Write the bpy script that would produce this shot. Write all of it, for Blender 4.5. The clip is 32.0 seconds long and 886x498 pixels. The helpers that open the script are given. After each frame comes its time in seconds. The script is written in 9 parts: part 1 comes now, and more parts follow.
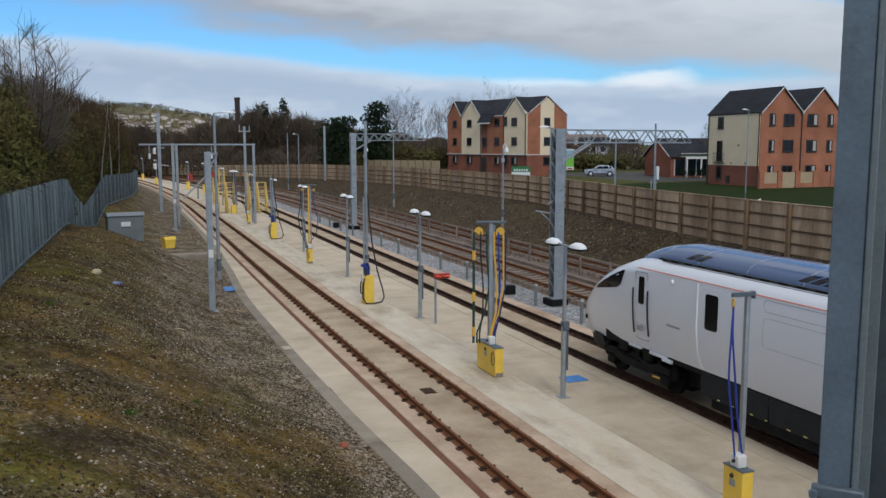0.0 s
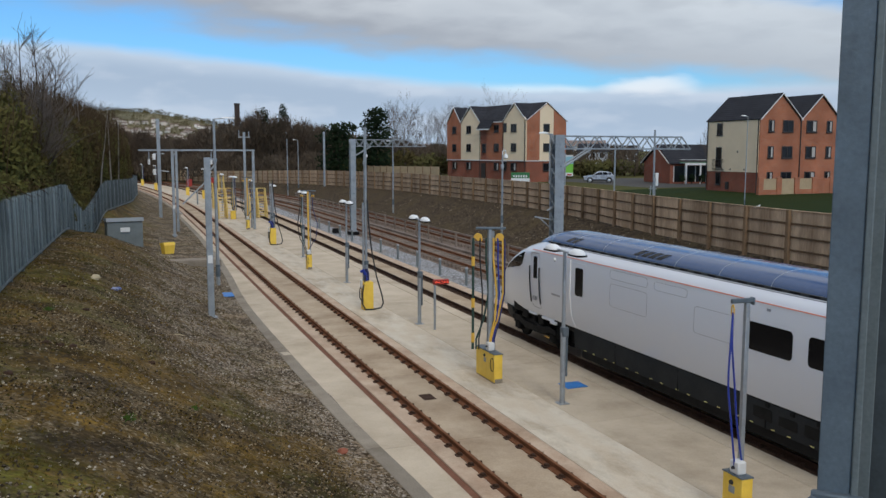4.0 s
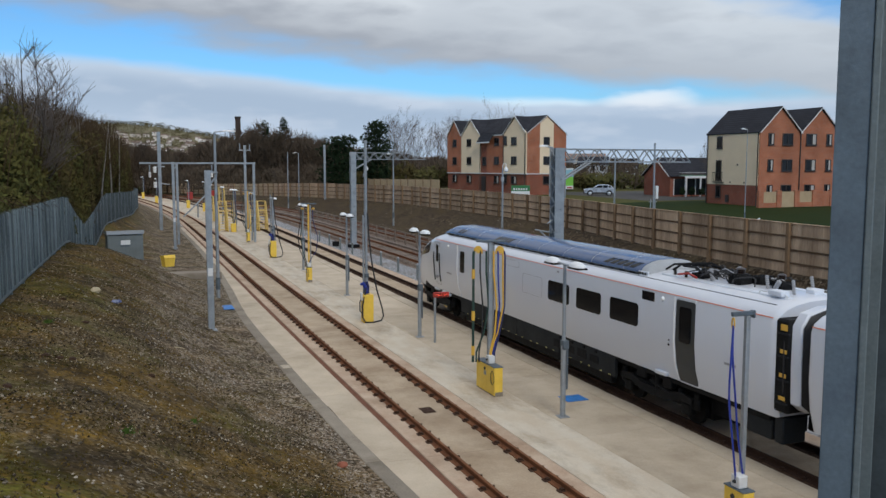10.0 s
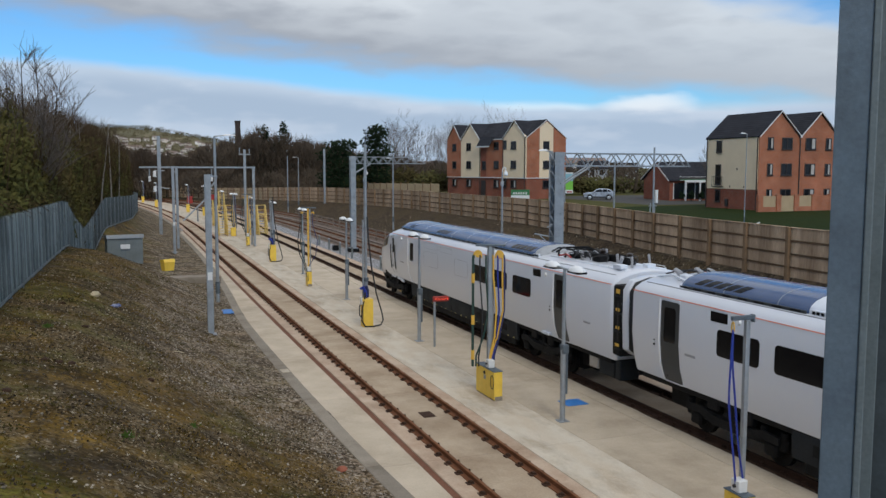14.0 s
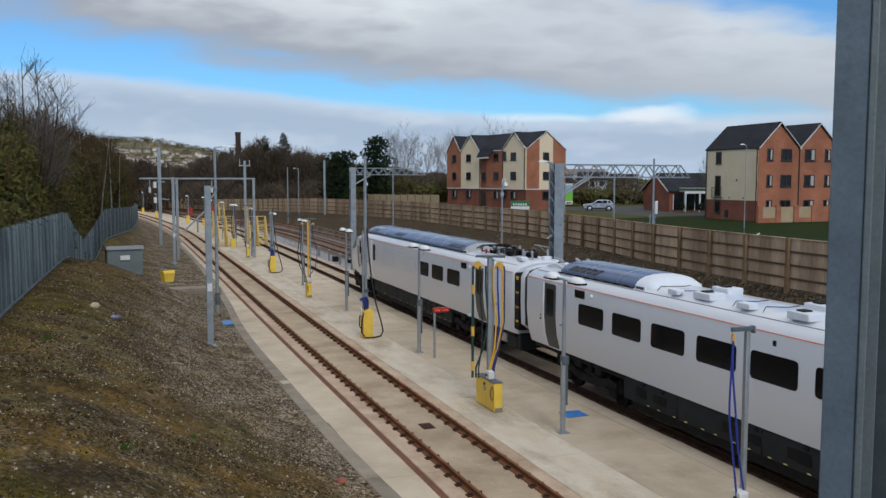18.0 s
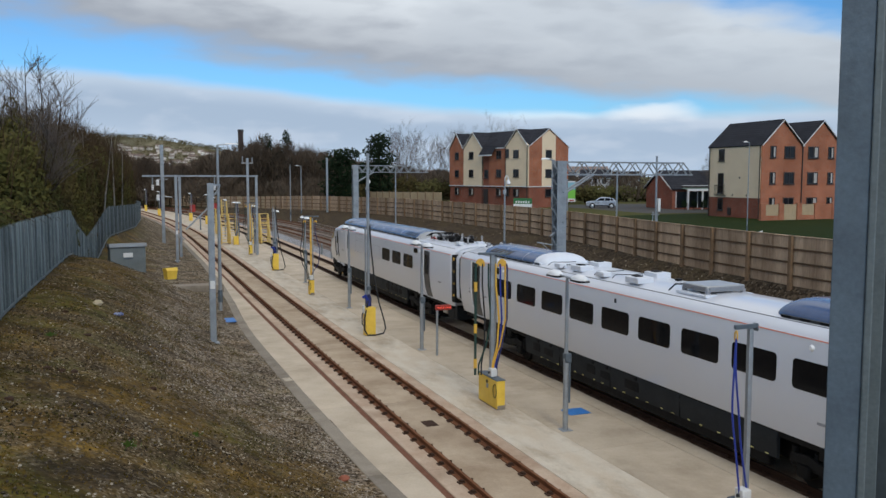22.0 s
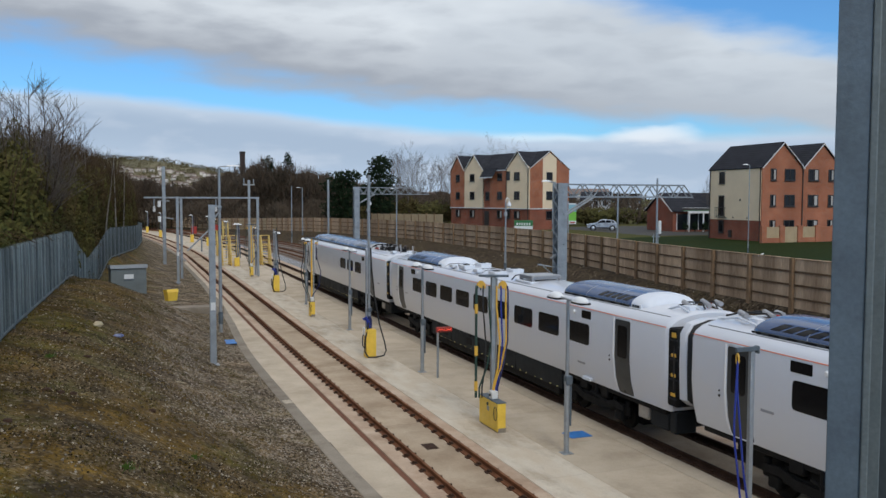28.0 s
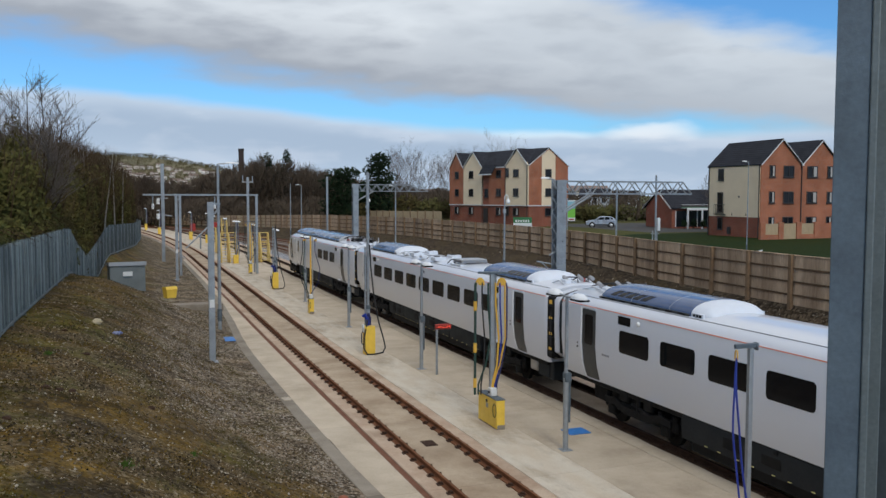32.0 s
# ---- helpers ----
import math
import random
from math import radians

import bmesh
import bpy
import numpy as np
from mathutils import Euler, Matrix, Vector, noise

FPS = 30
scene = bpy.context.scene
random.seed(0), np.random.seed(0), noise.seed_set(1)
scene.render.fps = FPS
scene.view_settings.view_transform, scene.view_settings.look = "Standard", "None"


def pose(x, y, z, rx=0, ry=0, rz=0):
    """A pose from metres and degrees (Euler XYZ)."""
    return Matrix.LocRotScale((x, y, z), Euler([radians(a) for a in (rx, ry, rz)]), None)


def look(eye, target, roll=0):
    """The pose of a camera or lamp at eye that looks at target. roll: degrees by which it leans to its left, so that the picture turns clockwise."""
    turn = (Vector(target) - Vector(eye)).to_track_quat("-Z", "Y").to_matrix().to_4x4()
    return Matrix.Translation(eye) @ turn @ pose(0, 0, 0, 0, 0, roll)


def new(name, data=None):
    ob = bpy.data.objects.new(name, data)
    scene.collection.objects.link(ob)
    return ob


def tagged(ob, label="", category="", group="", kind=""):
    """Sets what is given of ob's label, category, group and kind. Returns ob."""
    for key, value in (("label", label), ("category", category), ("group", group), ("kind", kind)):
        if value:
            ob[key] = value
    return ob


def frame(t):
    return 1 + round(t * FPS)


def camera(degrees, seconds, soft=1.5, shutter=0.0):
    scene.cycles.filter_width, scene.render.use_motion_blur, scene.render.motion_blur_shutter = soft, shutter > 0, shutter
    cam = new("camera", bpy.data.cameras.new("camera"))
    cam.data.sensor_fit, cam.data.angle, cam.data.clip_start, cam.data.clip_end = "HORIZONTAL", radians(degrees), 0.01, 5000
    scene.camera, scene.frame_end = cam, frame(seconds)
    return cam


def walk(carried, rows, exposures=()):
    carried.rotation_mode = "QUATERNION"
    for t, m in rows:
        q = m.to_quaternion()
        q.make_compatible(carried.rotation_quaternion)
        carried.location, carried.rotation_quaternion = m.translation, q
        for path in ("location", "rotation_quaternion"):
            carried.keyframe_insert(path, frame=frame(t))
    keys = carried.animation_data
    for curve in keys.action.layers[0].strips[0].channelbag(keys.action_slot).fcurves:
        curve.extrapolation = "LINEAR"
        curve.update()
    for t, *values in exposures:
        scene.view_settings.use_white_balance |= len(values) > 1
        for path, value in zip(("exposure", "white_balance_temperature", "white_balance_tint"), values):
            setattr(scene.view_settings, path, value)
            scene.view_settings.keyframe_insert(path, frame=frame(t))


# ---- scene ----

# ---------------- camera and its way ----------------
cam = camera(55.19, 32.0)
EYE_Z = 6.619


def aim(yaw, pitch, roll, slide):
    """Pose from yaw (left positive), pitch and roll in degrees, with a small sideways slide of the eye."""
    a, b = radians(yaw), radians(pitch)
    eye = Vector((slide * math.cos(a), slide * math.sin(a), EYE_Z))
    way = Vector((-math.sin(a) * math.cos(b), math.cos(a) * math.cos(b), math.sin(b)))
    return look(eye, eye + 10 * way, roll)


walk(cam, [(t, aim(yaw, pitch, roll, s)) for t, yaw, pitch, roll, s in (
    (0, -21.00, -6.95, -0.01, 0.000),
    (0.5, -21.00, -6.90, -0.00, 0.000),
    (1, -21.00, -6.70, 0.04, 0.000),
    (1.5, -21.00, -6.57, 0.04, 0.001),
    (2, -21.00, -6.58, 0.03, 0.001),
    (2.5, -21.01, -6.67, 0.03, 0.001),
    (3, -21.01, -6.62, 0.05, 0.001),
    (3.5, -21.04, -6.60, 0.06, 0.001),
    (5.5, -21.00, -6.22, 0.05, 0.002),
    (6, -21.03, -6.09, 0.11, 0.002),
    (6.5, -21.04, -5.92, 0.10, 0.003),
    (7, -21.04, -5.86, 0.09, 0.003),
    (7.5, -21.04, -5.86, 0.10, 0.004),
    (8, -21.00, -5.75, 0.08, 0.005),
    (8.5, -21.04, -5.63, 0.09, 0.005),
    (9, -21.04, -5.52, 0.09, 0.006),
    (9.5, -21.03, -5.63, 0.08, 0.006),
    (10, -21.02, -5.68, 0.07, 0.006),
    (10.5, -21.02, -5.57, 0.07, 0.006),
    (11, -21.04, -5.46, 0.08, 0.006),
    (11.5, -21.04, -5.28, 0.08, 0.006),
    (12, -21.04, -5.28, 0.08, 0.006),
    (12.5, -21.04, -5.34, 0.08, 0.006),
    (13, -21.04, -5.28, 0.08, 0.006),
    (13.5, -21.04, -5.31, 0.04, 0.007),
    (14, -21.04, -5.40, 0.08, 0.007),
    (14.5, -21.04, -5.40, 0.08, 0.007),
    (16.5, -21.04, -5.04, 0.09, 0.009),
    (17, -21.05, -4.77, 0.05, 0.010),
    (17.5, -21.04, -4.66, 0.06, 0.011),
    (18, -21.04, -4.65, 0.07, 0.011),
    (18.5, -21.04, -4.60, 0.07, 0.011),
    (19, -21.05, -4.55, 0.07, 0.012),
    (19.5, -21.04, -4.53, 0.06, 0.011),
    (20, -21.04, -4.40, 0.10, 0.010),
    (20.5, -20.99, -4.11, 0.08, 0.009),
    (21, -20.92, -4.24, 0.05, 0.008),
    (21.5, -20.91, -4.76, 0.07, 0.007),
    (22, -20.87, -4.82, 0.07, 0.006),
    (22.5, -20.86, -4.83, 0.09, 0.005),
    (23, -20.85, -4.88, 0.07, 0.004),
    (23.5, -20.85, -4.99, 0.07, 0.005),
    (24, -20.86, -5.12, 0.15, 0.006),
    (24.5, -20.86, -5.20, 0.14, 0.007),
    (25, -20.86, -5.17, 0.08, 0.008),
    (25.5, -20.83, -4.76, 0.09, 0.009),
    (27.5, -20.80, -3.55, 0.16, 0.013),
    (28, -20.80, -3.34, 0.15, 0.014),
    (28.5, -20.79, -3.29, 0.13, 0.014),
    (29, -20.79, -3.23, 0.13, 0.014),
    (29.5, -20.79, -3.32, 0.17, 0.014),
    (30, -20.81, -3.46, 0.11, 0.014),
    (30.5, -20.82, -3.43, 0.14, 0.014),
    (31, -20.85, -3.35, 0.10, 0.014),
    (31.5, -20.86, -3.44, 0.15, 0.014),
    (32, -20.87, -3.54, 0.11, 0.014),
)])

# ---------------- world, sun, exposure ----------------
SUN_EL, SUN_AZ = 38.0, 184.0   # azimuth from +y towards +x


def make_world():
    w = bpy.data.worlds.new("sky")
    scene.world = w
    w.use_nodes = True
    nt = w.node_tree
    nt.nodes.clear()
    N, L = nt.nodes.new, nt.links.new

    def math_(op, a, b=None, c=None, clamp=False):
        n = N("ShaderNodeMath")
        n.operation, n.use_clamp = op, clamp
        for i, v in enumerate((a, b, c)):
            if v is None:
                continue
            if isinstance(v, (int, float)):
                n.inputs[i].default_value = v
            else:
                L(v, n.inputs[i])
        return n.outputs[0]

    def ramp(v, lo, hi):
        n = N("ShaderNodeMapRange")
        n.interpolation_type = "SMOOTHSTEP"
        L(v, n.inputs[0])
        n.inputs[1].default_value, n.inputs[2].default_value = lo, hi
        return n.outputs[0]

    def mix(fac, a, b):
        n = N("ShaderNodeMix")
        n.data_type = "RGBA"
        L(fac, n.inputs[0])
        for i, v in ((6, a), (7, b)):
            if isinstance(v, tuple):
                n.inputs[i].default_value = (*v, 1)
            else:
                L(v, n.inputs[i])
        return n.outputs[2]

    sky = N("ShaderNodeTexSky")
    sky.sky_type, sky.sun_disc = "NISHITA", False
    sky.sun_elevation, sky.sun_rotation = radians(SUN_EL), radians(SUN_AZ)
    sky.air_density, sky.dust_density, sky.ozone_density = 1.0, 0.6, 3.0
    tc = N("ShaderNodeTexCoord")
    sep = N("ShaderNodeSeparateXYZ")
    L(tc.outputs["Generated"], sep.inputs[0])
    X, Y, Z = sep.outputs
    flat = math_("SQRT", math_("ADD", math_("MULTIPLY", X, X), math_("MULTIPLY", Y, Y)))
    el = math_("MULTIPLY", math_("ARCTAN2", Z, flat), 57.2958)
    az = math_("MULTIPLY", math_("ARCTAN2", X, Y), 57.2958)

    def noise_tex(sx, sz, scale, detail, rough, off=0.0):
        comb = N("ShaderNodeCombineXYZ")
        L(math_("MULTIPLY", az, sx), comb.inputs[0])
        L(math_("MULTIPLY", el, sz), comb.inputs[1])
        comb.inputs[2].default_value = off
        n = N("ShaderNodeTexNoise")
        n.inputs["Scale"].default_value, n.inputs["Detail"].default_value, n.inputs["Roughness"].default_value = scale, detail, rough
        L(comb.outputs[0], n.inputs["Vector"])
        return n.outputs[0]

    big = noise_tex(0.045, 0.16, 1.5, 4, 0.45, 3.1)
    fine = noise_tex(0.10, 0.34, 1.7, 6, 0.5, 8.2)
    wob = math_("MULTIPLY", math_("SUBTRACT", big, 0.5), 2.6)
    wob2 = math_("MULTIPLY", math_("SUBTRACT", fine, 0.5), 3.0)
    e1 = math_("ADD", el, math_("ADD", wob, wob2))
    # high broken deck: its lower edge falls from left to right, its upper edge opens to blue high up
    low_edge = math_("SUBTRACT", 7.95, math_("MULTIPLY", math_("SUBTRACT", az, 6.0), 0.113))
    top_edge = math_("ADD", 15.2, math_("MULTIPLY", math_("SUBTRACT", az, 10.0), -0.085))
    top_edge = math_("SUBTRACT", top_edge, math_("MULTIPLY", math_("MAXIMUM", math_("SUBTRACT", az, 30.0), 0.0), 0.24))
    deck = math_("MULTIPLY", ramp(math_("SUBTRACT", e1, low_edge), -0.8, 1.2), ramp(math_("SUBTRACT", top_edge, e1), -1.4, 1.2))
    # bright broken cloud all over the upper sky
    high = math_("MULTIPLY", ramp(big, 0.30, 0.52), ramp(el, 15.5, 25))
    # low stratus along the horizon
    strat_top = math_("MAXIMUM", math_("SUBTRACT", 6.6, math_("MULTIPLY", math_("MAXIMUM", az, 0.0), 0.088)), 4.35)
    e2 = math_("ADD", el, math_("MULTIPLY", wob2, 0.26))
    strat = ramp(math_("SUBTRACT", strat_top, e2), -0.2, 0.7)
    # shading of the clouds: greyer undersides, white tops
    shade = ramp(math_("ADD", math_("SUBTRACT", e1, low_edge), math_("MULTIPLY", wob2, 1.6)), 0.4, 6.0)
    tone = mix(shade, (0.37, 0.41, 0.475), (0.76, 0.82, 0.88))
    tone = mix(math_("MULTIPLY", ramp(az, 14.0, 44.0), 0.6), tone, (0.53, 0.60, 0.68))
    tone = mix(math_("MULTIPLY", ramp(fine, 0.50, 0.72), 0.35), tone, (0.36, 0.40, 0.46))
    tone = mix(math_("MULTIPLY", ramp(big, 0.46, 0.62), 0.4), tone, (0.42, 0.475, 0.55))
    stratone = mix(ramp(math_("SUBTRACT", strat_top, e2), 0.1, 1.6), (0.55, 0.66, 0.80), (0.40, 0.51, 0.66))
    stratone = mix(ramp(math_("SUBTRACT", strat_top, e2), 2.0, 6.0), stratone, (0.53, 0.65, 0.80))
    stratone = mix(math_("MULTIPLY", ramp(fine, 0.48, 0.66), 0.28), stratone, (0.72, 0.78, 0.88))
    # a sunlit rim along the stratus top on the right
    rim = math_("MULTIPLY", ramp(math_("SUBTRACT", strat_top, e2), -0.15, 0.15), ramp(math_("SUBTRACT", strat_top, e2), 0.6, 0.2))
    rim = math_("MULTIPLY", rim, math_("MULTIPLY", ramp(az, 22.5, 26.0), ramp(az, 32.0, 29.5)))
    stratone = mix(rim, stratone, (0.90, 0.93, 0.96))
    blue = N("ShaderNodeMix")
    blue.data_type, blue.blend_type = "RGBA", "MULTIPLY"
    blue.inputs[0].default_value = 1.0
    L(sky.outputs[0], blue.inputs[6])
    blue.inputs[7].default_value = (SKY_TINT[0], SKY_TINT[1], SKY_TINT[2], 1)
    col = mix(strat, blue.outputs[2], stratone)
    col = mix(deck, col, tone)
    col = mix(high, col, HIGH_CLOUD)
    # one sunlit cloud bank low on the right
    da = math_("MULTIPLY", math_("ADD", math_("SUBTRACT", az, 34.0), math_("MULTIPLY", wob, 1.2)), 0.29)
    de = math_("MULTIPLY", math_("ADD", math_("SUBTRACT", el, 4.2), math_("MULTIPLY", wob2, 0.7)), 1.2)
    near = math_("SUBTRACT", 1.0, math_("ADD", math_("MULTIPLY", da, da), math_("MULTIPLY", de, de)))
    col = mix(math_("MULTIPLY", ramp(near, 0.0, 1.1), 0.8), col, (0.88, 0.91, 0.95))
    # the ground's side of the sphere
    col = mix(ramp(el, -0.5, -4.0), col, (0.25, 0.25, 0.24))
    bg = N("ShaderNodeBackground")
    bg.inputs["Strength"].default_value = 1.0
    out = N("ShaderNodeOutputWorld")
    L(col, bg.inputs[0])
    L(bg.outputs[0], out.inputs[0])


SKY_TINT = (0.056, 0.096, 0.130)
HIGH_CLOUD = (0.80, 0.83, 0.86)
make_world()
sun = new("sun", bpy.data.lights.new("sun", "SUN"))
sun.data.energy, sun.data.angle, sun.data.color = 1.15, radians(14), (1.0, 0.96, 0.90)
_a, _e = radians(SUN_AZ), radians(SUN_EL)
sun.matrix_world = look((math.sin(_a) * math.cos(_e) * 300, math.cos(_a) * math.cos(_e) * 300, math.sin(_e) * 300), (0, 0, 0))
scene.view_settings.exposure = 0.0

# ---------------- materials ----------------
def nodes_of(name):
    m = bpy.data.materials.new(name)
    m.use_nodes = True
    nt = m.node_tree
    return m, nt, nt.nodes["Principled BSDF"]


def mat(name, col, rough=0.6, metal=0.0, vary=0.15, scale=3.0, fine=40.0, bump=0.1, col2=None, stain=0.0, space="world", spec=0.5,
        rand=0.0, stretch=(1, 1, 1), coat=0.0, thresh=(0.35, 0.7), even=False):
    """A surface with variation at two scales: large patches towards col2, fine grain, relief, and a random shift per piece."""
    m, nt, b = nodes_of(name)
    N, L = nt.nodes.new, nt.links.new
    b.inputs["Roughness"].default_value, b.inputs["Metallic"].default_value = rough, metal
    b.inputs["Specular IOR Level"].default_value = spec
    b.inputs["Coat Weight"].default_value = coat
    if space == "world":
        src = N("ShaderNodeNewGeometry").outputs["Position"]
    else:
        src = N("ShaderNodeTexCoord").outputs["Object"]
    mp = N("ShaderNodeMapping")
    mp.inputs["Scale"].default_value = stretch
    L(src, mp.inputs[0])

    def tex(s, d, r=0.6):
        n = N("ShaderNodeTexNoise")
        n.inputs["Scale"].default_value, n.inputs["Detail"].default_value, n.inputs["Roughness"].default_value = s, d, r
        L(mp.outputs[0], n.inputs["Vector"])
        return n.outputs[0]

    def rng(v, lo, hi, a, z):
        n = N("ShaderNodeMapRange")
        L(v, n.inputs[0])
        for i, x in enumerate((lo, hi, a, z)):
            n.inputs[i + 1].default_value = x
        return n.outputs[0]

    big, small = tex(scale, 5), tex(fine, 3)
    c2 = col2 or tuple(v * 0.62 for v in col)
    mx = N("ShaderNodeMix")
    mx.data_type = "RGBA"
    L(rng(big, thresh[0], thresh[1], 0.0, 1.0 if col2 else vary * 2.2), mx.inputs[0])
    mx.inputs[6].default_value, mx.inputs[7].default_value = (*col, 1), (*c2, 1)
    value = rng(small, 0.25, 0.75, 1 - vary, 1 + vary)
    if rand:
        oi = N("ShaderNodeObjectInfo")
        pr = N("ShaderNodeMath")
        pr.operation = "MULTIPLY"
        L(value, pr.inputs[0])
        L(rng(oi.outputs["Random"], 0, 1, 1 - rand, 1 + rand), pr.inputs[1])
        value = pr.outputs[0]
    hsv = N("ShaderNodeHueSaturation")
    L(mx.outputs[2], hsv.inputs["Color"])
    L(value, hsv.inputs["Value"])
    colour = hsv.outputs[0]
    if stain:
        st = tex(scale * 0.37, 7, 0.7)
        mul = N("ShaderNodeMix")
        mul.data_type, mul.blend_type = "RGBA", "MULTIPLY"
        L(rng(st, 0.48, 0.68, 0.0, stain), mul.inputs[0])
        L(colour, mul.inputs[6])
        mul.inputs[7].default_value = (0.42, 0.36, 0.30, 1)
        colour = mul.outputs[2]
    L(colour, b.inputs["Base Color"])
    if not even:
        L(rng(big, 0.3, 0.7, max(0.02, rough - 0.08), min(1, rough + 0.1)), b.inputs["Roughness"])
    if bump:
        bp = N("ShaderNodeBump")
        bp.inputs["Strength"].default_value, bp.inputs["Distance"].default_value = bump, 0.02
        L(small, bp.inputs["Height"])
        L(bp.outputs[0], b.inputs["Normal"])
    return m


def mat_gravel(name, stones, moss, scale, moss_amount):
    """Loose stones: cells of mixed greys with moss and soil patches between them."""
    m, nt, b = nodes_of(name)
    N, L = nt.nodes.new, nt.links.new
    pos = N("ShaderNodeNewGeometry").outputs["Position"]
    vo = N("ShaderNodeTexVoronoi")
    vo.inputs["Scale"].default_value = scale
    L(pos, vo.inputs["Vector"])
    cr = N("ShaderNodeValToRGB")
    cr.color_ramp.interpolation = "CONSTANT"
    els = cr.color_ramp.elements
    while len(els) < len(stones):
        els.new(0.5)
    for i, c in enumerate(stones):
        els[i].position = i / len(stones)
        els[i].color = (*c, 1)
    sp = N("ShaderNodeSeparateColor")
    L(vo.outputs["Color"], sp.inputs[0])
    L(sp.outputs[0], cr.inputs[0])
    no = N("ShaderNodeTexNoise")
    no.inputs["Scale"].default_value, no.inputs["Detail"].default_value, no.inputs["Roughness"].default_value = 0.33, 8, 0.68
    L(pos, no.inputs["Vector"])
    mr = N("ShaderNodeMapRange")
    L(no.outputs[0], mr.inputs[0])
    mr.inputs[1].default_value, mr.inputs[2].default_value, mr.inputs[4].default_value = 0.47, 0.62, moss_amount
    n2 = N("ShaderNodeTexNoise")
    n2.inputs["Scale"].default_value, n2.inputs["Detail"].default_value = 5.0, 8
    L(pos, n2.inputs["Vector"])
    mc = N("ShaderNodeMix")
    mc.data_type = "RGBA"
    L(n2.outputs[0], mc.inputs[0])
    mc.inputs[6].default_value, mc.inputs[7].default_value = (*moss[0], 1), (*moss[1], 1)
    m2 = N("ShaderNodeMapRange")
    L(n2.outputs[0], m2.inputs[0])
    m2.inputs[1].default_value, m2.inputs[2].default_value, m2.inputs[3].default_value, m2.inputs[4].default_value = 0.40, 0.60, 1.25, 0.3
    mu = N("ShaderNodeMath")
    mu.operation, mu.use_clamp = "MULTIPLY", True
    L(mr.outputs[0], mu.inputs[0])
    L(m2.outputs[0], mu.inputs[1])
    mx = N("ShaderNodeMix")
    mx.data_type = "RGBA"
    L(mu.outputs[0], mx.inputs[0])
    L(cr.outputs[0], mx.inputs[6])
    L(mc.outputs[2], mx.inputs[7])
    L(mx.outputs[2], b.inputs["Base Color"])
    b.inputs["Roughness"].default_value = 0.95
    b.inputs["Specular IOR Level"].default_value = 0.08
    bp = N("ShaderNodeBump")
    bp.inputs["Strength"].default_value, bp.inputs["Distance"].default_value = 0.9, 0.03
    bp.invert = True
    L(vo.outputs["Distance"], bp.inputs["Height"])
    L(bp.outputs[0], b.inputs["Normal"])
    return m


def mat_brick(name, c1, c2, mortar, wide=0.225, high=0.075, joint=0.008):
    """Brickwork in courses of 75 mm on walls in any direction."""
    m, nt, b = nodes_of(name)
    N, L = nt.nodes.new, nt.links.new
    tc = N("ShaderNodeTexCoord")
    sep = N("ShaderNodeSeparateXYZ")
    L(tc.outputs["Object"], sep.inputs[0])
    ad = N("ShaderNodeMath")
    L(sep.outputs[0], ad.inputs[0])
    L(sep.outputs[1], ad.inputs[1])
    co = N("ShaderNodeCombineXYZ")
    L(ad.outputs[0], co.inputs[0])
    L(sep.outputs[2], co.inputs[1])
    br = N("ShaderNodeTexBrick")
    br.inputs["Scale"].default_value = 1.0
    br.inputs["Brick Width"].default_value, br.inputs["Row Height"].default_value, br.inputs["Mortar Size"].default_value = wide, high, joint
    br.inputs["Color1"].default_value, br.inputs["Color2"].default_value, br.inputs["Mortar"].default_value = (*c1, 1), (*c2, 1), (*mortar, 1)
    L(co.outputs[0], br.inputs["Vector"])
    no = N("ShaderNodeTexNoise")
    no.inputs["Scale"].default_value, no.inputs["Detail"].default_value = 0.5, 6
    L(tc.outputs["Object"], no.inputs["Vector"])
    mr = N("ShaderNodeMapRange")
    L(no.outputs[0], mr.inputs[0])
    mr.inputs[1].default_value, mr.inputs[2].default_value, mr.inputs[3].default_value, mr.inputs[4].default_value = 0.3, 0.7, 0.78, 1.2
    hs = N("ShaderNodeHueSaturation")
    L(br.outputs[0], hs.inputs["Color"])
    L(mr.outputs[0], hs.inputs["Value"])
    L(hs.outputs[0], b.inputs["Base Color"])
    b.inputs["Roughness"].default_value = 0.88
    b.inputs["Specular IOR Level"].default_value = 0.15
    return m


def mat_glow(name, col, strength):
    m, nt, b = nodes_of(name)
    b.inputs["Base Color"].default_value = (*col, 1)
    b.inputs["Emission Color"].default_value = (*col, 1)
    b.inputs["Emission Strength"].default_value = strength
    return m


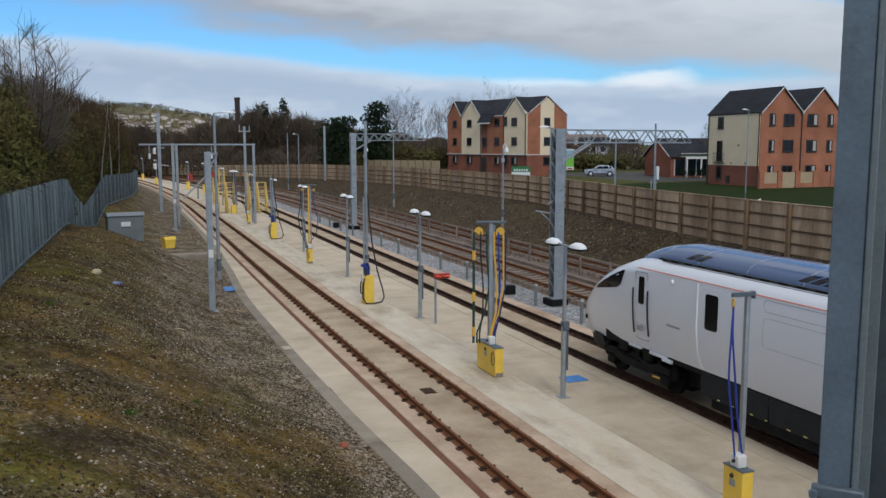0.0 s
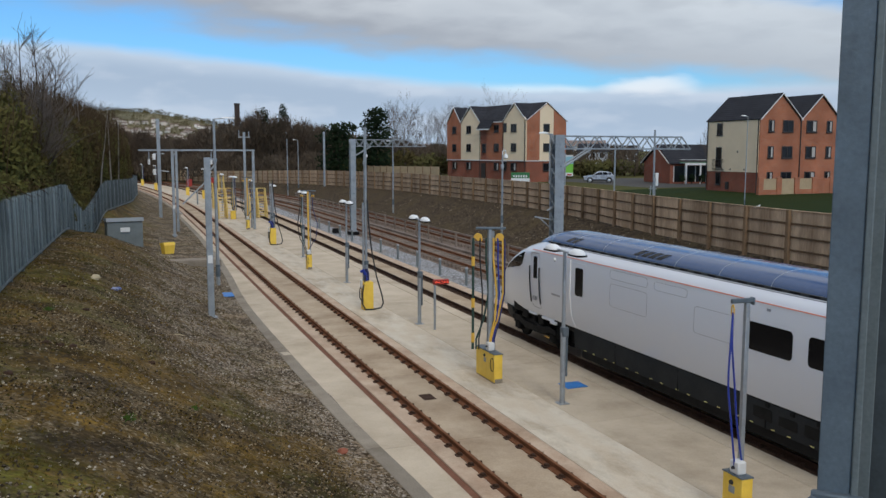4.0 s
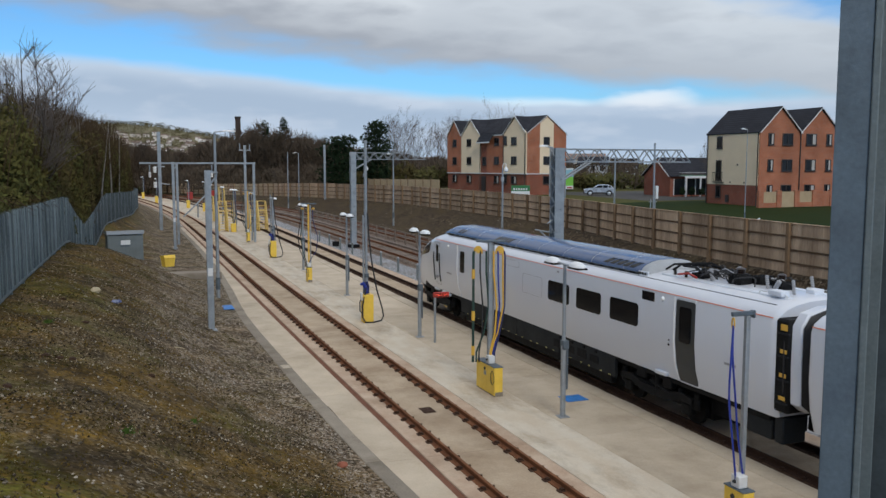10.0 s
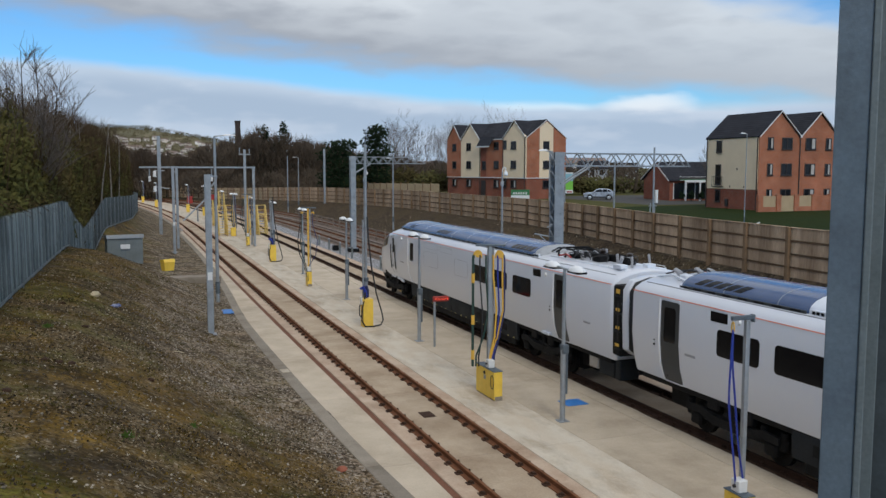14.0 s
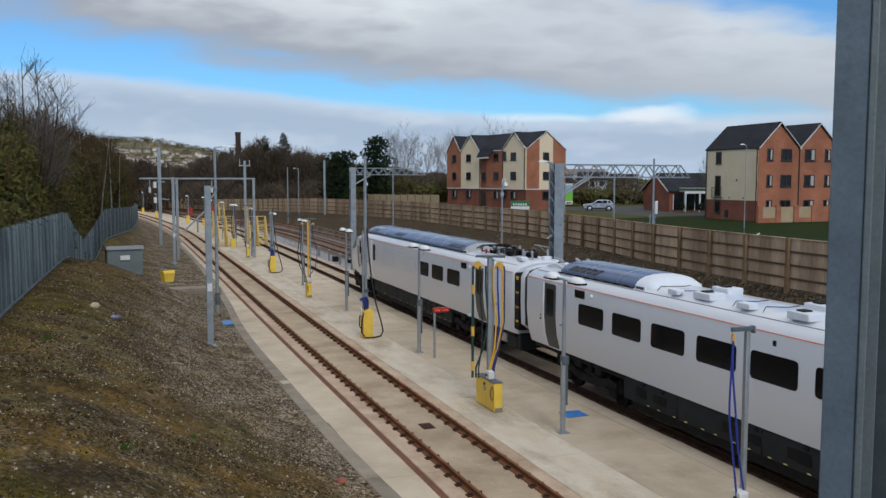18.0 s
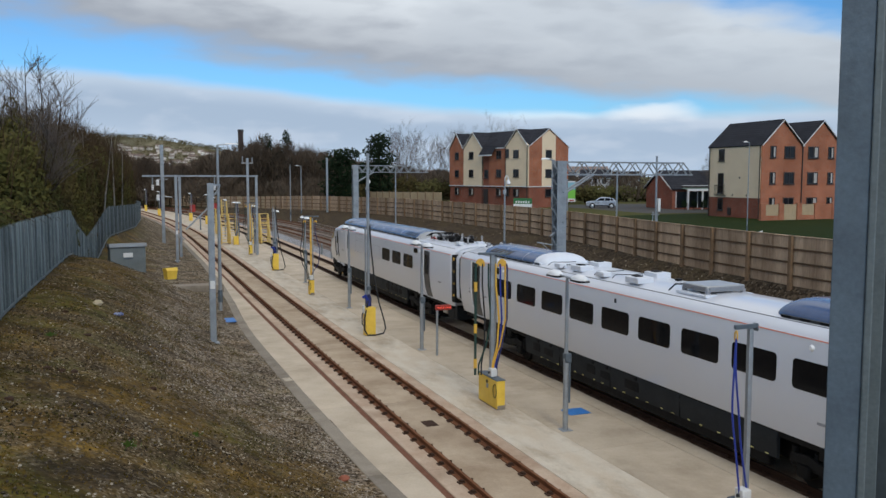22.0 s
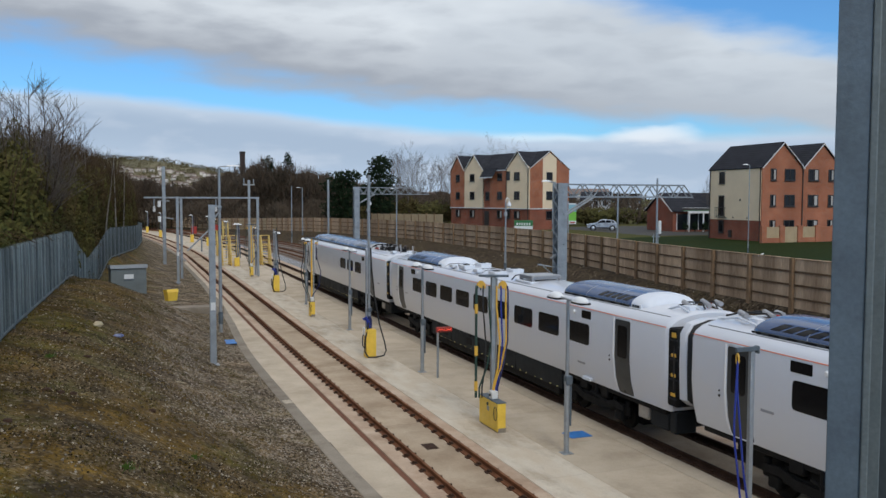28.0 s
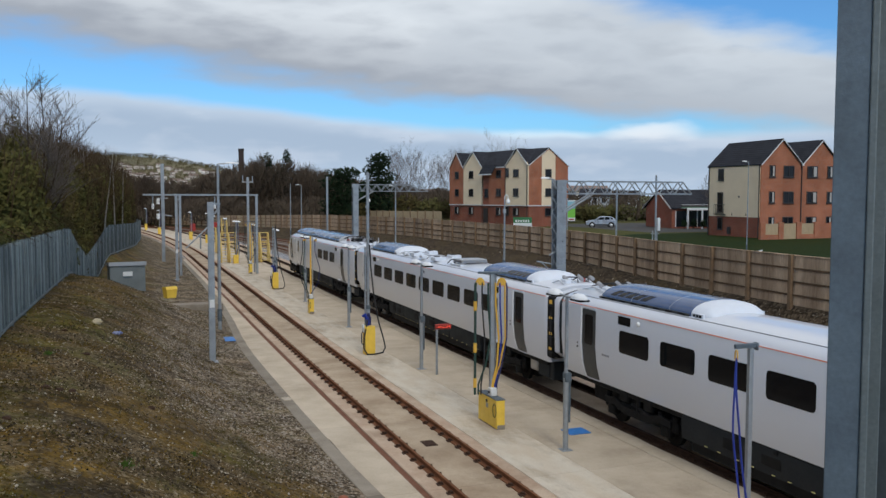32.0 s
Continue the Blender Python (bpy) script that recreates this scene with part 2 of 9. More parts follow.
def mat_bank(name):
    """Trodden gravel bank: fine dark stones, ochre and green moss in soft patches, greyer clean gravel towards the kerb."""
    m, nt, b = nodes_of(name)
    N, L = nt.nodes.new, nt.links.new
    pos = N("ShaderNodeNewGeometry").outputs["Position"]

    def cells(scale, cols):
        vo = N("ShaderNodeTexVoronoi")
        vo.inputs["Scale"].default_value = scale
        L(pos, vo.inputs["Vector"])
        sp = N("ShaderNodeSeparateColor")
        L(vo.outputs["Color"], sp.inputs[0])
        cr = N("ShaderNodeValToRGB")
        cr.color_ramp.interpolation = "CONSTANT"
        els = cr.color_ramp.elements
        while len(els) < len(cols):
            els.new(0.5)
        for i, c in enumerate(cols):
            els[i].position, els[i].color = i / len(cols), (*c, 1)
        L(sp.outputs[0], cr.inputs[0])
        return cr.outputs[0], vo.outputs["Distance"]

    def field(scale, detail, rough, lo, hi, off):
        ad = N("ShaderNodeVectorMath")
        L(pos, ad.inputs[0])
        ad.inputs[1].default_value = (off, off * 0.7, 0)
        no = N("ShaderNodeTexNoise")
        no.inputs["Scale"].default_value, no.inputs["Detail"].default_value, no.inputs["Roughness"].default_value = scale, detail, rough
        L(ad.outputs[0], no.inputs["Vector"])
        mr = N("ShaderNodeMapRange")
        L(no.outputs[0], mr.inputs[0])
        mr.inputs[1].default_value, mr.inputs[2].default_value = lo, hi
        return mr.outputs[0]

    def mix(f, a, c):
        mx = N("ShaderNodeMix")
        mx.data_type = "RGBA"
        L(f, mx.inputs[0])
        for i, v in ((6, a), (7, c)):
            if isinstance(v, tuple):
                mx.inputs[i].default_value = (*v, 1)
            else:
                L(v, mx.inputs[i])
        return mx.outputs[2]

    def mul(a, c):
        n = N("ShaderNodeMath")
        n.operation, n.use_clamp = "MULTIPLY", True
        for i, v in enumerate((a, c)):
            if isinstance(v, float):
                n.inputs[i].default_value = v
            else:
                L(v, n.inputs[i])
        return n.outputs[0]
    small, dist = cells(17.0, [(0.130, 0.090, 0.049), (0.028, 0.018, 0.010), (0.184, 0.131, 0.077), (0.083, 0.056, 0.031), (0.018, 0.013, 0.008), (0.134, 0.101, 0.058), (0.269, 0.220, 0.154), (0.090, 0.067, 0.037), (0.038, 0.028, 0.015), (0.198, 0.154, 0.097)])
    soil = mix(field(3.0, 6, 0.7, 0.35, 0.65, 3.0), (0.115, 0.082, 0.038), (0.044, 0.031, 0.015))
    base = mix(mul(field(9.0, 5, 0.7, 0.40, 0.56, 1.0), 0.8), small, soil)
    ochre = mix(field(11.0, 5, 0.7, 0.38, 0.62, 8.0), (0.245, 0.140, 0.020), (0.086, 0.055, 0.015))
    green = mix(field(11.0, 5, 0.7, 0.38, 0.62, 15.0), (0.134, 0.134, 0.023), (0.051, 0.049, 0.014))
    speck = field(6.0, 7, 0.75, 0.36, 0.56, 5.0)
    base = mix(mul(mul(field(0.36, 5, 0.62, 0.44, 0.56, 21.0), speck), 0.75), base, ochre)
    base = mix(mul(mul(field(0.30, 5, 0.62, 0.45, 0.58, 40.0), field(5.0, 7, 0.75, 0.36, 0.56, 9.0)), 0.75), base, green)
    base = mix(mul(mul(field(0.50, 5, 0.6, 0.50, 0.62, 60.0), field(5.0, 7, 0.75, 0.36, 0.54, 19.0)), 0.7), base, (0.036, 0.027, 0.017))
    grey, _ = cells(13.0, [(0.222, 0.168, 0.120), (0.078, 0.056, 0.038), (0.318, 0.255, 0.190), (0.140, 0.104, 0.071), (0.050, 0.036, 0.023), (0.246, 0.191, 0.140), (0.371, 0.320, 0.262), (0.096, 0.077, 0.056)])
    at = N("ShaderNodeAttribute")
    at.attribute_name = "clean_gravel"
    pale = N("ShaderNodeMath")
    pale.use_clamp = True
    L(at.outputs["Fac"], pale.inputs[0])
    wob = N("ShaderNodeMath")
    wob.operation = "SUBTRACT"
    L(field(1.6, 7, 0.7, 0.30, 0.70, 33.0), wob.inputs[0])
    wob.inputs[1].default_value = 0.62
    L(wob.outputs[0], pale.inputs[1])
    col = mix(mul(pale.outputs[0], 0.9), base, grey)
    hv = N("ShaderNodeHueSaturation")
    L(col, hv.inputs["Color"])
    gain = N("ShaderNodeMapRange")
    L(field(0.9, 6, 0.62, 0.0, 1.0, 77.0), gain.inputs[0])
    gain.inputs[1].default_value, gain.inputs[2].default_value, gain.inputs[3].default_value, gain.inputs[4].default_value = 0.32, 0.68, 0.42, 1.42
    L(gain.outputs[0], hv.inputs["Value"])
    L(hv.outputs[0], b.inputs["Base Color"])
    b.inputs["Roughness"].default_value = 1.0
    b.inputs["Specular IOR Level"].default_value = 0.05
    bp = N("ShaderNodeBump")
    bp.inputs["Strength"].default_value, bp.inputs["Distance"].default_value = 0.6, 0.02
    bp.invert = True
    L(dist, bp.inputs["Height"])
    L(bp.outputs[0], b.inputs["Normal"])
    return m


M = {}
M["slab"] = mat("pale_concrete", (0.575, 0.482, 0.366), 0.85, vary=0.07, scale=0.8, fine=30, bump=0.25, col2=(0.47, 0.388, 0.288), stain=0.4, rand=0.08, spec=0.15)
M["slab_light"] = mat("light_concrete", (0.545, 0.457, 0.347), 0.85, vary=0.07, scale=1.3, fine=26, bump=0.25, col2=(0.60, 0.535, 0.435), stain=0.6, rand=0.05, spec=0.15, stretch=(1.5, 0.6, 1), thresh=(0.38, 0.64))
M["bed"] = mat("track_bed_concrete", (0.485, 0.383, 0.272), 0.85, vary=0.14, scale=0.7, fine=26, bump=0.25, col2=(0.38, 0.285, 0.195), stain=0.6, rand=0.05, spec=0.15)
M["pink"] = mat("rust_stained_concrete", (0.55, 0.425, 0.315), 0.85, vary=0.12, scale=1.1, fine=28, bump=0.2, col2=(0.43, 0.30, 0.21), stain=0.5, spec=0.15)
M["kerb"] = mat("grey_concrete_kerb", (0.300, 0.258, 0.205), 0.9, vary=0.18, scale=1.4, fine=30, bump=0.3, stain=0.5, rand=0.12, spec=0.15)
M["groove"] = mat("rusty_channel", (0.19, 0.088, 0.055), 0.85, vary=0.2, scale=2.0, fine=20, spec=0.1)
M["rust"] = mat("rusty_rail_steel", (0.215, 0.090, 0.042), 0.78, 0.05, vary=0.25, scale=1.6, fine=30, bump=0.2, col2=(0.125, 0.052, 0.026), spec=0.15)
M["clip"] = mat("rusty_fastening", (0.060, 0.032, 0.020), 0.85, 0.1, vary=0.3, scale=8, fine=60, spec=0.2)
# rail steel darkened to stand in for the train's shade
M["rust_shaded"] = mat("shade_dark_rail_steel", (0.050, 0.026, 0.016), 0.8, 0.1, vary=0.25, scale=1.6, fine=30, bump=0.2, col2=(0.030, 0.016, 0.011), spec=0.15)
# brown strip colour that stands in for the shade under the train
M["grime"] = mat("brown_rail_shade", (0.058, 0.031, 0.019), 0.9, vary=0.3, scale=2.5, fine=25, bump=0.3, col2=(0.085, 0.052, 0.034), spec=0.15)
M["tab"] = mat("pale_yellow_tab", (0.72, 0.62, 0.22), 0.5, vary=0.1, scale=3, fine=20)
M["sleeper"] = mat("weathered_concrete_sleeper", (0.23, 0.18, 0.145), 0.9, vary=0.2, scale=3, fine=25, stain=0.5, rand=0.15)
M["ballast"] = mat_gravel("grey_ballast", [(0.23, 0.235, 0.245), (0.34, 0.345, 0.355), (0.15, 0.15, 0.15), (0.28, 0.28, 0.285), (0.42, 0.42, 0.43)], [(0.20, 0.16, 0.12), (0.14, 0.11, 0.09)], 11.0, 0.5)
M["brown_ballast"] = mat_gravel("rusty_ballast", [(0.19, 0.14, 0.11), (0.26, 0.20, 0.16), (0.12, 0.09, 0.075), (0.22, 0.175, 0.15)], [(0.15, 0.095, 0.065), (0.11, 0.075, 0.055)], 11.0, 0.7)
M["bank"] = mat_bank("mossy_gravel_bank")
M["edge_gravel"] = mat_gravel("grey_edge_gravel", [(0.17, 0.155, 0.14), (0.25, 0.23, 0.21), (0.11, 0.10, 0.088), (0.32, 0.30, 0.28), (0.20, 0.18, 0.16)], [(0.13, 0.115, 0.09), (0.10, 0.085, 0.065)], 12.0, 0.4)
M["stone"] = mat("loose_stone", (0.38, 0.33, 0.255), 0.9, vary=0.25, scale=2.3, fine=20, col2=(0.055, 0.043, 0.030), thresh=(0.42, 0.52), spec=0.1)
def mat_pieces(name, cols, rough=0.92):
    """Loose pieces, each one of a few colours, with a mottled face."""
    m, nt, b = nodes_of(name)
    N, L = nt.nodes.new, nt.links.new
    geo = N("ShaderNodeNewGeometry")
    cr = N("ShaderNodeValToRGB")
    cr.color_ramp.interpolation = "CONSTANT"
    els = cr.color_ramp.elements
    while len(els) < len(cols):
        els.new(0.5)
    for i, c in enumerate(cols):
        els[i].position, els[i].color = i / len(cols), (*c, 1)
    L(geo.outputs["Random Per Island"], cr.inputs[0])
    no = N("ShaderNodeTexNoise")
    no.inputs["Scale"].default_value, no.inputs["Detail"].default_value = 45.0, 4
    L(geo.outputs["Position"], no.inputs["Vector"])
    mr = N("ShaderNodeMapRange")
    L(no.outputs[0], mr.inputs[0])
    mr.inputs[1].default_value, mr.inputs[2].default_value, mr.inputs[3].default_value, mr.inputs[4].default_value = 0.3, 0.7, 0.7, 1.25
    hs = N("ShaderNodeHueSaturation")
    L(cr.outputs[0], hs.inputs["Color"])
    L(mr.outputs[0], hs.inputs["Value"])
    L(hs.outputs[0], b.inputs["Base Color"])
    b.inputs["Roughness"].default_value = rough
    b.inputs["Specular IOR Level"].default_value = 0.1
    return m


M["gravel_bits"] = mat_pieces("mixed_bank_gravel", [(0.087, 0.060, 0.032), (0.041, 0.028, 0.014), (0.153, 0.108, 0.060), (0.122, 0.073, 0.024), (0.235, 0.169, 0.100), (0.063, 0.047, 0.021), (0.306, 0.249, 0.172), (0.128, 0.092, 0.050), (0.022, 0.016, 0.009), (0.173, 0.127, 0.076), (0.030, 0.022, 0.013), (0.050, 0.036, 0.020), (0.016, 0.012, 0.008)])
M["gravel_pale"] = mat_pieces("clean_edge_gravel", [(0.235, 0.190, 0.142), (0.105, 0.083, 0.060), (0.330, 0.280, 0.220), (0.165, 0.130, 0.095), (0.055, 0.043, 0.030), (0.280, 0.232, 0.180), (0.400, 0.355, 0.300), (0.125, 0.102, 0.076)])
M["soil"] = mat_gravel("dark_stony_soil", [(0.080, 0.058, 0.037), (0.045, 0.032, 0.020), (0.110, 0.082, 0.054), (0.060, 0.044, 0.028), (0.030, 0.022, 0.014)], [(0.075, 0.053, 0.028), (0.105, 0.080, 0.040)], 8.0, 0.8)
M["grass"] = mat("short_grass", (0.014, 0.028, 0.006), 0.95, vary=0.35, scale=0.25, fine=18, bump=0.5, col2=(0.028, 0.035, 0.010), spec=0.05)
M["rough_grass"] = mat("rough_yellow_grass", (0.060, 0.068, 0.018), 0.95, vary=0.3, scale=0.3, fine=9, bump=0.5, col2=(0.100, 0.085, 0.034), spec=0.05)
M["leaf_olive"] = mat("olive_long_grass", (0.098, 0.098, 0.034), 0.9, vary=0.3, scale=0.4, fine=5, bump=0.0, col2=(0.070, 0.058, 0.024), spec=0.05)
M["asphalt"] = mat("worn_asphalt", (0.060, 0.058, 0.056), 0.85, vary=0.15, scale=0.4, fine=25, col2=(0.085, 0.080, 0.074), spec=0.15)
M["timber"] = mat("weathered_fence_board", (0.53, 0.385, 0.255), 0.88, vary=0.22, scale=0.9, fine=14, bump=0.3, col2=(0.31, 0.215, 0.138), rand=0.14, stretch=(1, 1, 0.15), spec=0.1, thresh=(0.38, 0.64))
# post timber dulled to include the shadow side of the posts
M["timber_post"] = mat("fence_post_timber", (0.255, 0.165, 0.095), 0.85, vary=0.2, scale=1.2, fine=20, col2=(0.165, 0.105, 0.060), rand=0.18, stretch=(1, 1, 0.3), spec=0.15)
# rail timber darkened to carry the shadow lines under the rails
M["timber_rail"] = mat("shade_dark_fence_rail", (0.13, 0.085, 0.052), 0.9, vary=0.2, scale=2, fine=20, rand=0.1, spec=0.05)
M["galv"] = mat("galvanised_steel", (0.36, 0.385, 0.405), 0.5, 0.5, vary=0.10, scale=2.5, fine=22, bump=0.04, col2=(0.27, 0.295, 0.31), stain=0.2)
M["galv_dark"] = mat("dull_galvanised_steel", (0.135, 0.165, 0.19), 0.58, 0.35, vary=0.10, scale=5.0, fine=60, bump=0.08, col2=(0.10, 0.125, 0.145), stain=0.3)
M["palisade"] = mat("weathered_palisade_steel", (0.200, 0.236, 0.230), 0.5, 0.3, vary=0.2, scale=1.3, fine=25, bump=0.05, col2=(0.065, 0.085, 0.09), rand=0.5, stretch=(1, 1, 0.2), thresh=(0.40, 0.66))
M["palisade_post"] = mat("palisade_post_steel", (0.20, 0.235, 0.245), 0.5, 0.35, vary=0.15, scale=2, fine=25, bump=0.05, col2=(0.13, 0.155, 0.16))
M["cabinet"] = mat("grey_cabinet_paint", (0.165, 0.188, 0.188), 0.55, 0.1, vary=0.08, scale=2, fine=30, bump=0.03, stain=0.3)
M["cabinet_lid"] = mat("pale_cabinet_lid", (0.36, 0.385, 0.405), 0.5, 0.1, vary=0.08, scale=2, fine=30, bump=0.03, stain=0.3)
M["yellow"] = mat("yellow_paint", (0.84, 0.57, 0.075), 0.45, vary=0.06, scale=2.5, fine=40, bump=0.04, col2=(0.76, 0.49, 0.06), stain=0.2)
M["yellow_steps"] = mat("yellow_steel_frame", (0.70, 0.50, 0.15), 0.5, vary=0.1, scale=2.5, fine=40, bump=0.04)
M["red"] = mat("red_paint", (0.40, 0.035, 0.022), 0.5, vary=0.1, scale=4, fine=40, bump=0.03)
M["black"] = mat("black_rubber", (0.018, 0.018, 0.019), 0.6, vary=0.2, scale=4, fine=50, bump=0.05)
M["blue_hose"] = mat("blue_hose", (0.014, 0.034, 0.26), 0.45, vary=0.1, scale=6, fine=50, bump=0.03)
M["dark_blue"] = mat("dark_blue_hose", (0.02, 0.025, 0.10), 0.5, vary=0.1, scale=6, fine=50)
M["green_hose"] = mat("dark_green_hose", (0.018, 0.05, 0.038), 0.5, vary=0.1, scale=6, fine=50)
M["yellow_hose"] = mat("yellow_hose", (0.72, 0.42, 0.06), 0.5, vary=0.1, scale=6, fine=50)
M["blue_mat"] = mat("blue_plate_paint", (0.035, 0.19, 0.52), 0.5, vary=0.12, scale=4, fine=30)
M["white_box"] = mat("white_plastic", (0.68, 0.68, 0.66), 0.4, vary=0.05, scale=5, fine=40, bump=0.0)
M["lamp_white"] = mat("white_lamp_hood", (0.80, 0.80, 0.79), 0.35, vary=0.05, scale=5, fine=40, bump=0.0)
M["train_white"] = mat("white_train_paint", (0.648, 0.665, 0.708), 0.28, vary=0.006, scale=0.4, fine=3, bump=0.0, space="object", coat=0.5, col2=(0.642, 0.659, 0.700), even=True)
M["train_roof"] = mat("white_roof_paint", (0.72, 0.75, 0.80), 0.38, vary=0.03, scale=0.8, fine=6, bump=0.01, space="object", stain=0.12)
M["train_dark"] = mat("dark_grey_skirt", (0.022, 0.0245, 0.0265), 0.6, vary=0.15, scale=1.5, fine=20, bump=0.05, space="object", spec=0.15)
M["train_door"] = mat("dark_grey_door", (0.036, 0.041, 0.044), 0.35, vary=0.05, scale=1.5, fine=20, bump=0.0, space="object")
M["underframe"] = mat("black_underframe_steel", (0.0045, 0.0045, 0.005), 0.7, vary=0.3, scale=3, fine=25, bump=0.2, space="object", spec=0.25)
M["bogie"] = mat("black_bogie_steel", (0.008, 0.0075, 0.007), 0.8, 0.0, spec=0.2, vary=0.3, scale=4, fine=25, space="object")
M["glass_dark"] = mat("tinted_window_glass", (0.006, 0.0065, 0.008), 0.08, vary=0.05, scale=1, fine=8, bump=0.0, space="object", spec=0.2)
M["fairing"] = mat("navy_roof_fairing", (0.050, 0.088, 0.190), 0.16, 0.0, vary=0.06, scale=0.8, fine=8, bump=0.02, space="object", col2=(0.070, 0.112, 0.215), spec=0.55)
M["fairing_grey"] = mat("grey_roof_fairing", (0.27, 0.31, 0.36), 0.35, vary=0.06, scale=1, fine=8, bump=0.02, space="object")
M["orange"] = mat("orange_warning_line", (0.80, 0.25, 0.15), 0.4, vary=0.05, scale=1, fine=8, bump=0.0, space="object")
M["silver"] = mat("brushed_roof_steel", (0.50, 0.50, 0.50), 0.35, 0.7, vary=0.08, scale=2, fine=20, bump=0.02, space="object")
M["seam"] = mat("panel_seam", (0.30, 0.30, 0.315), 0.5, vary=0.05, scale=1, fine=8, bump=0.0, space="object")
M["ceramic"] = mat("dark_brown_insulator", (0.028, 0.018, 0.014), 0.3, vary=0.1, scale=3, fine=20, space="object")
M["grey_ins"] = mat("grey_insulator", (0.34, 0.34, 0.35), 0.45, vary=0.1, scale=3, fine=20, space="object")
M["bellows"] = mat("pale_gangway_bellows", (0.38, 0.39, 0.40), 0.7, vary=0.1, scale=3, fine=20, space="object")
M["brick_red"] = mat_brick("orange_red_brick", (0.43, 0.145, 0.068), (0.335, 0.102, 0.052), (0.33, 0.21, 0.15))
M["brick_dark"] = mat_brick("dark_red_brick", (0.28, 0.082, 0.046), (0.22, 0.062, 0.038), (0.23, 0.15, 0.11))
M["render_cream"] = mat("cream_render", (0.82, 0.66, 0.455), 0.9, vary=0.05, scale=0.6, fine=30, bump=0.1, col2=(0.76, 0.605, 0.415), space="object", spec=0.1)
M["slate"] = mat_brick("dark_roof_tiles", (0.043, 0.045, 0.054), (0.032, 0.033, 0.040), (0.014, 0.014, 0.017), 0.33, 0.24, 0.03)
M["tuft"] = mat("dry_moss_tufts", (0.125, 0.080, 0.020), 0.95, vary=0.35, scale=0.6, fine=9, bump=0.0, col2=(0.048, 0.046, 0.013), spec=0.0, thresh=(0.42, 0.6))
M["weed"] = mat("green_weed", (0.060, 0.110, 0.020), 0.85, vary=0.3, scale=6, fine=40, bump=0.0, spec=0.1)
M["white_trim"] = mat("white_trim_paint", (0.66, 0.65, 0.63), 0.5, vary=0.05, scale=1, fine=20)
M["frame_dark"] = mat("dark_window_frame", (0.030, 0.022, 0.018), 0.5, vary=0.1, scale=2, fine=20)
M["pane"] = mat("window_pane", (0.012, 0.013, 0.016), 0.08, vary=0.2, scale=0.5, fine=2, bump=0.0, spec=0.3)
M["curtain"] = mat("pale_curtain", (0.46, 0.43, 0.39), 0.9, vary=0.1, scale=3, fine=20)
M["bark"] = mat("grey_brown_bark", (0.055, 0.040, 0.028), 0.9, vary=0.25, scale=3, fine=18, bump=0.3, spec=0.1)
M["bark_pale"] = mat("pale_birch_bark", (0.22, 0.195, 0.165), 0.85, vary=0.25, scale=3, fine=14)
M["twig_pale"] = mat("grey_bare_twigs", (0.128, 0.104, 0.087), 0.9, vary=0.25, scale=0.4, fine=10)
M["twig"] = mat("bare_twigs", (0.078, 0.052, 0.030), 0.95, vary=0.25, scale=0.4, fine=10, col2=(0.040, 0.029, 0.016), spec=0.05)
M["twig_far"] = mat("far_bare_twigs", (0.098, 0.076, 0.055), 0.95, vary=0.25, scale=0.15, fine=4, col2=(0.070, 0.050, 0.036), spec=0.05)
M["conifer"] = mat("far_pine_needles", (0.020, 0.030, 0.017), 0.9, vary=0.3, scale=0.3, fine=4, bump=0.0, spec=0.0)
M["leaf"] = mat("dull_green_leaves", (0.082, 0.084, 0.024), 0.85, vary=0.35, scale=0.5, fine=6, bump=0.0, col2=(0.078, 0.058, 0.018), spec=0.1)
M["leaf_dark"] = mat("dark_evergreen_leaves", (0.012, 0.023, 0.009), 0.85, vary=0.3, scale=0.4, fine=5, bump=0.0, spec=0.1)
M["leaf_brown"] = mat("brown_scrub", (0.082, 0.060, 0.026), 0.9, vary=0.35, scale=0.4, fine=5, bump=0.0, col2=(0.055, 0.058, 0.018), spec=0.05)
M["hill"] = mat("far_hillside", (0.24, 0.205, 0.13), 0.95, vary=0.2, scale=0.012, fine=0.08, bump=0.0, col2=(0.12, 0.115, 0.08), spec=0.0)
M["far_house"] = mat("far_pale_walls", (0.84, 0.79, 0.72), 0.9, vary=0.25, scale=0.02, fine=0.1, bump=0.0, col2=(0.50, 0.42, 0.34))
M["house_grey"] = mat("grey_house_render", (0.42, 0.43, 0.44), 0.9, vary=0.06, scale=0.6, fine=12, bump=0.05, spec=0.1)
M["far_roof"] = mat("far_roofs", (0.22, 0.155, 0.125), 0.9, vary=0.2, scale=0.02, fine=0.1, bump=0.0)
M["car_paint"] = mat("silver_car_paint", (0.40, 0.44, 0.50), 0.28, 0.3, vary=0.03, scale=1, fine=10, bump=0.0, coat=0.6)
M["beige"] = mat("beige_equipment_paint", (0.40, 0.36, 0.31), 0.6, vary=0.12, scale=3, fine=20, space="object", stain=0.4)
M["tyre"] = mat("tyre_rubber", (0.02, 0.02, 0.02), 0.8, vary=0.1, scale=5, fine=40)
M["rim"] = mat("alloy_rim", (0.55, 0.56, 0.57), 0.35, 0.8, vary=0.05, scale=5, fine=40)
M["sign_green"] = mat("green_sign_board", (0.03, 0.16, 0.05), 0.5, vary=0.05, scale=3, fine=30)
M["sign_lime"] = mat("lime_sign_board", (0.20, 0.52, 0.06), 0.5, vary=0.05, scale=3, fine=30)
M["sign_cyan"] = mat("pale_blue_sign_board", (0.25, 0.48, 0.55), 0.5, vary=0.05, scale=3, fine=30)
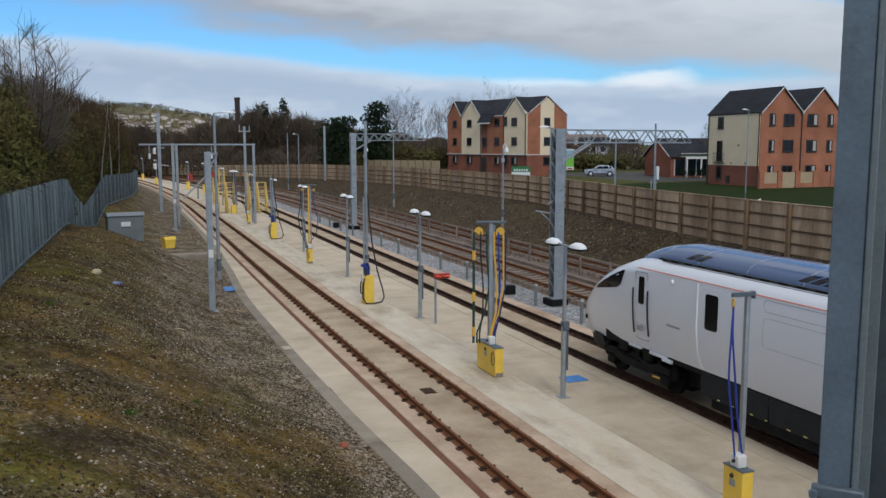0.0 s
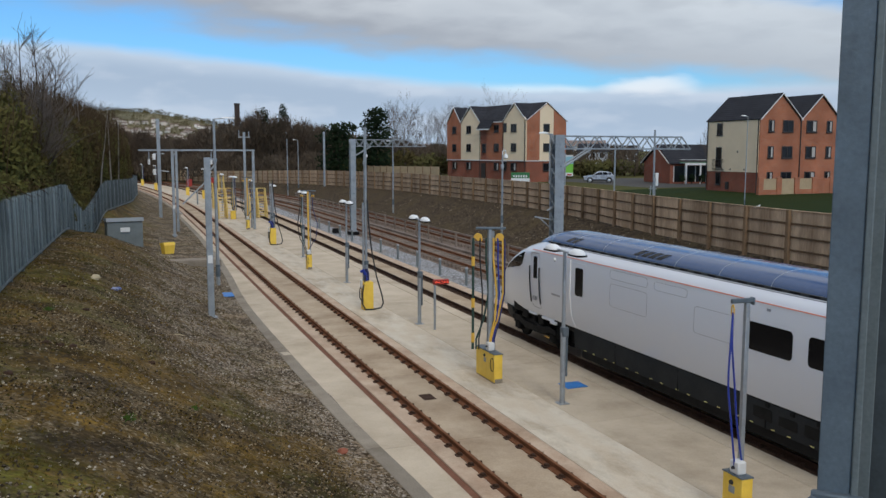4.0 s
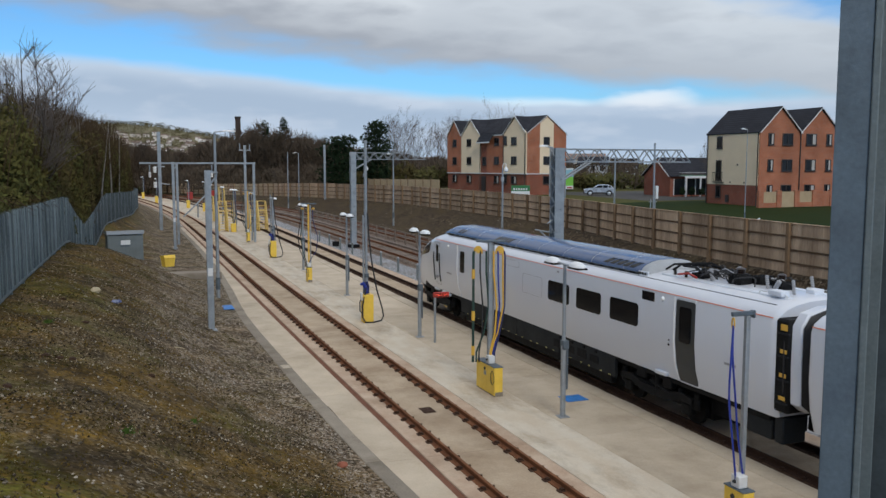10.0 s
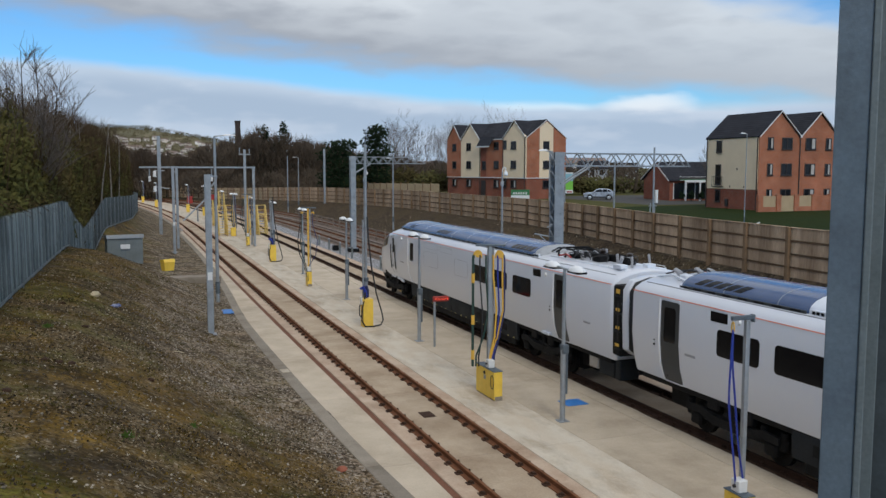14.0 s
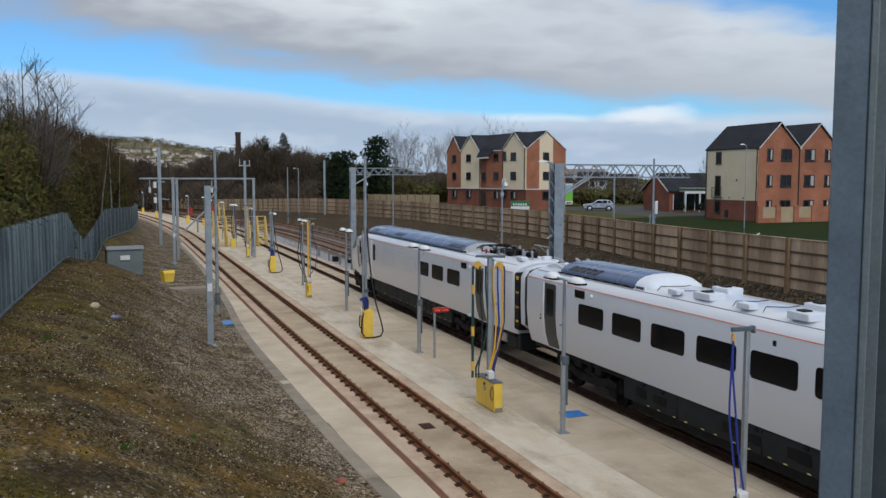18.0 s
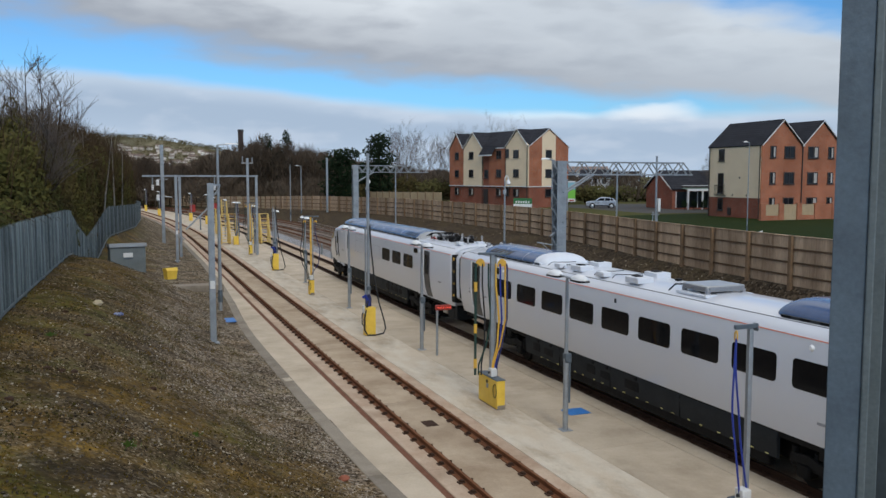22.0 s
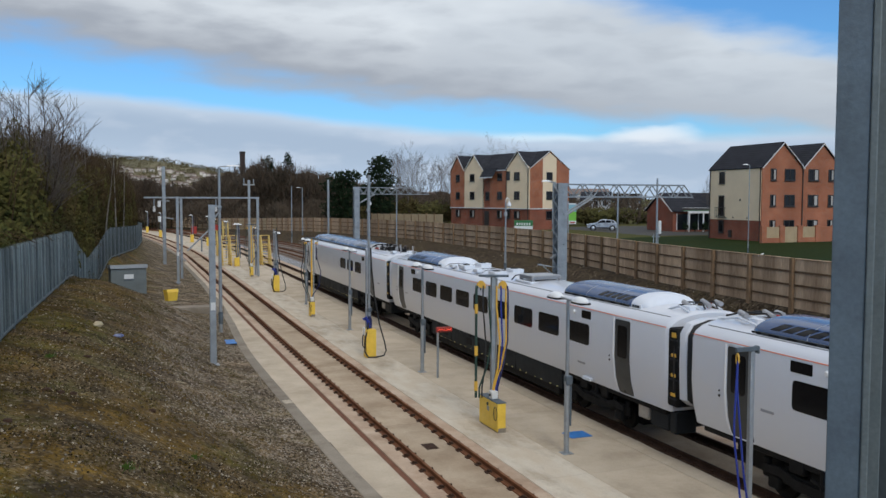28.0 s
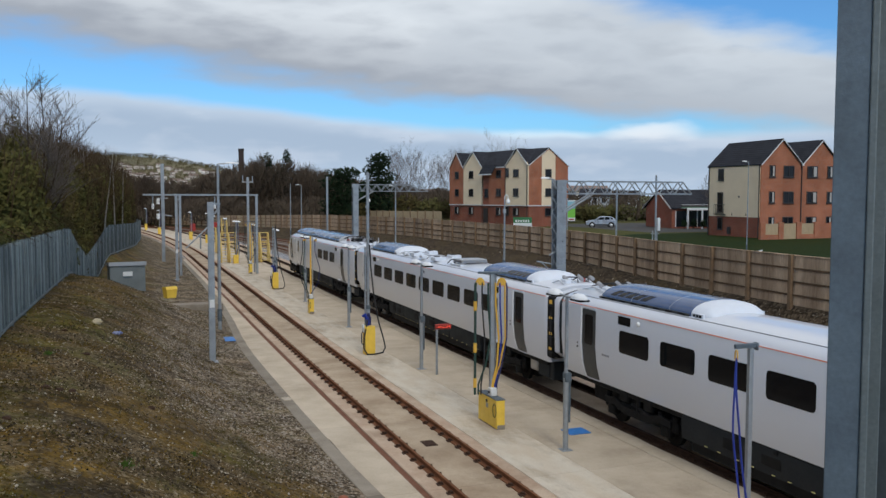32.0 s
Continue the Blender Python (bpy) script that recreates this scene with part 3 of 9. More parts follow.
M["sign_white"] = mat("white_sign_board", (0.70, 0.70, 0.68), 0.5, vary=0.05, scale=3, fine=30)
M["led"] = mat_glow("red_display_dots", (0.95, 0.09, 0.05), 0.8)
M["screen"] = mat("black_display_face", (0.08, 0.015, 0.012), 0.4, vary=0.1, scale=3, fine=30)
M["plastic_blue"] = mat("blue_litter", (0.10, 0.13, 0.30), 0.5, vary=0.2, scale=9, fine=30, col2=(0.30, 0.33, 0.42))
M["stone_pale"] = mat("pale_stone", (0.48, 0.40, 0.26), 0.9, vary=0.1, scale=5, fine=30)
M["brick_lump"] = mat("broken_brick", (0.28, 0.09, 0.05), 0.9, vary=0.1, scale=5, fine=30)
M["chimney"] = mat("sooty_brick", (0.055, 0.036, 0.030), 0.9, vary=0.15, scale=1.0, fine=8)
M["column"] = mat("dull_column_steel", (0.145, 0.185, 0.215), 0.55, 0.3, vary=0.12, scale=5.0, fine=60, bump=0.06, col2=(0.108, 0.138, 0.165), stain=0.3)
M["column_edge"] = mat("pale_column_steel", (0.175, 0.200, 0.200), 0.55, 0.3, vary=0.14, scale=5.0, fine=60, bump=0.06, col2=(0.14, 0.165, 0.165), stain=0.3)
# column steel darkened to stand in for shade in the recess
M["column_shade"] = mat("shade_dark_column_steel", (0.062, 0.076, 0.080), 0.65, 0.25, vary=0.14, scale=5.0, fine=60, bump=0.06, col2=(0.042, 0.052, 0.056), stain=0.3)
M["timber_new"] = mat("new_fence_panel", (0.46, 0.34, 0.20), 0.85, vary=0.18, scale=1.2, fine=14)

# ---------------- geometry helpers ----------------
class Geo:
    """Collects faces of one mesh."""

    def __init__(self):
        self.v, self.f = [], []

    def add(self, verts, faces, m=None):
        n = len(self.v)
        self.v += [tuple(m @ Vector(p)) for p in verts] if m is not None else [tuple(p) for p in verts]
        self.f += [tuple(i + n for i in f) for f in faces]
        return self

    def box(self, x0, y0, z0, x1, y1, z1, c=0.0, m=None):
        if c <= 0:
            vs = [(x, y, z) for x in (x0, x1) for y in (y0, y1) for z in (z0, z1)]
            return self.add(vs, [(0, 1, 3, 2), (4, 6, 7, 5), (0, 4, 5, 1), (2, 3, 7, 6), (0, 2, 6, 4), (1, 5, 7, 3)], m)
        h = ((x0 + x1) / 2, (y0 + y1) / 2, (z0 + z1) / 2)
        s = (abs(x1 - x0) / 2, abs(y1 - y0) / 2, abs(z1 - z0) / 2)
        c = min(c, min(s) * 0.9)
        vs, ix = [], {}
        for a in (-1, 1):
            for b in (-1, 1):
                for d in (-1, 1):
                    for k in range(3):
                        p = [h[i] + (a, b, d)[i] * (s[i] - (0 if i == k else c)) for i in range(3)]
                        ix[a, b, d, k] = len(vs)
                        vs.append(p)
        fs = []
        for a in (-1, 1):
            fs.append([ix[a, b, d, 0] for b, d in ((-1, -1), (1, -1), (1, 1), (-1, 1))][:: a])
            fs.append([ix[b, a, d, 1] for b, d in ((-1, -1), (-1, 1), (1, 1), (1, -1))][:: a])
            fs.append([ix[b, d, a, 2] for b, d in ((-1, -1), (1, -1), (1, 1), (-1, 1))][:: a])
            for b in (-1, 1):
                fs.append((ix[a, b, -1, 0], ix[a, b, 1, 0], ix[a, b, 1, 1], ix[a, b, -1, 1]))
                fs.append((ix[a, -1, b, 0], ix[a, 1, b, 0], ix[a, 1, b, 2], ix[a, -1, b, 2]))
                fs.append((ix[-1, a, b, 1], ix[1, a, b, 1], ix[1, a, b, 2], ix[-1, a, b, 2]))
                for d in (-1, 1):
                    fs.append((ix[a, b, d, 0], ix[a, b, d, 1], ix[a, b, d, 2]))
        return self.add(vs, fs, m)

    def cone(self, p0, p1, r0, r1, n=10, caps=True):
        p0, p1 = Vector(p0), Vector(p1)
        d = (p1 - p0).normalized()
        a = d.orthogonal().normalized()
        b = d.cross(a)
        vs = []
        for p, r in ((p0, r0), (p1, r1)):
            for i in range(n):
                t = 2 * math.pi * i / n
                vs.append(p + r * (math.cos(t) * a + math.sin(t) * b))
        fs = [(i, (i + 1) % n, n + (i + 1) % n, n + i) for i in range(n)]
        if caps:
            fs += [tuple(range(n))[::-1], tuple(range(n, 2 * n))]
        return self.add(vs, fs)

    def rod(self, p0, p1, r, n=8):
        return self.cone(p0, p1, r, r, n)

    def tube(self, pts, r, n=8):
        pts = [Vector(p) for p in pts]
        rs = r if isinstance(r, (list, tuple)) else [r] * len(pts)
        vs, fs, a = [], [], None
        for i, p in enumerate(pts):
            d = (pts[min(i + 1, len(pts) - 1)] - pts[max(i - 1, 0)]).normalized()
            a = (a - d * a.dot(d)).normalized() if a is not None and (a - d * a.dot(d)).length > 1e-4 else d.orthogonal().normalized()
            b = d.cross(a)
            for k in range(n):
                t = 2 * math.pi * k / n
                vs.append(p + rs[i] * (math.cos(t) * a + math.sin(t) * b))
        for i in range(len(pts) - 1):
            for k in range(n):
                fs.append((i * n + k, i * n + (k + 1) % n, (i + 1) * n + (k + 1) % n, (i + 1) * n + k))
        fs += [tuple(range(n))[::-1], tuple(range((len(pts) - 1) * n, len(pts) * n))]
        return self.add(vs, fs)

    def loft(self, rings, closed=True, caps=True):
        n, vs, fs = len(rings[0]), [], []
        for r in rings:
            vs += list(r)
        for i in range(len(rings) - 1):
            for k in range(n if closed else n - 1):
                fs.append((i * n + k, i * n + (k + 1) % n, (i + 1) * n + (k + 1) % n, (i + 1) * n + k))
        if caps and closed:
            fs += [tuple(range(n))[::-1], tuple(range((len(rings) - 1) * n, len(rings) * n))]
        return self.add(vs, fs)

    def prism(self, outline, a, b, axis="z", m=None):
        """An outline of 2D points pushed from a to b along an axis."""
        put = {"z": lambda p, t: (p[0], p[1], t), "y": lambda p, t: (p[0], t, p[1]), "x": lambda p, t: (t, p[0], p[1])}[axis]
        n = len(outline)
        vs = [put(p, a) for p in outline] + [put(p, b) for p in outline]
        fs = [(i, (i + 1) % n, n + (i + 1) % n, n + i) for i in range(n)] + [tuple(range(n))[::-1], tuple(range(n, 2 * n))]
        return self.add(vs, fs, m)

    def mesh(self, name, material, smooth=True, fix=True):
        me = bpy.data.meshes.new(name)
        me.from_pydata(self.v, [], self.f)
        if fix and len(self.f) < 60000:
            bm = bmesh.new()
            bm.from_mesh(me)
            bmesh.ops.recalc_face_normals(bm, faces=bm.faces)
            bm.to_mesh(me)
            bm.free()
        me.materials.append(M[material] if isinstance(material, str) else material)
        if smooth:
            me.polygons.foreach_set("use_smooth", [True] * len(me.polygons))
            me.set_sharp_from_angle(angle=radians(38))
        me.update()
        return me


def part(name, geo, material, parent=None, label="", smooth=True, at=None, fix=True):
    """Links a mesh as one object, under a thing or a part."""
    me = geo if isinstance(geo, bpy.types.Mesh) else geo.mesh(name, material, smooth, fix)
    ob = new(name, me)
    if parent is not None:
        ob.parent = parent
    if at is not None:
        ob.matrix_basis = at
    if label:
        ob["label"] = label
    return ob


def thing(name, label, category, group="", kind="", at=None):
    """An Empty at a thing's base."""
    ob = new(name)
    ob.empty_display_size = 0.2
    if at is not None:
        ob.matrix_basis = at
    return tagged(ob, label, category, group, kind)

# ---------------- the plan ----------------
def smooth(a, b, x):
    t = min(1.0, max(0.0, (x - a) / (b - a)))
    return t * t * (3 - 2 * t)


def table(x, xs, ys):
    return float(np.interp(x, xs, ys))


def bend(y):
    """Sideways run of the yard tracks: straight, a slight swing, then a long curve to the left."""
    s = 0.3 * (1 - math.exp(-(((y - 30) / 35) ** 2))) if y > 30 else 0.0
    return s - (0.0007 * (y - 95) ** 2 if y > 95 else 0.0)


def bend_main(y):
    return bend(y) - (0.0008 * (y - 95) ** 2 if y > 95 else 0.0)


T1, T2, T3, T4 = 7.80, 14.50, 19.90, 24.70
SLAB_Z = -0.15


def slab_edge(y):
    return table(y, [0, 10, 16.4, 18.2, 20.8, 25.9, 33.3, 37, 40.5, 46, 54.4, 70], [5.35, 5.27, 5.14, 5.04, 4.95, 4.87, 4.83, 4.85, 4.96, 5.26, 5.6, 5.8]) + (bend(y) if y > 95 else 0)


def fence_x(y):
    return table(y, [-40, 20, 29, 35, 42, 53, 66, 76, 98, 124, 135, 165, 190, 215], [27.2, 27.4, 27.8, 28.4, 29.4, 31.6, 33.4, 33.6, 33.4, 31.2, 28.6, 24.5, 17.5, 5.0])


def fence_z(y):
    return table(y, [-40, 100, 135, 165, 190, 230], [1.85, 1.75, 1.4, 0.7, 0.2, 0.1])


def pal_x(y):
    return table(y, [-30, 26, 49, 54, 70, 92, 120, 150, 200], [-3.3, -3.0, -2.5, -1.9, -0.9, 1.4, 2.6, 1.4, -7.0])


def pal_z(y):
    return table(y, [-30, 26, 49, 51, 54, 59, 70, 92, 120, 200], [3.1, 2.9, 2.57, 1.7, 0.7, 1.0, 2.0, 1.5, 1.0, 0.6])


def rough_z(x, y, s, a):
    return a * noise.noise(Vector((x * s, y * s, 1.7)))


def ground_z(x, y):
    xs, xf, xp = slab_edge(y), fence_x(y), pal_x(y)
    toe = min(26.9 + bend_main(y), xf - 1.5)
    if x < xs + 0.42:
        t = max(0.0, min(1.0, (xs - x) / max(0.5, xs - xp)))
        mound = 1 - smooth(47, 52, y)
        shape = mound * (0.35 * t + 0.65 * smooth(0, 0.9, t)) + (1 - mound) * t ** 2.3
        z = -0.125 + (pal_z(y) + 0.125) * shape
        z += rough_z(x, y, 0.6, 0.10) * smooth(0, 0.25, t)
        if x < xp:
            z += min(1.5, (xp - x) * 0.06)
        z += 2.2 * (1 - smooth(-3, 6, y)) * smooth(0, 0.6, t)
    elif x < 16.2 + bend(y):
        z = -0.5
    elif x < toe:
        z = -0.33 + 0.03 * rough_z(x, y, 1.5, 1.0)
    elif x < xf:
        t = (x - toe) / (xf - toe)
        z = -0.33 + (fence_z(y) + 0.33) * (0.45 * t + 0.55 * smooth(0, 0.95, t)) + rough_z(x, y, 0.7, 0.16) * t * (1 - t) * 3
    else:
        z = fence_z(y) + 0.03 + (2.35 - fence_z(y)) * smooth(0, 28, x - xf) + rough_z(x, y, 0.05, 0.12) * smooth(2, 20, x - xf)
    if y > 230:
        z += (y - 230) * 0.004
    return z


def spaced(stops):
    out = []
    for a, b, step in stops:
        n = max(1, round((b - a) / step))
        out += [a + (b - a) * i / n for i in range(n)]
    return out + [stops[-1][1]]


def build_ground():
    xs = spaced([(-900, -120, 130), (-120, -30, 15), (-30, -6, 3), (-6, 6.4, 0.35), (6.4, 16, 2.4), (16, 36, 0.5), (36, 80, 4), (80, 160, 16), (160, 1200, 130)])
    ys = spaced([(-300, -40, 65), (-40, -4, 6), (-4, 12, 1.0), (12, 60, 0.6), (60, 120, 1.2), (120, 240, 4), (240, 500, 32), (500, 2600, 300)])
    vs = [(x, y, ground_z(x, y)) for y in ys for x in xs]
    n = len(xs)
    me = bpy.data.meshes.new("ground")
    fs, idx = [], []
    order = ["bank", "edge_gravel", "brown_ballast", "ballast", "soil", "grass", "asphalt", "rough_grass"]
    for j in range(len(ys) - 1):
        for i in range(n - 1):
            fs.append((j * n + i, j * n + i + 1, (j + 1) * n + i + 1, (j + 1) * n + i))
            x, y = (xs[i] + xs[i + 1]) / 2, (ys[j] + ys[j + 1]) / 2
            xf, e, b = fence_x(y), slab_edge(y), bend_main(y)
            if x < e + 0.4:
                k = 0
            elif x < 18.3 + b:
                k = 3
            elif x < 26.6 + b:
                k = 2
            elif x < xf + 0.4:
                k = 4
            elif 86 < y < 118 and x > 60 or 60 < x < 200 and 96 < y < 103:
                k = 6
            elif y > 84 or x < 42 and y > 56:
                k = 7
            else:
                k = 5
            idx.append(k)
    me.from_pydata(vs, [], fs)
    for name in order:
        me.materials.append(M[name])
    me.polygons.foreach_set("material_index", idx)
    me.polygons.foreach_set("use_smooth", [True] * len(fs))
    me.update()
    clean = me.attributes.new("clean_gravel", "FLOAT", "POINT")
    clean.data.foreach_set("value", [max(1 - smooth(0.2, 1.9, slab_edge(y) - x), 0.92 * (1 - smooth(2.2, 6.0, slab_edge(y) - x)) * smooth(15, 24, y), 0.08 * smooth(46, 56, y)) for y in ys for x in xs])
    tagged(new("ground", me), "gravel bank, ballast, dark soil and grass", "ground", kind="structure")


def strip(geo, xa, xb, y0, y1, z, thick, off, step=3.0):
    """A slab between two lines xa and xb (functions of y)."""
    n = max(1, round((y1 - y0) / step))
    rings = []
    for i in range(n + 1):
        y = y0 + (y1 - y0) * i / n
        a, b = xa + off(y), xb + off(y)
        c = 0.012
        rings.append([(a, y, z - thick), (a, y, z - c), (a + c, y, z), (b - c, y, z), (b, y, z - c), (b, y, z - thick)])
    return geo.loft(rings)


def build_slabs():
    yard = thing("pavement", "pale concrete apron around two sunken service tracks", "concrete apron", kind="structure")
    ends = spaced([(-6, 60, 6.0), (60, 108, 12.0), (108, 220, 28)])

    def run(name, xa, xb, z, m, thick=0.5, off=bend, label=""):
        for a, b in zip(ends, ends[1:]):
            part(name, strip(Geo(), xa, xb, a + 0.006, b - 0.006, z, thick, off), m, yard, label)
    zero = lambda y: 0.0
    for a, b in zip(ends, ends[1:]):
        g, n = Geo(), max(2, round((b - a) / 2))
        part("kerb", strip(g, 0.0, 0.38, a + 0.008, b - 0.008, -0.10, 0.5, slab_edge, 2.0), "kerb", yard, "grey concrete edge kerb")
        rings = []
        for i in range(n + 1):
            y = a + 0.006 + (b - a - 0.012) * i / n
            l, r = slab_edge(y) + 0.405, 6.30 + bend(y)
            rings.append([(l, y, -0.6), (l, y, SLAB_Z), (r, y, SLAB_Z), (r, y, -0.6)])
        part("slab", Geo().loft(rings), "slab", yard)
    run("channel", 6.30, 6.49, SLAB_Z - 0.02, "groove", label="rust-brown drainage channel")
    run("slab", 6.49, 6.94, SLAB_Z, "pink")
    run("slab", 6.94, 8.66, SLAB_Z - 0.012, "bed")
    run("slab", 8.66, 9.14, SLAB_Z, "pink")
    run("slab", 9.15, 10.75, SLAB_Z + 0.004, "slab_light")
    run("slab", 10.755, 12.95, SLAB_Z, "slab")
    run("slab", 12.975, 13.64, SLAB_Z, "slab")
    run("slab", 13.64, 15.36, SLAB_Z - 0.012, "bed")
    for a, b in zip(ends, ends[1:]):
        # strips beside the rails carry the train's shade in their colour
        for xa, xb in ((13.50, 14.02), (15.0, 15.3)):
            rings, n = [], max(6, round((b - a) / 0.7))
            for i in range(n + 1):
                y = a + 0.006 + (b - a - 0.012) * i / n
                l = xa + bend(y) + 0.05 * noise.noise(Vector((y * 0.9, xa, 0)))
                r = xb + bend(y) + 0.08 * noise.noise(Vector((y * 0.8, xb, 5)))
                rings.append([(l, y, SLAB_Z - 0.05), (l, y, SLAB_Z + 0.003), (r, y, SLAB_Z + 0.003), (r, y, SLAB_Z - 0.05)])
            part("grime", Geo().loft(rings), "grime", yard, "dark strip for the train's shade beside the rail")
    run("slab", 15.36, 16.2, SLAB_Z, "pink")
    walkway = thing("walkway", "pale concrete cable trough lids between the running lines", "cable trough", kind="structure")
    for i in range(75):
        a = 8 + i * 2.0
        part("lid", strip(Geo(), 22.1, 22.42, a + 0.01, a + 1.99, -0.16, 0.25, bend_main, 2.0), "sleeper", walkway)


RAIL = [(-0.07, -0.15), (0.07, -0.15), (0.07, -0.138), (0.012, -0.115), (0.012, -0.045), (0.036, -0.033), (0.036, -0.006), (0.026, 0.0),
        (-0.026, 0.0), (-0.036, -0.006), (-0.036, -0.033), (-0.012, -0.045), (-0.012, -0.115), (-0.07, -0.138)]


def build_track(cx, y0, y1, sleepers, off, label):
    t = thing("railway_track", label, "railway track", group="railway tracks", kind="structure")
    ys = spaced([(y0, 100, 4.0), (100, y1, 4.0)])
    for s in (-0.7525, 0.7525):
        # the train's own track takes the rail colour darkened for shade
        part("rail", Geo().loft([[(cx + s + off(y) + a, y, b) for a, b in RAIL] for y in ys]), "rust_shaded" if cx == T2 else "rust", t, "rust-brown steel rail")
    if not sleepers:
        for s in (-0.7525, 0.7525):
            part("rail_seat", Geo().loft([[(cx + s + off(y) + a, y, b) for a, b in ((-0.13, -0.17), (0.13, -0.17), (0.12, -0.137), (-0.12, -0.137))] for y in ys]), "rust_shaded" if cx == T2 else "rust", t, "rusty rail seat strip")
    if sleepers:
        g = Geo().prism([(-1.25, -0.33), (1.25, -0.33), (1.22, -0.155), (0.5, -0.155), (0.35, -0.2), (-0.35, -0.2), (-0.5, -0.155), (-1.22, -0.155)], -0.12, 0.12, "y")
        me = g.mesh("sleeper", "sleeper")
        for i in range(240):
            y = max(y0, 14.0) + i * 0.65
            if y > y1:
                break
            part("sleeper", me, "", t, at=pose(cx + off(y), y, 0))
    else:
        g = Geo().box(-0.20, -0.085, -0.155, 0.17, 0.085, -0.126, 0.008)
        for s in (-1, 1):
            g.box(s * 0.05, -0.05, -0.13, s * 0.13, 0.05, -0.085, 0.01)
            g.cone((s * 0.14, 0, -0.13), (s * 0.14, 0, -0.075), 0.028, 0.024, 6)
        me = g.mesh("baseplate", "clip")
        for s in (-0.7525, 0.7525):
            for i in range(140):
                y = max(y0, 10.5) + 0.65 * i
                part("baseplate", me, "", t, at=pose(cx + s + off(y), y, 0))


# ---------------- the train ----------------
def side_ring(w, zb, zt, rt=0.45, n=5, tuck=0.19):
    """Half outline of the body, from the lower edge up to the roof's middle, mirrored into a closed ring (x, z)."""
    zc = zt - rt * 1.05
    half = [(w - tuck, zb), (w - 0.060, zb + 0.22 * (zc - zb)), (w, zb + 0.5 * (zc - zb)), (w - 0.012, zc)]
    for i in range(1, n + 1):
        a = math.pi / 2 * i / n
        half.append(((w - 0.012) * (1 - (1 - math.cos(a))) if i < n else 0.0, zc + (zt - zc) * math.sin(a) ** 0.9))
    return half + [(-x, z) for x, z in half[-2::-1]]


ROOF_Z, FLOOR_Z, HALF_W = 3.72, 1.10, 1.35


def body_profile_x(z):
    """Half width of the parallel body at a height."""
    zc = ROOF_Z - 0.45 * 1.05
    zs = [FLOOR_Z, FLOOR_Z + 0.22 * (zc - FLOOR_Z), FLOOR_Z + 0.5 * (zc - FLOOR_Z), zc]
    return float(np.interp(z, zs, [HALF_W - 0.19, HALF_W - 0.060, HALF_W, HALF_W - 0.012]))


def on_side(y0, y1, z0, z1, proud=0.006, r=0.1, side=-1, thick=0.03):
    """A panel with rounded corners lying on the body's side."""
    pts = []
    for cy, cz, a0 in ((y1 - r, z1 - r, 0), (y0 + r, z1 - r, 90), (y0 + r, z0 + r, 180), (y1 - r, z0 + r, 270)):
        for k in range(4):
            a = radians(a0 + 30 * k)
            pts.append((cy + r * math.cos(a), cz + r * math.sin(a)))
    g, n = Geo(), len(pts)
    rows = sorted({round(z, 4) for _, z in pts})
    # cut the panel in level rows so that it follows the curve of the side
    left, right = {}, {}
    for y, z in pts:
        k = round(z, 4)
        left[k], right[k] = min(left.get(k, 9e9), y), max(right.get(k, -9e9), y)
    zc = ROOF_Z - 0.45 * 1.05
    knots = [FLOOR_Z + k * (zc - FLOOR_Z) for k in (0.22, 0.5, 1.0)]
    mids = list(np.linspace(z0 + r, z1 - r, 6)[1:-1]) + [z for z in knots if z0 + r < z < z1 - r]
    for z in mids:
        left[round(z, 4)], right[round(z, 4)] = y0, y1
    rows = sorted(left)
    vs, fs = [], []
    for z in rows:
        for d in (proud, -thick):
            x = side * (body_profile_x(z) + d)
            vs += [(x, left[z], z), (x, right[z], z)]
    for i in range(len(rows) - 1):
        a, b = 4 * i, 4 * i + 4
        fs += [(a, a + 1, b + 1, b), (a + 2, a, b, b + 2), (a + 1, a + 3, b + 3, b + 1)]
    e = 4 * (len(rows) - 1)
    fs += [(0, 1, 3, 2), (e, e + 1, e + 3, e + 2)]
    return g.add(vs, fs)


def outline(y0, y1, z0, z1, w=0.014, r=0.08, side=-1, proud=0.003):
    """A thin raised seam round a panel."""
    g = Geo()
    pts = []
    for cy, cz, a0 in ((y1 - r, z1 - r, 0), (y0 + r, z1 - r, 90), (y0 + r, z0 + r, 180), (y1 - r, z0 + r, 270)):
        for k in range(4):
            a = radians(a0 + 30 * k)
            pts.append((cy + r * math.cos(a), cz + r * math.sin(a)))
    pts.append(pts[0])
    return g.tube([(side * (body_profile_x(z) + proud - w * 0.3), y, z) for y, z in pts], w * 0.55, 4)


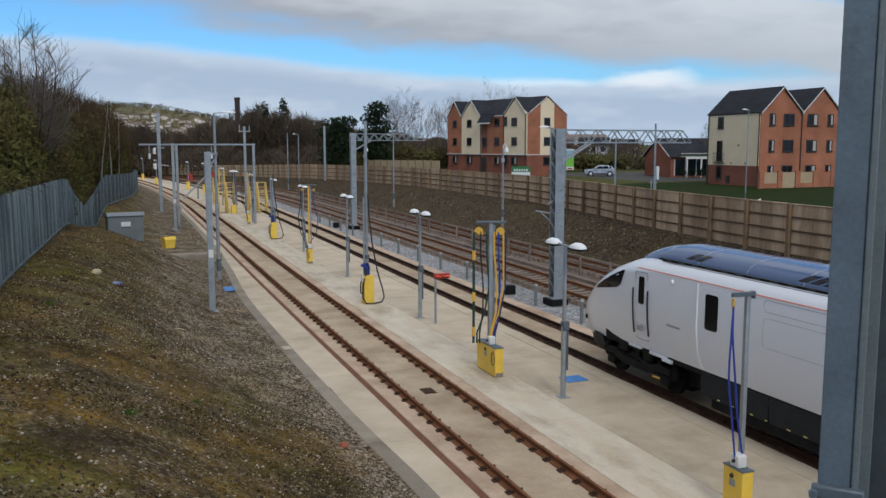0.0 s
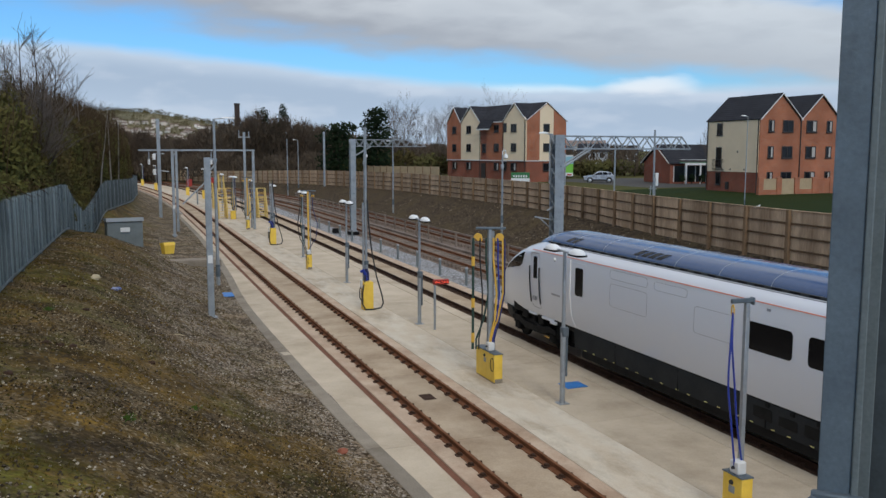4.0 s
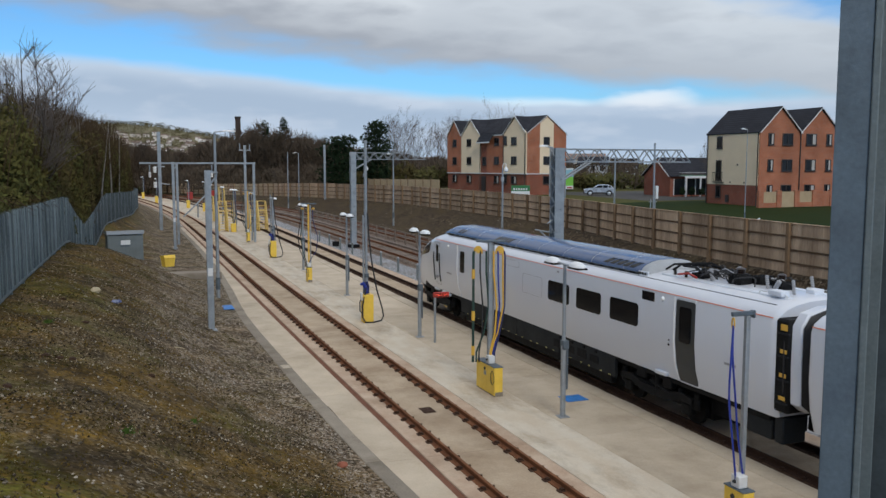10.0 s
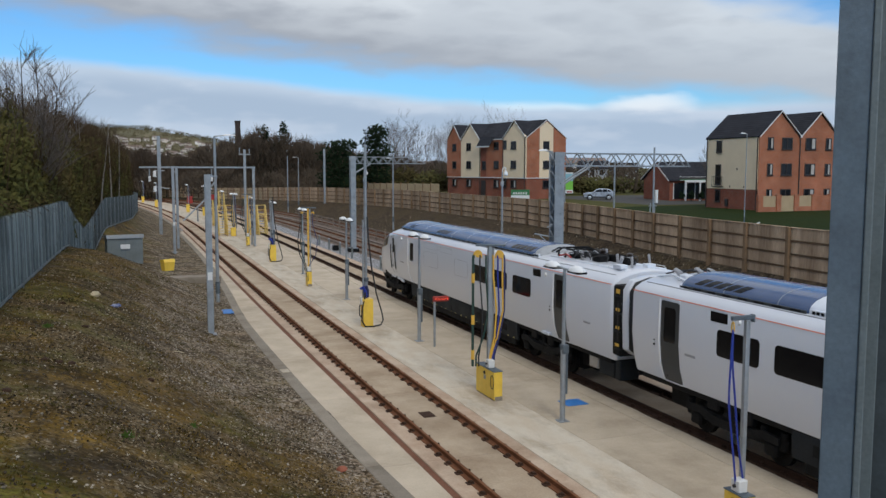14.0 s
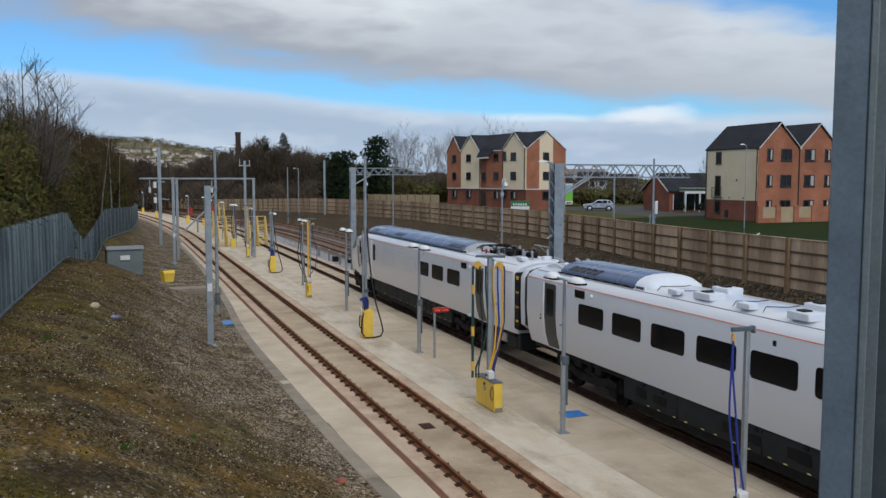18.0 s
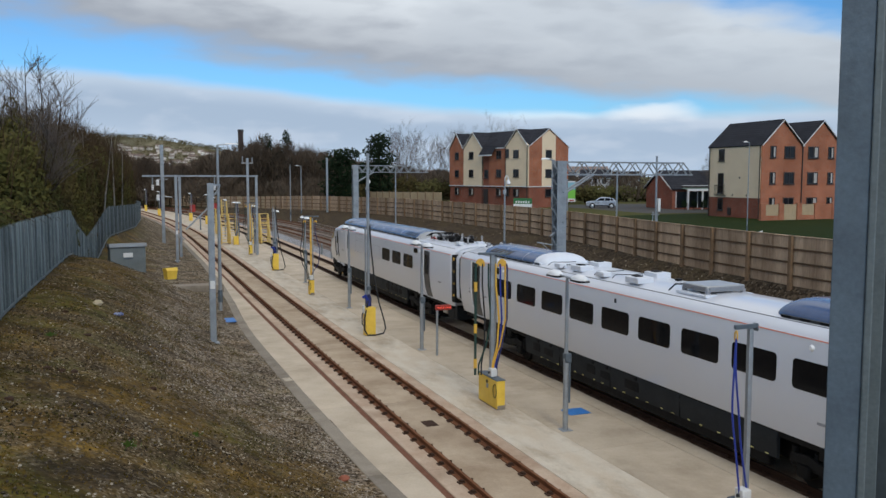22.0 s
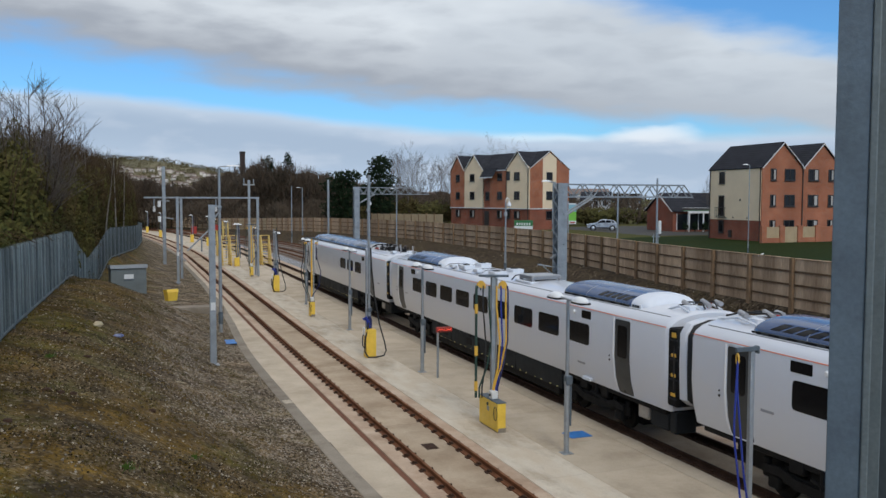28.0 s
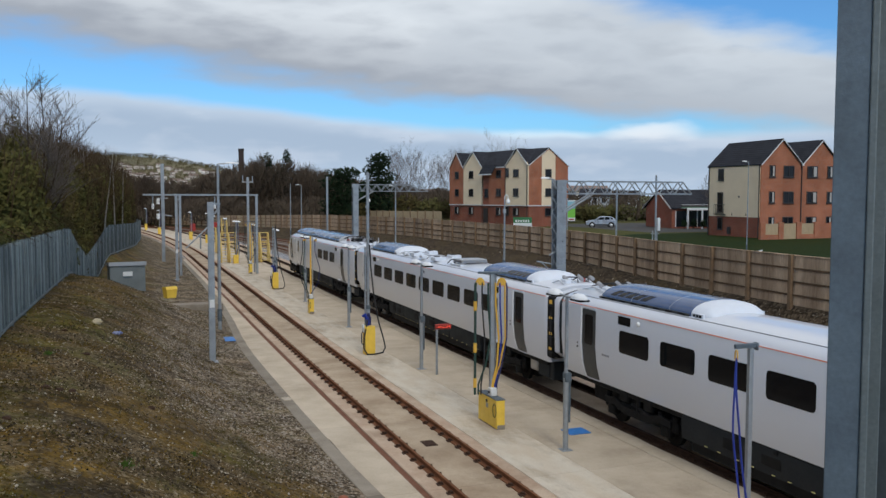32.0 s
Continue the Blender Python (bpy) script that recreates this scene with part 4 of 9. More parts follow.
def bogie(parent, y):
    """Frame, axle boxes and four wheels under a car."""
    b = part("bogie", Geo().box(-1.05, y - 1.75, 0.42, -0.9, y + 1.75, 0.72, 0.05).box(0.9, y - 1.75, 0.42, 1.05, y + 1.75, 0.72, 0.05)
             .box(-1.0, y - 0.42, 0.36, 1.0, y + 0.42, 1.0, 0.06), "bogie", parent, "dust-brown bogie frame")
    for s in (-1, 1):
        part("side_frame", Geo().loft([[(s * 1.10, y + u, zb), (s * 1.16, y + u, zb), (s * 1.16, y + u, zt), (s * 1.10, y + u, zt)] for u, zb, zt in ((-1.6, 0.58, 0.74), (-1.1, 0.60, 0.80), (-0.6, 0.44, 0.66), (0.6, 0.44, 0.66), (1.1, 0.60, 0.80), (1.6, 0.58, 0.74))]), "underframe", b, "black bogie side frame")
        for d in (-1.3, 1.3):
            w = Geo().cone((s * 0.68, y + d, 0.42), (s * 0.80, y + d, 0.42), 0.42, 0.41, 24).cone((s * 0.80, y + d, 0.42), (s * 0.84, y + d, 0.42), 0.2, 0.16, 14)
            part("wheel", w, "bogie", b)
            if s > 0:
                part("traction_motor", Geo().box(-0.62, y + d - 0.5, 0.16, 0.62, y + d + 0.5, 0.95, 0.08), "underframe", b, "black traction motor and gearbox")
            a = Geo().box(min(s * 0.86, s * 1.12), y + d - 0.2, 0.25, max(s * 0.86, s * 1.12), y + d + 0.2, 0.58, 0.05)
            a.cone((s * 0.98, y + d - 0.32, 0.5), (s * 0.98, y + d - 0.32, 0.86), 0.09, 0.09, 10)
            a.cone((s * 0.98, y + d + 0.32, 0.5), (s * 0.98, y + d + 0.32, 0.86), 0.09, 0.09, 10)
            part("axle_box", a, "bogie", b)
        part("damper", Geo().rod((s * 1.12, y - 0.9, 0.62), (s * 1.12, y + 0.2, 0.8), 0.045).rod((s * 1.1, y - 0.1, 0.55), (s * 1.1, y - 0.1, 1.05), 0.07)
             .box(min(s * 0.95, s * 1.15), y - 0.75, 0.75, max(s * 0.95, s * 1.15), y - 0.35, 1.1, 0.04).box(min(s * 0.95, s * 1.15), y + 0.4, 0.78, max(s * 0.95, s * 1.15), y + 0.85, 1.1, 0.04), "underframe", b)


# half outline of the roof fairing above its dark side band, from the edge to the middle (x, z)
POD = ((0.94, 3.69), (0.88, 3.775), (0.77, 3.855), (0.60, 3.925), (0.34, 3.975), (0.0, 3.99))


def pod_at(u):
    """A point of the fairing's half outline, u from 0 at the edge to 1 at the middle."""
    k = [i / 5 for i in range(6)]
    return float(np.interp(u, k, [p[0] for p in POD])), float(np.interp(u, k, [p[1] for p in POD]))


def roof_pod(parent, y0, y1, white_tail=0, groups=(), hood_m="train_roof", hl=0.62):
    """Low glossy fairing over the roof equipment with slanted panes. white_tail: -1 or 1, the side of the hood."""
    zb = ROOF_Z - 0.17

    def ring(y, k=1.0, kz=1.0):
        half = [(0.955, zb)] + list(POD)
        pts = half + [(-x, z) for x, z in half[-2::-1]]
        return [(x * k, y, zb + (z - zb) * kz) for x, z in pts]
    n = max(4, round((y1 - y0) / 0.9))
    pod = part("roof_fairing", Geo().loft([ring(y0)] + [ring(y0 + (y1 - y0) * i / n) for i in range(1, n)] + [ring(y1 - 0.40), ring(y1 - 0.22, 0.97, 0.93), ring(y1 - 0.08, 0.91, 0.75), ring(y1, 0.82, 0.45)]), "fairing", parent, "glossy dark blue roof fairing")
    for i in range(1, n, 2):
        y = y0 + (y1 - y0) * i / n
        part("rib", Geo().loft([[(a * 1.004, y + d, zb + (c - zb) * 1.010) for a, _, c in ring(y)] for d in (-0.009, 0.009)]), "fairing_grey", pod)
    for a, b in groups:
        m = max(1, round((b - a) / 0.36))
        for i in range(m):
            ya = a + (b - a) * (i + 0.10) / m
            yb = a + (b - a) * (i + 0.84) / m
            for s in (-1, 1):
                vs = []
                for j, u in enumerate((0.07, 0.16, 0.26, 0.36, 0.44)):
                    px, pz = pod_at(u)
                    vs += [(s * (px + 0.006), ya - 0.07 * j, pz + 0.008), (s * (px + 0.006), yb - 0.07 * j, pz + 0.008)]
                part("louvre", Geo().add(vs, [(2 * k, 2 * k + 1, 2 * k + 3, 2 * k + 2) for k in range(4)]), "glass_dark", pod, "black slanted pane")
    for s in (-1, 1):
        part("edge_rail", Geo().box(s * 0.962 - 0.02, y0 + 0.05, ROOF_Z - 0.17, s * 0.962 + 0.02, y1 - 0.3, ROOF_Z - 0.075, 0.01), "train_door", pod, "dark slotted edge of the fairing")
        k = int((y1 - y0) / 0.55)
        for i in range(k):
            y = y0 + 0.2 + i * 0.55
            part("slot", Geo().box(s * 0.983 - 0.004, y, ROOF_Z - 0.135, s * 0.983 + 0.004, y + 0.30, ROOF_Z - 0.085), "underframe", pod)
    if white_tail:
        yb = y1 if white_tail > 0 else y0
        rings = [ring(yb + white_tail * d * hl, k, kz) for d, k, kz in ((0.01, 0.99, 0.98), (0.3, 0.985, 0.97), (0.65, 0.97, 0.93), (0.9, 0.93, 0.80), (1.08, 0.86, 0.52), (1.15, 0.82, 0.30))]
        hood = part("hood", Geo().loft(rings), hood_m, parent, "rounded hood at the end of the roof fairing")
        for s in (-1, 1):
            part("hood_vent", Geo().box(s * 0.935 - 0.02, yb + white_tail * 0.45 * hl - 0.22, ROOF_Z - 0.15, s * 0.935 + 0.035, yb + white_tail * 0.45 * hl + 0.22, ROOF_Z - 0.03, 0.01), "train_roof", hood, "white vent box")
            for d in (-0.12, 0.0, 0.12):
                part("vent_slot", Geo().box(s * 0.972 - 0.004, yb + white_tail * 0.45 * hl + d - 0.04, ROOF_Z - 0.12, s * 0.972 + 0.004, yb + white_tail * 0.45 * hl + d + 0.04, ROOF_Z - 0.06), "underframe", hood)
    return pod


def skirt(parent, y0, y1, vents=()):
    for s in (-1, 1):
        p = part("skirt", Geo().loft([[(s * 1.155, y, 1.06), (s * 1.18, y, 0.94), (s * 1.15, y, 0.47), (s * 1.07, y, 0.45), (s * 1.07, y, 1.06)] for y in (y0, y1)]), "train_dark", parent, "dark grey equipment skirt")
        # black strip drawn in as the shadow line under the body edge
        part("gap_strip", Geo().box(s * 1.10 - 0.03, y0 - 1.2, 1.04, s * 1.10 + 0.03, y1 + 1.2, 1.11), "underframe", p, "black strip for the shadow line below the body")
        # equipment reduced to a black block, added for the dark under the train
        part("lower_gear", Geo().box(s * 0.98 - 0.1, y0 + 0.3, 0.20, s * 0.98 + 0.1, y1 - 0.3, 0.6, 0.03), "underframe", p, "black equipment block that supplies the dark below the skirt")
        k = int((y1 - y0) / 1.15)
        for i in range(k):
            y = y0 + 0.25 + i * 1.15
            for d in (0.0, 0.48):
                part("tab", Geo().box(s * 1.160 - 0.008, y + d, 0.495, s * 1.160 + 0.008, y + d + 0.10, 0.511), "tab", p, "small pale edge mark")
        for j, (a, b) in enumerate(vents):
            part("vent", Geo().box(s * 1.172 - 0.012, a, 0.66, s * 1.172 + 0.012, b, 0.94 - 0.04 * (j % 2), 0.01), "underframe", p, "black vent grille")
            part("vent_hood", Geo().box(s * 1.165 - 0.03, a + 0.1, 0.97, s * 1.165 + 0.022, a + 0.22, 1.07, 0.01), "underframe", p, "black hanger under the body edge")
        for y in (y0 + (y1 - y0) * 0.28, y0 + (y1 - y0) * 0.55, y0 + (y1 - y0) * 0.8):
            part("seam", Geo().box(s * 1.163 - 0.014, y, 0.48, s * 1.163 + 0.014, y + 0.02, 1.05), "underframe", p)


def white_edge(parent, y, side):
    """White weather strip that follows the body's side along a door's forward edge."""
    zs = [FLOOR_Z + 0.03 + (3.27 - FLOOR_Z - 0.03) * k / 12 for k in range(13)]
    pts = [(side * (body_profile_x(z) + 0.004), y - 0.10 * max(0, 1 - (z - FLOOR_Z) / 0.45) ** 2, z) for z in zs]
    part("door_strip", Geo().tube(pts, 0.026, 6), "lamp_white", parent, "white strip along the door edge")


def door(parent, y0, y1, side):
    d = part("door", on_side(y0, y1, FLOOR_Z + 0.03, 3.24, 0.008, 0.06, side), "train_door", parent, "dark grey plug door")
    part("door_window", on_side(y0 + 0.14, y1 - 0.14, 2.18, 3.08, 0.014, 0.08, side), "glass_dark", d)
    part("door_edge", outline(y0 - 0.03, y1 + 0.03, FLOOR_Z + 0.01, 3.30, 0.045, 0.07, side), "train_roof", parent, "white door surround")
    white_edge(parent, y1 + 0.07, side)
    x = side * (body_profile_x(2.35) + 0.01)
    yy = y1 + 0.26
    for zz, r in ((2.02, 0.035), (2.14, 0.025)):
        part("door_button", Geo().cone((x, yy, zz), (x + side * 0.015, yy, zz), r, r * 0.85, 10), "underframe", parent)


def line_along(parent, y0, y1, z, name, m, h=0.022, label=""):
    for s in (-1, 1):
        x = body_profile_x(min(z, 3.2)) if z < 3.25 else 1.35 * math.cos(math.asin(min(1, (z - 3.2475) / 0.4725) ** (1 / 0.9))) - 0.004
        part(name, Geo().box(s * x - 0.008, y0, z - h, s * x + 0.008, y1, z + h), m, parent, label)


def car_body(parent, y0, y1, nose=False):
    ring = side_ring(HALF_W, FLOOR_Z, ROOF_Z)

    def at_y(y, kw=1.0, zt=ROOF_Z, zb=FLOOR_Z):
        return [(x * kw, y, zb + (z - FLOOR_Z) * (zt - zb) / (ROOF_Z - FLOOR_Z)) for x, z in ring]
    if not nose:
        rings = [at_y(y0, 0.955, ROOF_Z - 0.06, FLOOR_Z + 0.03), at_y(y0 + 0.06, 0.985, ROOF_Z - 0.02), at_y(y0 + 0.16)]
        rings += [at_y(y0 + (y1 - y0) * i / 6) for i in range(1, 6)]
        rings += [at_y(y1 - 0.16), at_y(y1 - 0.06, 0.985, ROOF_Z - 0.02), at_y(y1, 0.955, ROOF_Z - 0.06, FLOOR_Z + 0.03)]
    else:
        rings = [at_y(y0, 0.955, ROOF_Z - 0.06, FLOOR_Z + 0.03), at_y(y0 + 0.06, 0.985, ROOF_Z - 0.02), at_y(y0 + 0.16)] + [at_y(y0 + k) for k in (5, 10, 15, 19.0)]
        for y, kw, zt, zb in NOSE:
            rings.append(at_y(y, kw, zt, zb))
    return part("body", Geo().loft(rings), "train_white", parent, "white painted carriage body")


# stations of the nose: place, share of the width, top, lower edge
NOSE = ((20.1, 1.0, 3.70, 1.10), (21.0, 0.99, 3.63, 1.09), (21.7, 0.965, 3.50, 1.06), (22.4, 0.925, 3.27, 1.00), (23.0, 0.875, 2.98, 0.95), (23.53, 0.81, 2.64, 0.90),
        (23.97, 0.73, 2.30, 0.87), (24.32, 0.645, 2.0, 0.85), (24.58, 0.55, 1.76, 0.86), (24.76, 0.44, 1.56, 0.90), (24.87, 0.30, 1.38, 0.97), (24.9, 0.13, 1.2, 1.05))


def nose_at(y):
    return [float(np.interp(y, [r[0] for r in NOSE], [r[k] for r in NOSE])) for k in (1, 2, 3)]


def nose_point(y, z, side, out=0.012):
    """A point on the nose's side at a place and height, set a little proud."""
    kw, zt, zb = nose_at(y)
    zr = FLOOR_Z + (z - zb) * (ROOF_Z - FLOOR_Z) / (zt - zb)
    half = side_ring(HALF_W, FLOOR_Z, ROOF_Z)[:9]
    x = float(np.interp(zr, [q[1] for q in half], [q[0] for q in half]))
    return (side * (x * kw + out), y, z)


def gangway_face(parent, y, way):
    """Black recessed end with yellow step marks, the white gangway shroud and the dark bellows beyond it."""
    ya, yb = sorted((y - way * 0.05, y + way * 0.38))
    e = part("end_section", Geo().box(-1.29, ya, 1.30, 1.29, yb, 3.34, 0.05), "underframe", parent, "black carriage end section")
    for k, z in enumerate((1.58, 2.08, 2.60, 3.10)):
        part("step_mark", Geo().box(-1.302, y + min(way * 0.12, way * 0.31), z, -1.28, y + max(way * 0.12, way * 0.31), z + (0.13 if k == 3 else 0.085), 0.004), "yellow_hose", e, "yellow end step")
        part("step_ledge", Geo().box(-1.305, y + min(way * 0.01, way * 0.37), z - 0.09, -1.26, y + max(way * 0.01, way * 0.37), z - 0.05, 0.004), "train_dark", e)

    def rings(stops, outline):
        return [[(x * k, y + way * d, 2.35 + (z - 2.35) * k) for x, z in outline] for d, k in stops]
    arch = [(-1.0, 1.38), (1.0, 1.38), (1.22, 1.55), (1.25, 2.4), (1.24, 3.24), (1.06, 3.50), (0.6, 3.62), (-0.6, 3.62), (-1.06, 3.50), (-1.24, 3.24), (-1.25, 2.4), (-1.22, 1.55)]
    part("gangway_shroud", Geo().loft(rings(((0.38, 0.98), (0.40, 1.0), (0.62, 1.0), (0.66, 0.975)), arch)), "train_white", parent, "white moulded gangway shroud")
    part("bellows", Geo().loft(rings([(0.65 + 0.032 * i, 0.975 if i % 2 else 0.945) for i in range(10)], arch)), "black", parent, "dark ribbed gangway bellows")
    part("jumper_cable", Geo().tube([(-1.24, y + way * 0.20, 3.2), (-1.30, y + way * 0.24, 2.6), (-1.30, y + way * 0.25, 1.9), (-1.22, y + way * 0.2, 1.4)], 0.022, 6), "black", parent)
    part("coupling", Geo().box(-0.35, min(y, y + way * 0.95), 0.75, 0.35, max(y, y + way * 0.95), 1.1, 0.05), "underframe", parent, "black inter-car coupling")


def windows(parent, spans):
    for a, b in spans:
        for s in (-1, 1):
            part("window", on_side(a, b, 2.22, 2.86, 0.006, 0.10, s), "glass_dark", parent, "dark tinted window")


def small_side_things(parent, sq, dot, signs):
    for s in (-1, 1):
        for a, b in sq:
            part("display", on_side(a, b, 3.02, 3.26, 0.008, 0.02, s), "glass_dark", parent, "dark square destination display")
        for y in dot:
            part("camera_dome", Geo().cone((s * 1.335, y, 3.15), (s * 1.385, y, 3.15), 0.075, 0.045, 12), "lamp_white", parent, "white camera dome")
        for y, z, w in signs:
            x = s * (body_profile_x(z) + 0.004)
            part("number_bar", Geo().box(x - 0.004, y, z - 0.03, x + 0.004, y + w, z + 0.03), "seam", parent, "small grey lettering bar")


def underside(parent, y0, y1):
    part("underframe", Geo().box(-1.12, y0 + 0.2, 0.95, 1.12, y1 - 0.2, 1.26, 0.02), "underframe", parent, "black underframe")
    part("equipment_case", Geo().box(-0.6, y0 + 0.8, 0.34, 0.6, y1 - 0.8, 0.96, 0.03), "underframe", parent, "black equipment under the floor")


def end_gear(parent, y, way):
    g = Geo().box(-1.08, min(y + way * 1.15, y + way * 1.65), 0.60, -0.75, max(y + way * 1.15, y + way * 1.65), 1.0, 0.03)
    part("equipment_box", g, "beige", parent, "beige equipment box below the body")
    part("equipment_frame", Geo().box(-1.04, min(y + way * 0.3, y + way * 1.12), 0.5, -0.7, max(y + way * 0.3, y + way * 1.12), 1.12, 0.03), "train_dark", parent)
    part("equipment_box", Geo().box(-1.06, min(y - way * 0.05, y + way * 0.22), 0.5, -0.4, max(y - way * 0.05, y + way * 0.22), 1.1, 0.03), "train_dark", parent)
    part("lifting_lug", Geo().box(-1.3, min(y + way * 3.9, y + way * 4.4), 1.12, -1.1, max(y + way * 3.9, y + way * 4.4), 1.22, 0.02), "train_roof", parent, "white lower body bracket")


def ribbed(p0, p1, r0, r1, n):
    """A solid of ribs along a line."""
    p0, p1, pts, rs = Vector(p0), Vector(p1), [], []
    for k in range(n):
        pts += [p0.lerp(p1, (k + 0.05) / n), p0.lerp(p1, (k + 0.75) / n)]
        rs += [r0, r1]
    return Geo().tube(pts, rs, 10)


def roof_hv(parent, y0, y1):
    """Pantograph well gear on the roof, from the rear end to the fairing: insulators, stacks, cases and loose cables."""
    base = part("roof_well", Geo().box(-0.72, y0, ROOF_Z - 0.14, 0.72, y1, ROOF_Z - 0.035, 0.02), "train_roof", parent, "white equipment well on the roof")
    l = y1 - y0
    z = ROOF_Z - 0.03
    for x, u, h, r, lean, m in ((-0.30, 0.06, 0.34, 0.055, 0.05, "grey_ins"), (0.45, 0.10, 0.36, 0.055, 0.1, "grey_ins"), (-0.45, 0.17, 0.30, 0.07, -0.25, "grey_ins"), (-0.2, 0.26, 0.33, 0.06, 0.06, "grey_ins"),
                                (0.25, 0.27, 0.34, 0.13, 0.0, "ceramic"), (-0.05, 0.50, 0.38, 0.15, 0.0, "ceramic"), (-0.45, 0.62, 0.30, 0.075, 0.08, "grey_ins"), (0.55, 0.66, 0.30, 0.07, 0.0, "grey_ins"), (-0.62, 0.80, 0.16, 0.06, 0.0, "ceramic"), (-0.55, 0.92, 0.18, 0.06, 0.0, "ceramic")):
        y = y0 + l * u
        part("insulator", ribbed((x, y, z), (x + 0.1 * lean, y + lean, z + 1.05 * h), 0.85 * r, r * 0.5, 8), m, base, "ribbed high-voltage insulator")
    for x0, x1, u, d, h in ((-0.42, -0.05, 0.46, 0.46, 0.24), (0.0, 0.42, 0.40, 0.4, 0.22), (-0.1, 0.2, 0.22, 0.4, 0.2), (-0.5, -0.15, 0.74, 0.5, 0.12), (0.1, 0.5, 0.80, 0.7, 0.14)):
        y = y0 + l * u
        c = part("roof_case", Geo().box(x0, y - d / 2, z, x1, y + d / 2, z + h, 0.03), "underframe", base, "black finned roof case")
        for i in range(4):
            part("fin", Geo().box(x0 - 0.012, y - d / 2 + d * (i + 0.3) / 4, z + 0.03, x1 + 0.012, y - d / 2 + d * (i + 0.55) / 4, z + h + 0.012), "bogie", c)
    for x0, x1, ya, yb in ((-0.8, -0.55, 0.03, 0.12), (0.1, 0.4, 0.02, 0.08)):
        part("roof_box", Geo().box(x0, y0 + l * ya, z, x1, y0 + l * yb, z + 0.13, 0.02), "train_roof", base, "white roof equipment box")
    part("pantograph", Geo().tube([(-0.5, y1 - 1.5, z + 0.16), (-0.3, y1 - 0.9, z + 0.24), (-0.15, y1 - 0.2, z + 0.2)], 0.035, 6), "underframe", base, "black folded pantograph arm")
    part("pantograph", Geo().tube([(0.5, y1 - 1.5, z + 0.16), (0.3, y1 - 0.9, z + 0.25), (0.15, y1 - 0.2, z + 0.2)], 0.035, 6), "underframe", base)
    part("contact_strip", Geo().tube([(-0.75, y1 - 0.55, z + 0.16), (-0.5, y1 - 0.55, z + 0.28), (0.5, y1 - 0.55, z + 0.28), (0.75, y1 - 0.55, z + 0.16)], 0.03, 6), "underframe", base, "black pantograph head")
    part("contact_strip", Geo().tube([(-0.75, y1 - 0.25, z + 0.14), (-0.5, y1 - 0.25, z + 0.26), (0.5, y1 - 0.25, z + 0.26), (0.75, y1 - 0.25, z + 0.14)], 0.03, 6), "underframe", base)
    rnd = random.Random(5)
    for k in range(26):
        x, u = rnd.uniform(-0.65, 0.5), rnd.uniform(0.12, 0.72)
        y, s = y0 + l * u, rnd.uniform(0.5, 1.3)
        pts = [(x, y, z + 0.1), (x + rnd.uniform(-0.2, 0.2), y + 0.3 * s, z + rnd.uniform(0.16, 0.30)), (x + rnd.uniform(-0.25, 0.25), y + 0.65 * s, z + rnd.uniform(0.14, 0.26)), (x + rnd.uniform(-0.1, 0.3), y + s, z + 0.08)]
        part("cable", Geo().tube(spline(pts, 3), 0.017, 6), ("black", "black", "black", "grey_ins", "black")[k % 5], base, "loose roof cable")
    part("pipe", Geo().tube([(-0.72, y1 - 1.5, z + 0.06), (-0.66, y1 - 1.1, z + 0.12), (-0.7, y1 - 0.7, z + 0.05)], 0.03, 6), "red", base, "red roof pipe")
    for s in (-1, 1):
        part("edge_bar", Geo().tube([(s * 0.7, y0 + 0.05, z), (s * 0.7, y0 + 0.1, z + 0.05), (s * 0.7, y0 + 0.9, z + 0.05), (s * 0.7, y0 + 0.95, z)], 0.010, 5), "white_box", base, "pale bent bar")


def roof_cables(parent, y0, y1, way):
    """Low white mouldings with grey insulators and loose cables on a carriage end."""
    lo, hi = min(y0, y1), max(y0, y1)
    for x in (-0.62, -0.2, 0.45):
        part("cable_duct", Geo().tube([(x, lo, ROOF_Z - 0.02), (x + 0.05, (lo + hi) / 2, ROOF_Z + 0.07), (x + 0.02, hi, ROOF_Z - 0.05)], [0.03, 0.035, 0.025], 6), "train_roof", parent, "white roof cable moulding")
    for x, u, l, dz in ((-0.35, 0.62, 0.42, 0.05), (0.1, 0.35, 0.5, 0.09), (0.62, 0.5, 0.4, 0.02)):
        y = lo + (hi - lo) * u
        part("insulator", ribbed((x, y - l / 2, ROOF_Z + 0.10), (x + 0.12, y + l / 2, ROOF_Z + 0.10 + dz), 0.07, 0.045, 7), "grey_ins", parent, "grey ribbed roof insulator")
    part("roof_case", Geo().box(-0.5, lo + 0.12, ROOF_Z - 0.04, -0.28, lo + 0.42, ROOF_Z + 0.10, 0.02), "train_roof", parent)
    part("cap", Geo().box(0.28, lo + 0.3, ROOF_Z + 0.0, 0.36, lo + 0.42, ROOF_Z + 0.13, 0.01), "red", parent, "small red cap")
    for x in (-0.1, 0.3):
        part("jumper_cable", Geo().tube([(x, lo, ROOF_Z + 0.03), (x + 0.12, lo + 0.3 * (hi - lo), ROOF_Z + 0.17), (x - 0.06, lo + 0.7 * (hi - lo), ROOF_Z + 0.15), (x, hi, ROOF_Z + 0.05), (x, hi + 0.3, ROOF_Z - 0.03)], 0.024, 6), "black", parent)


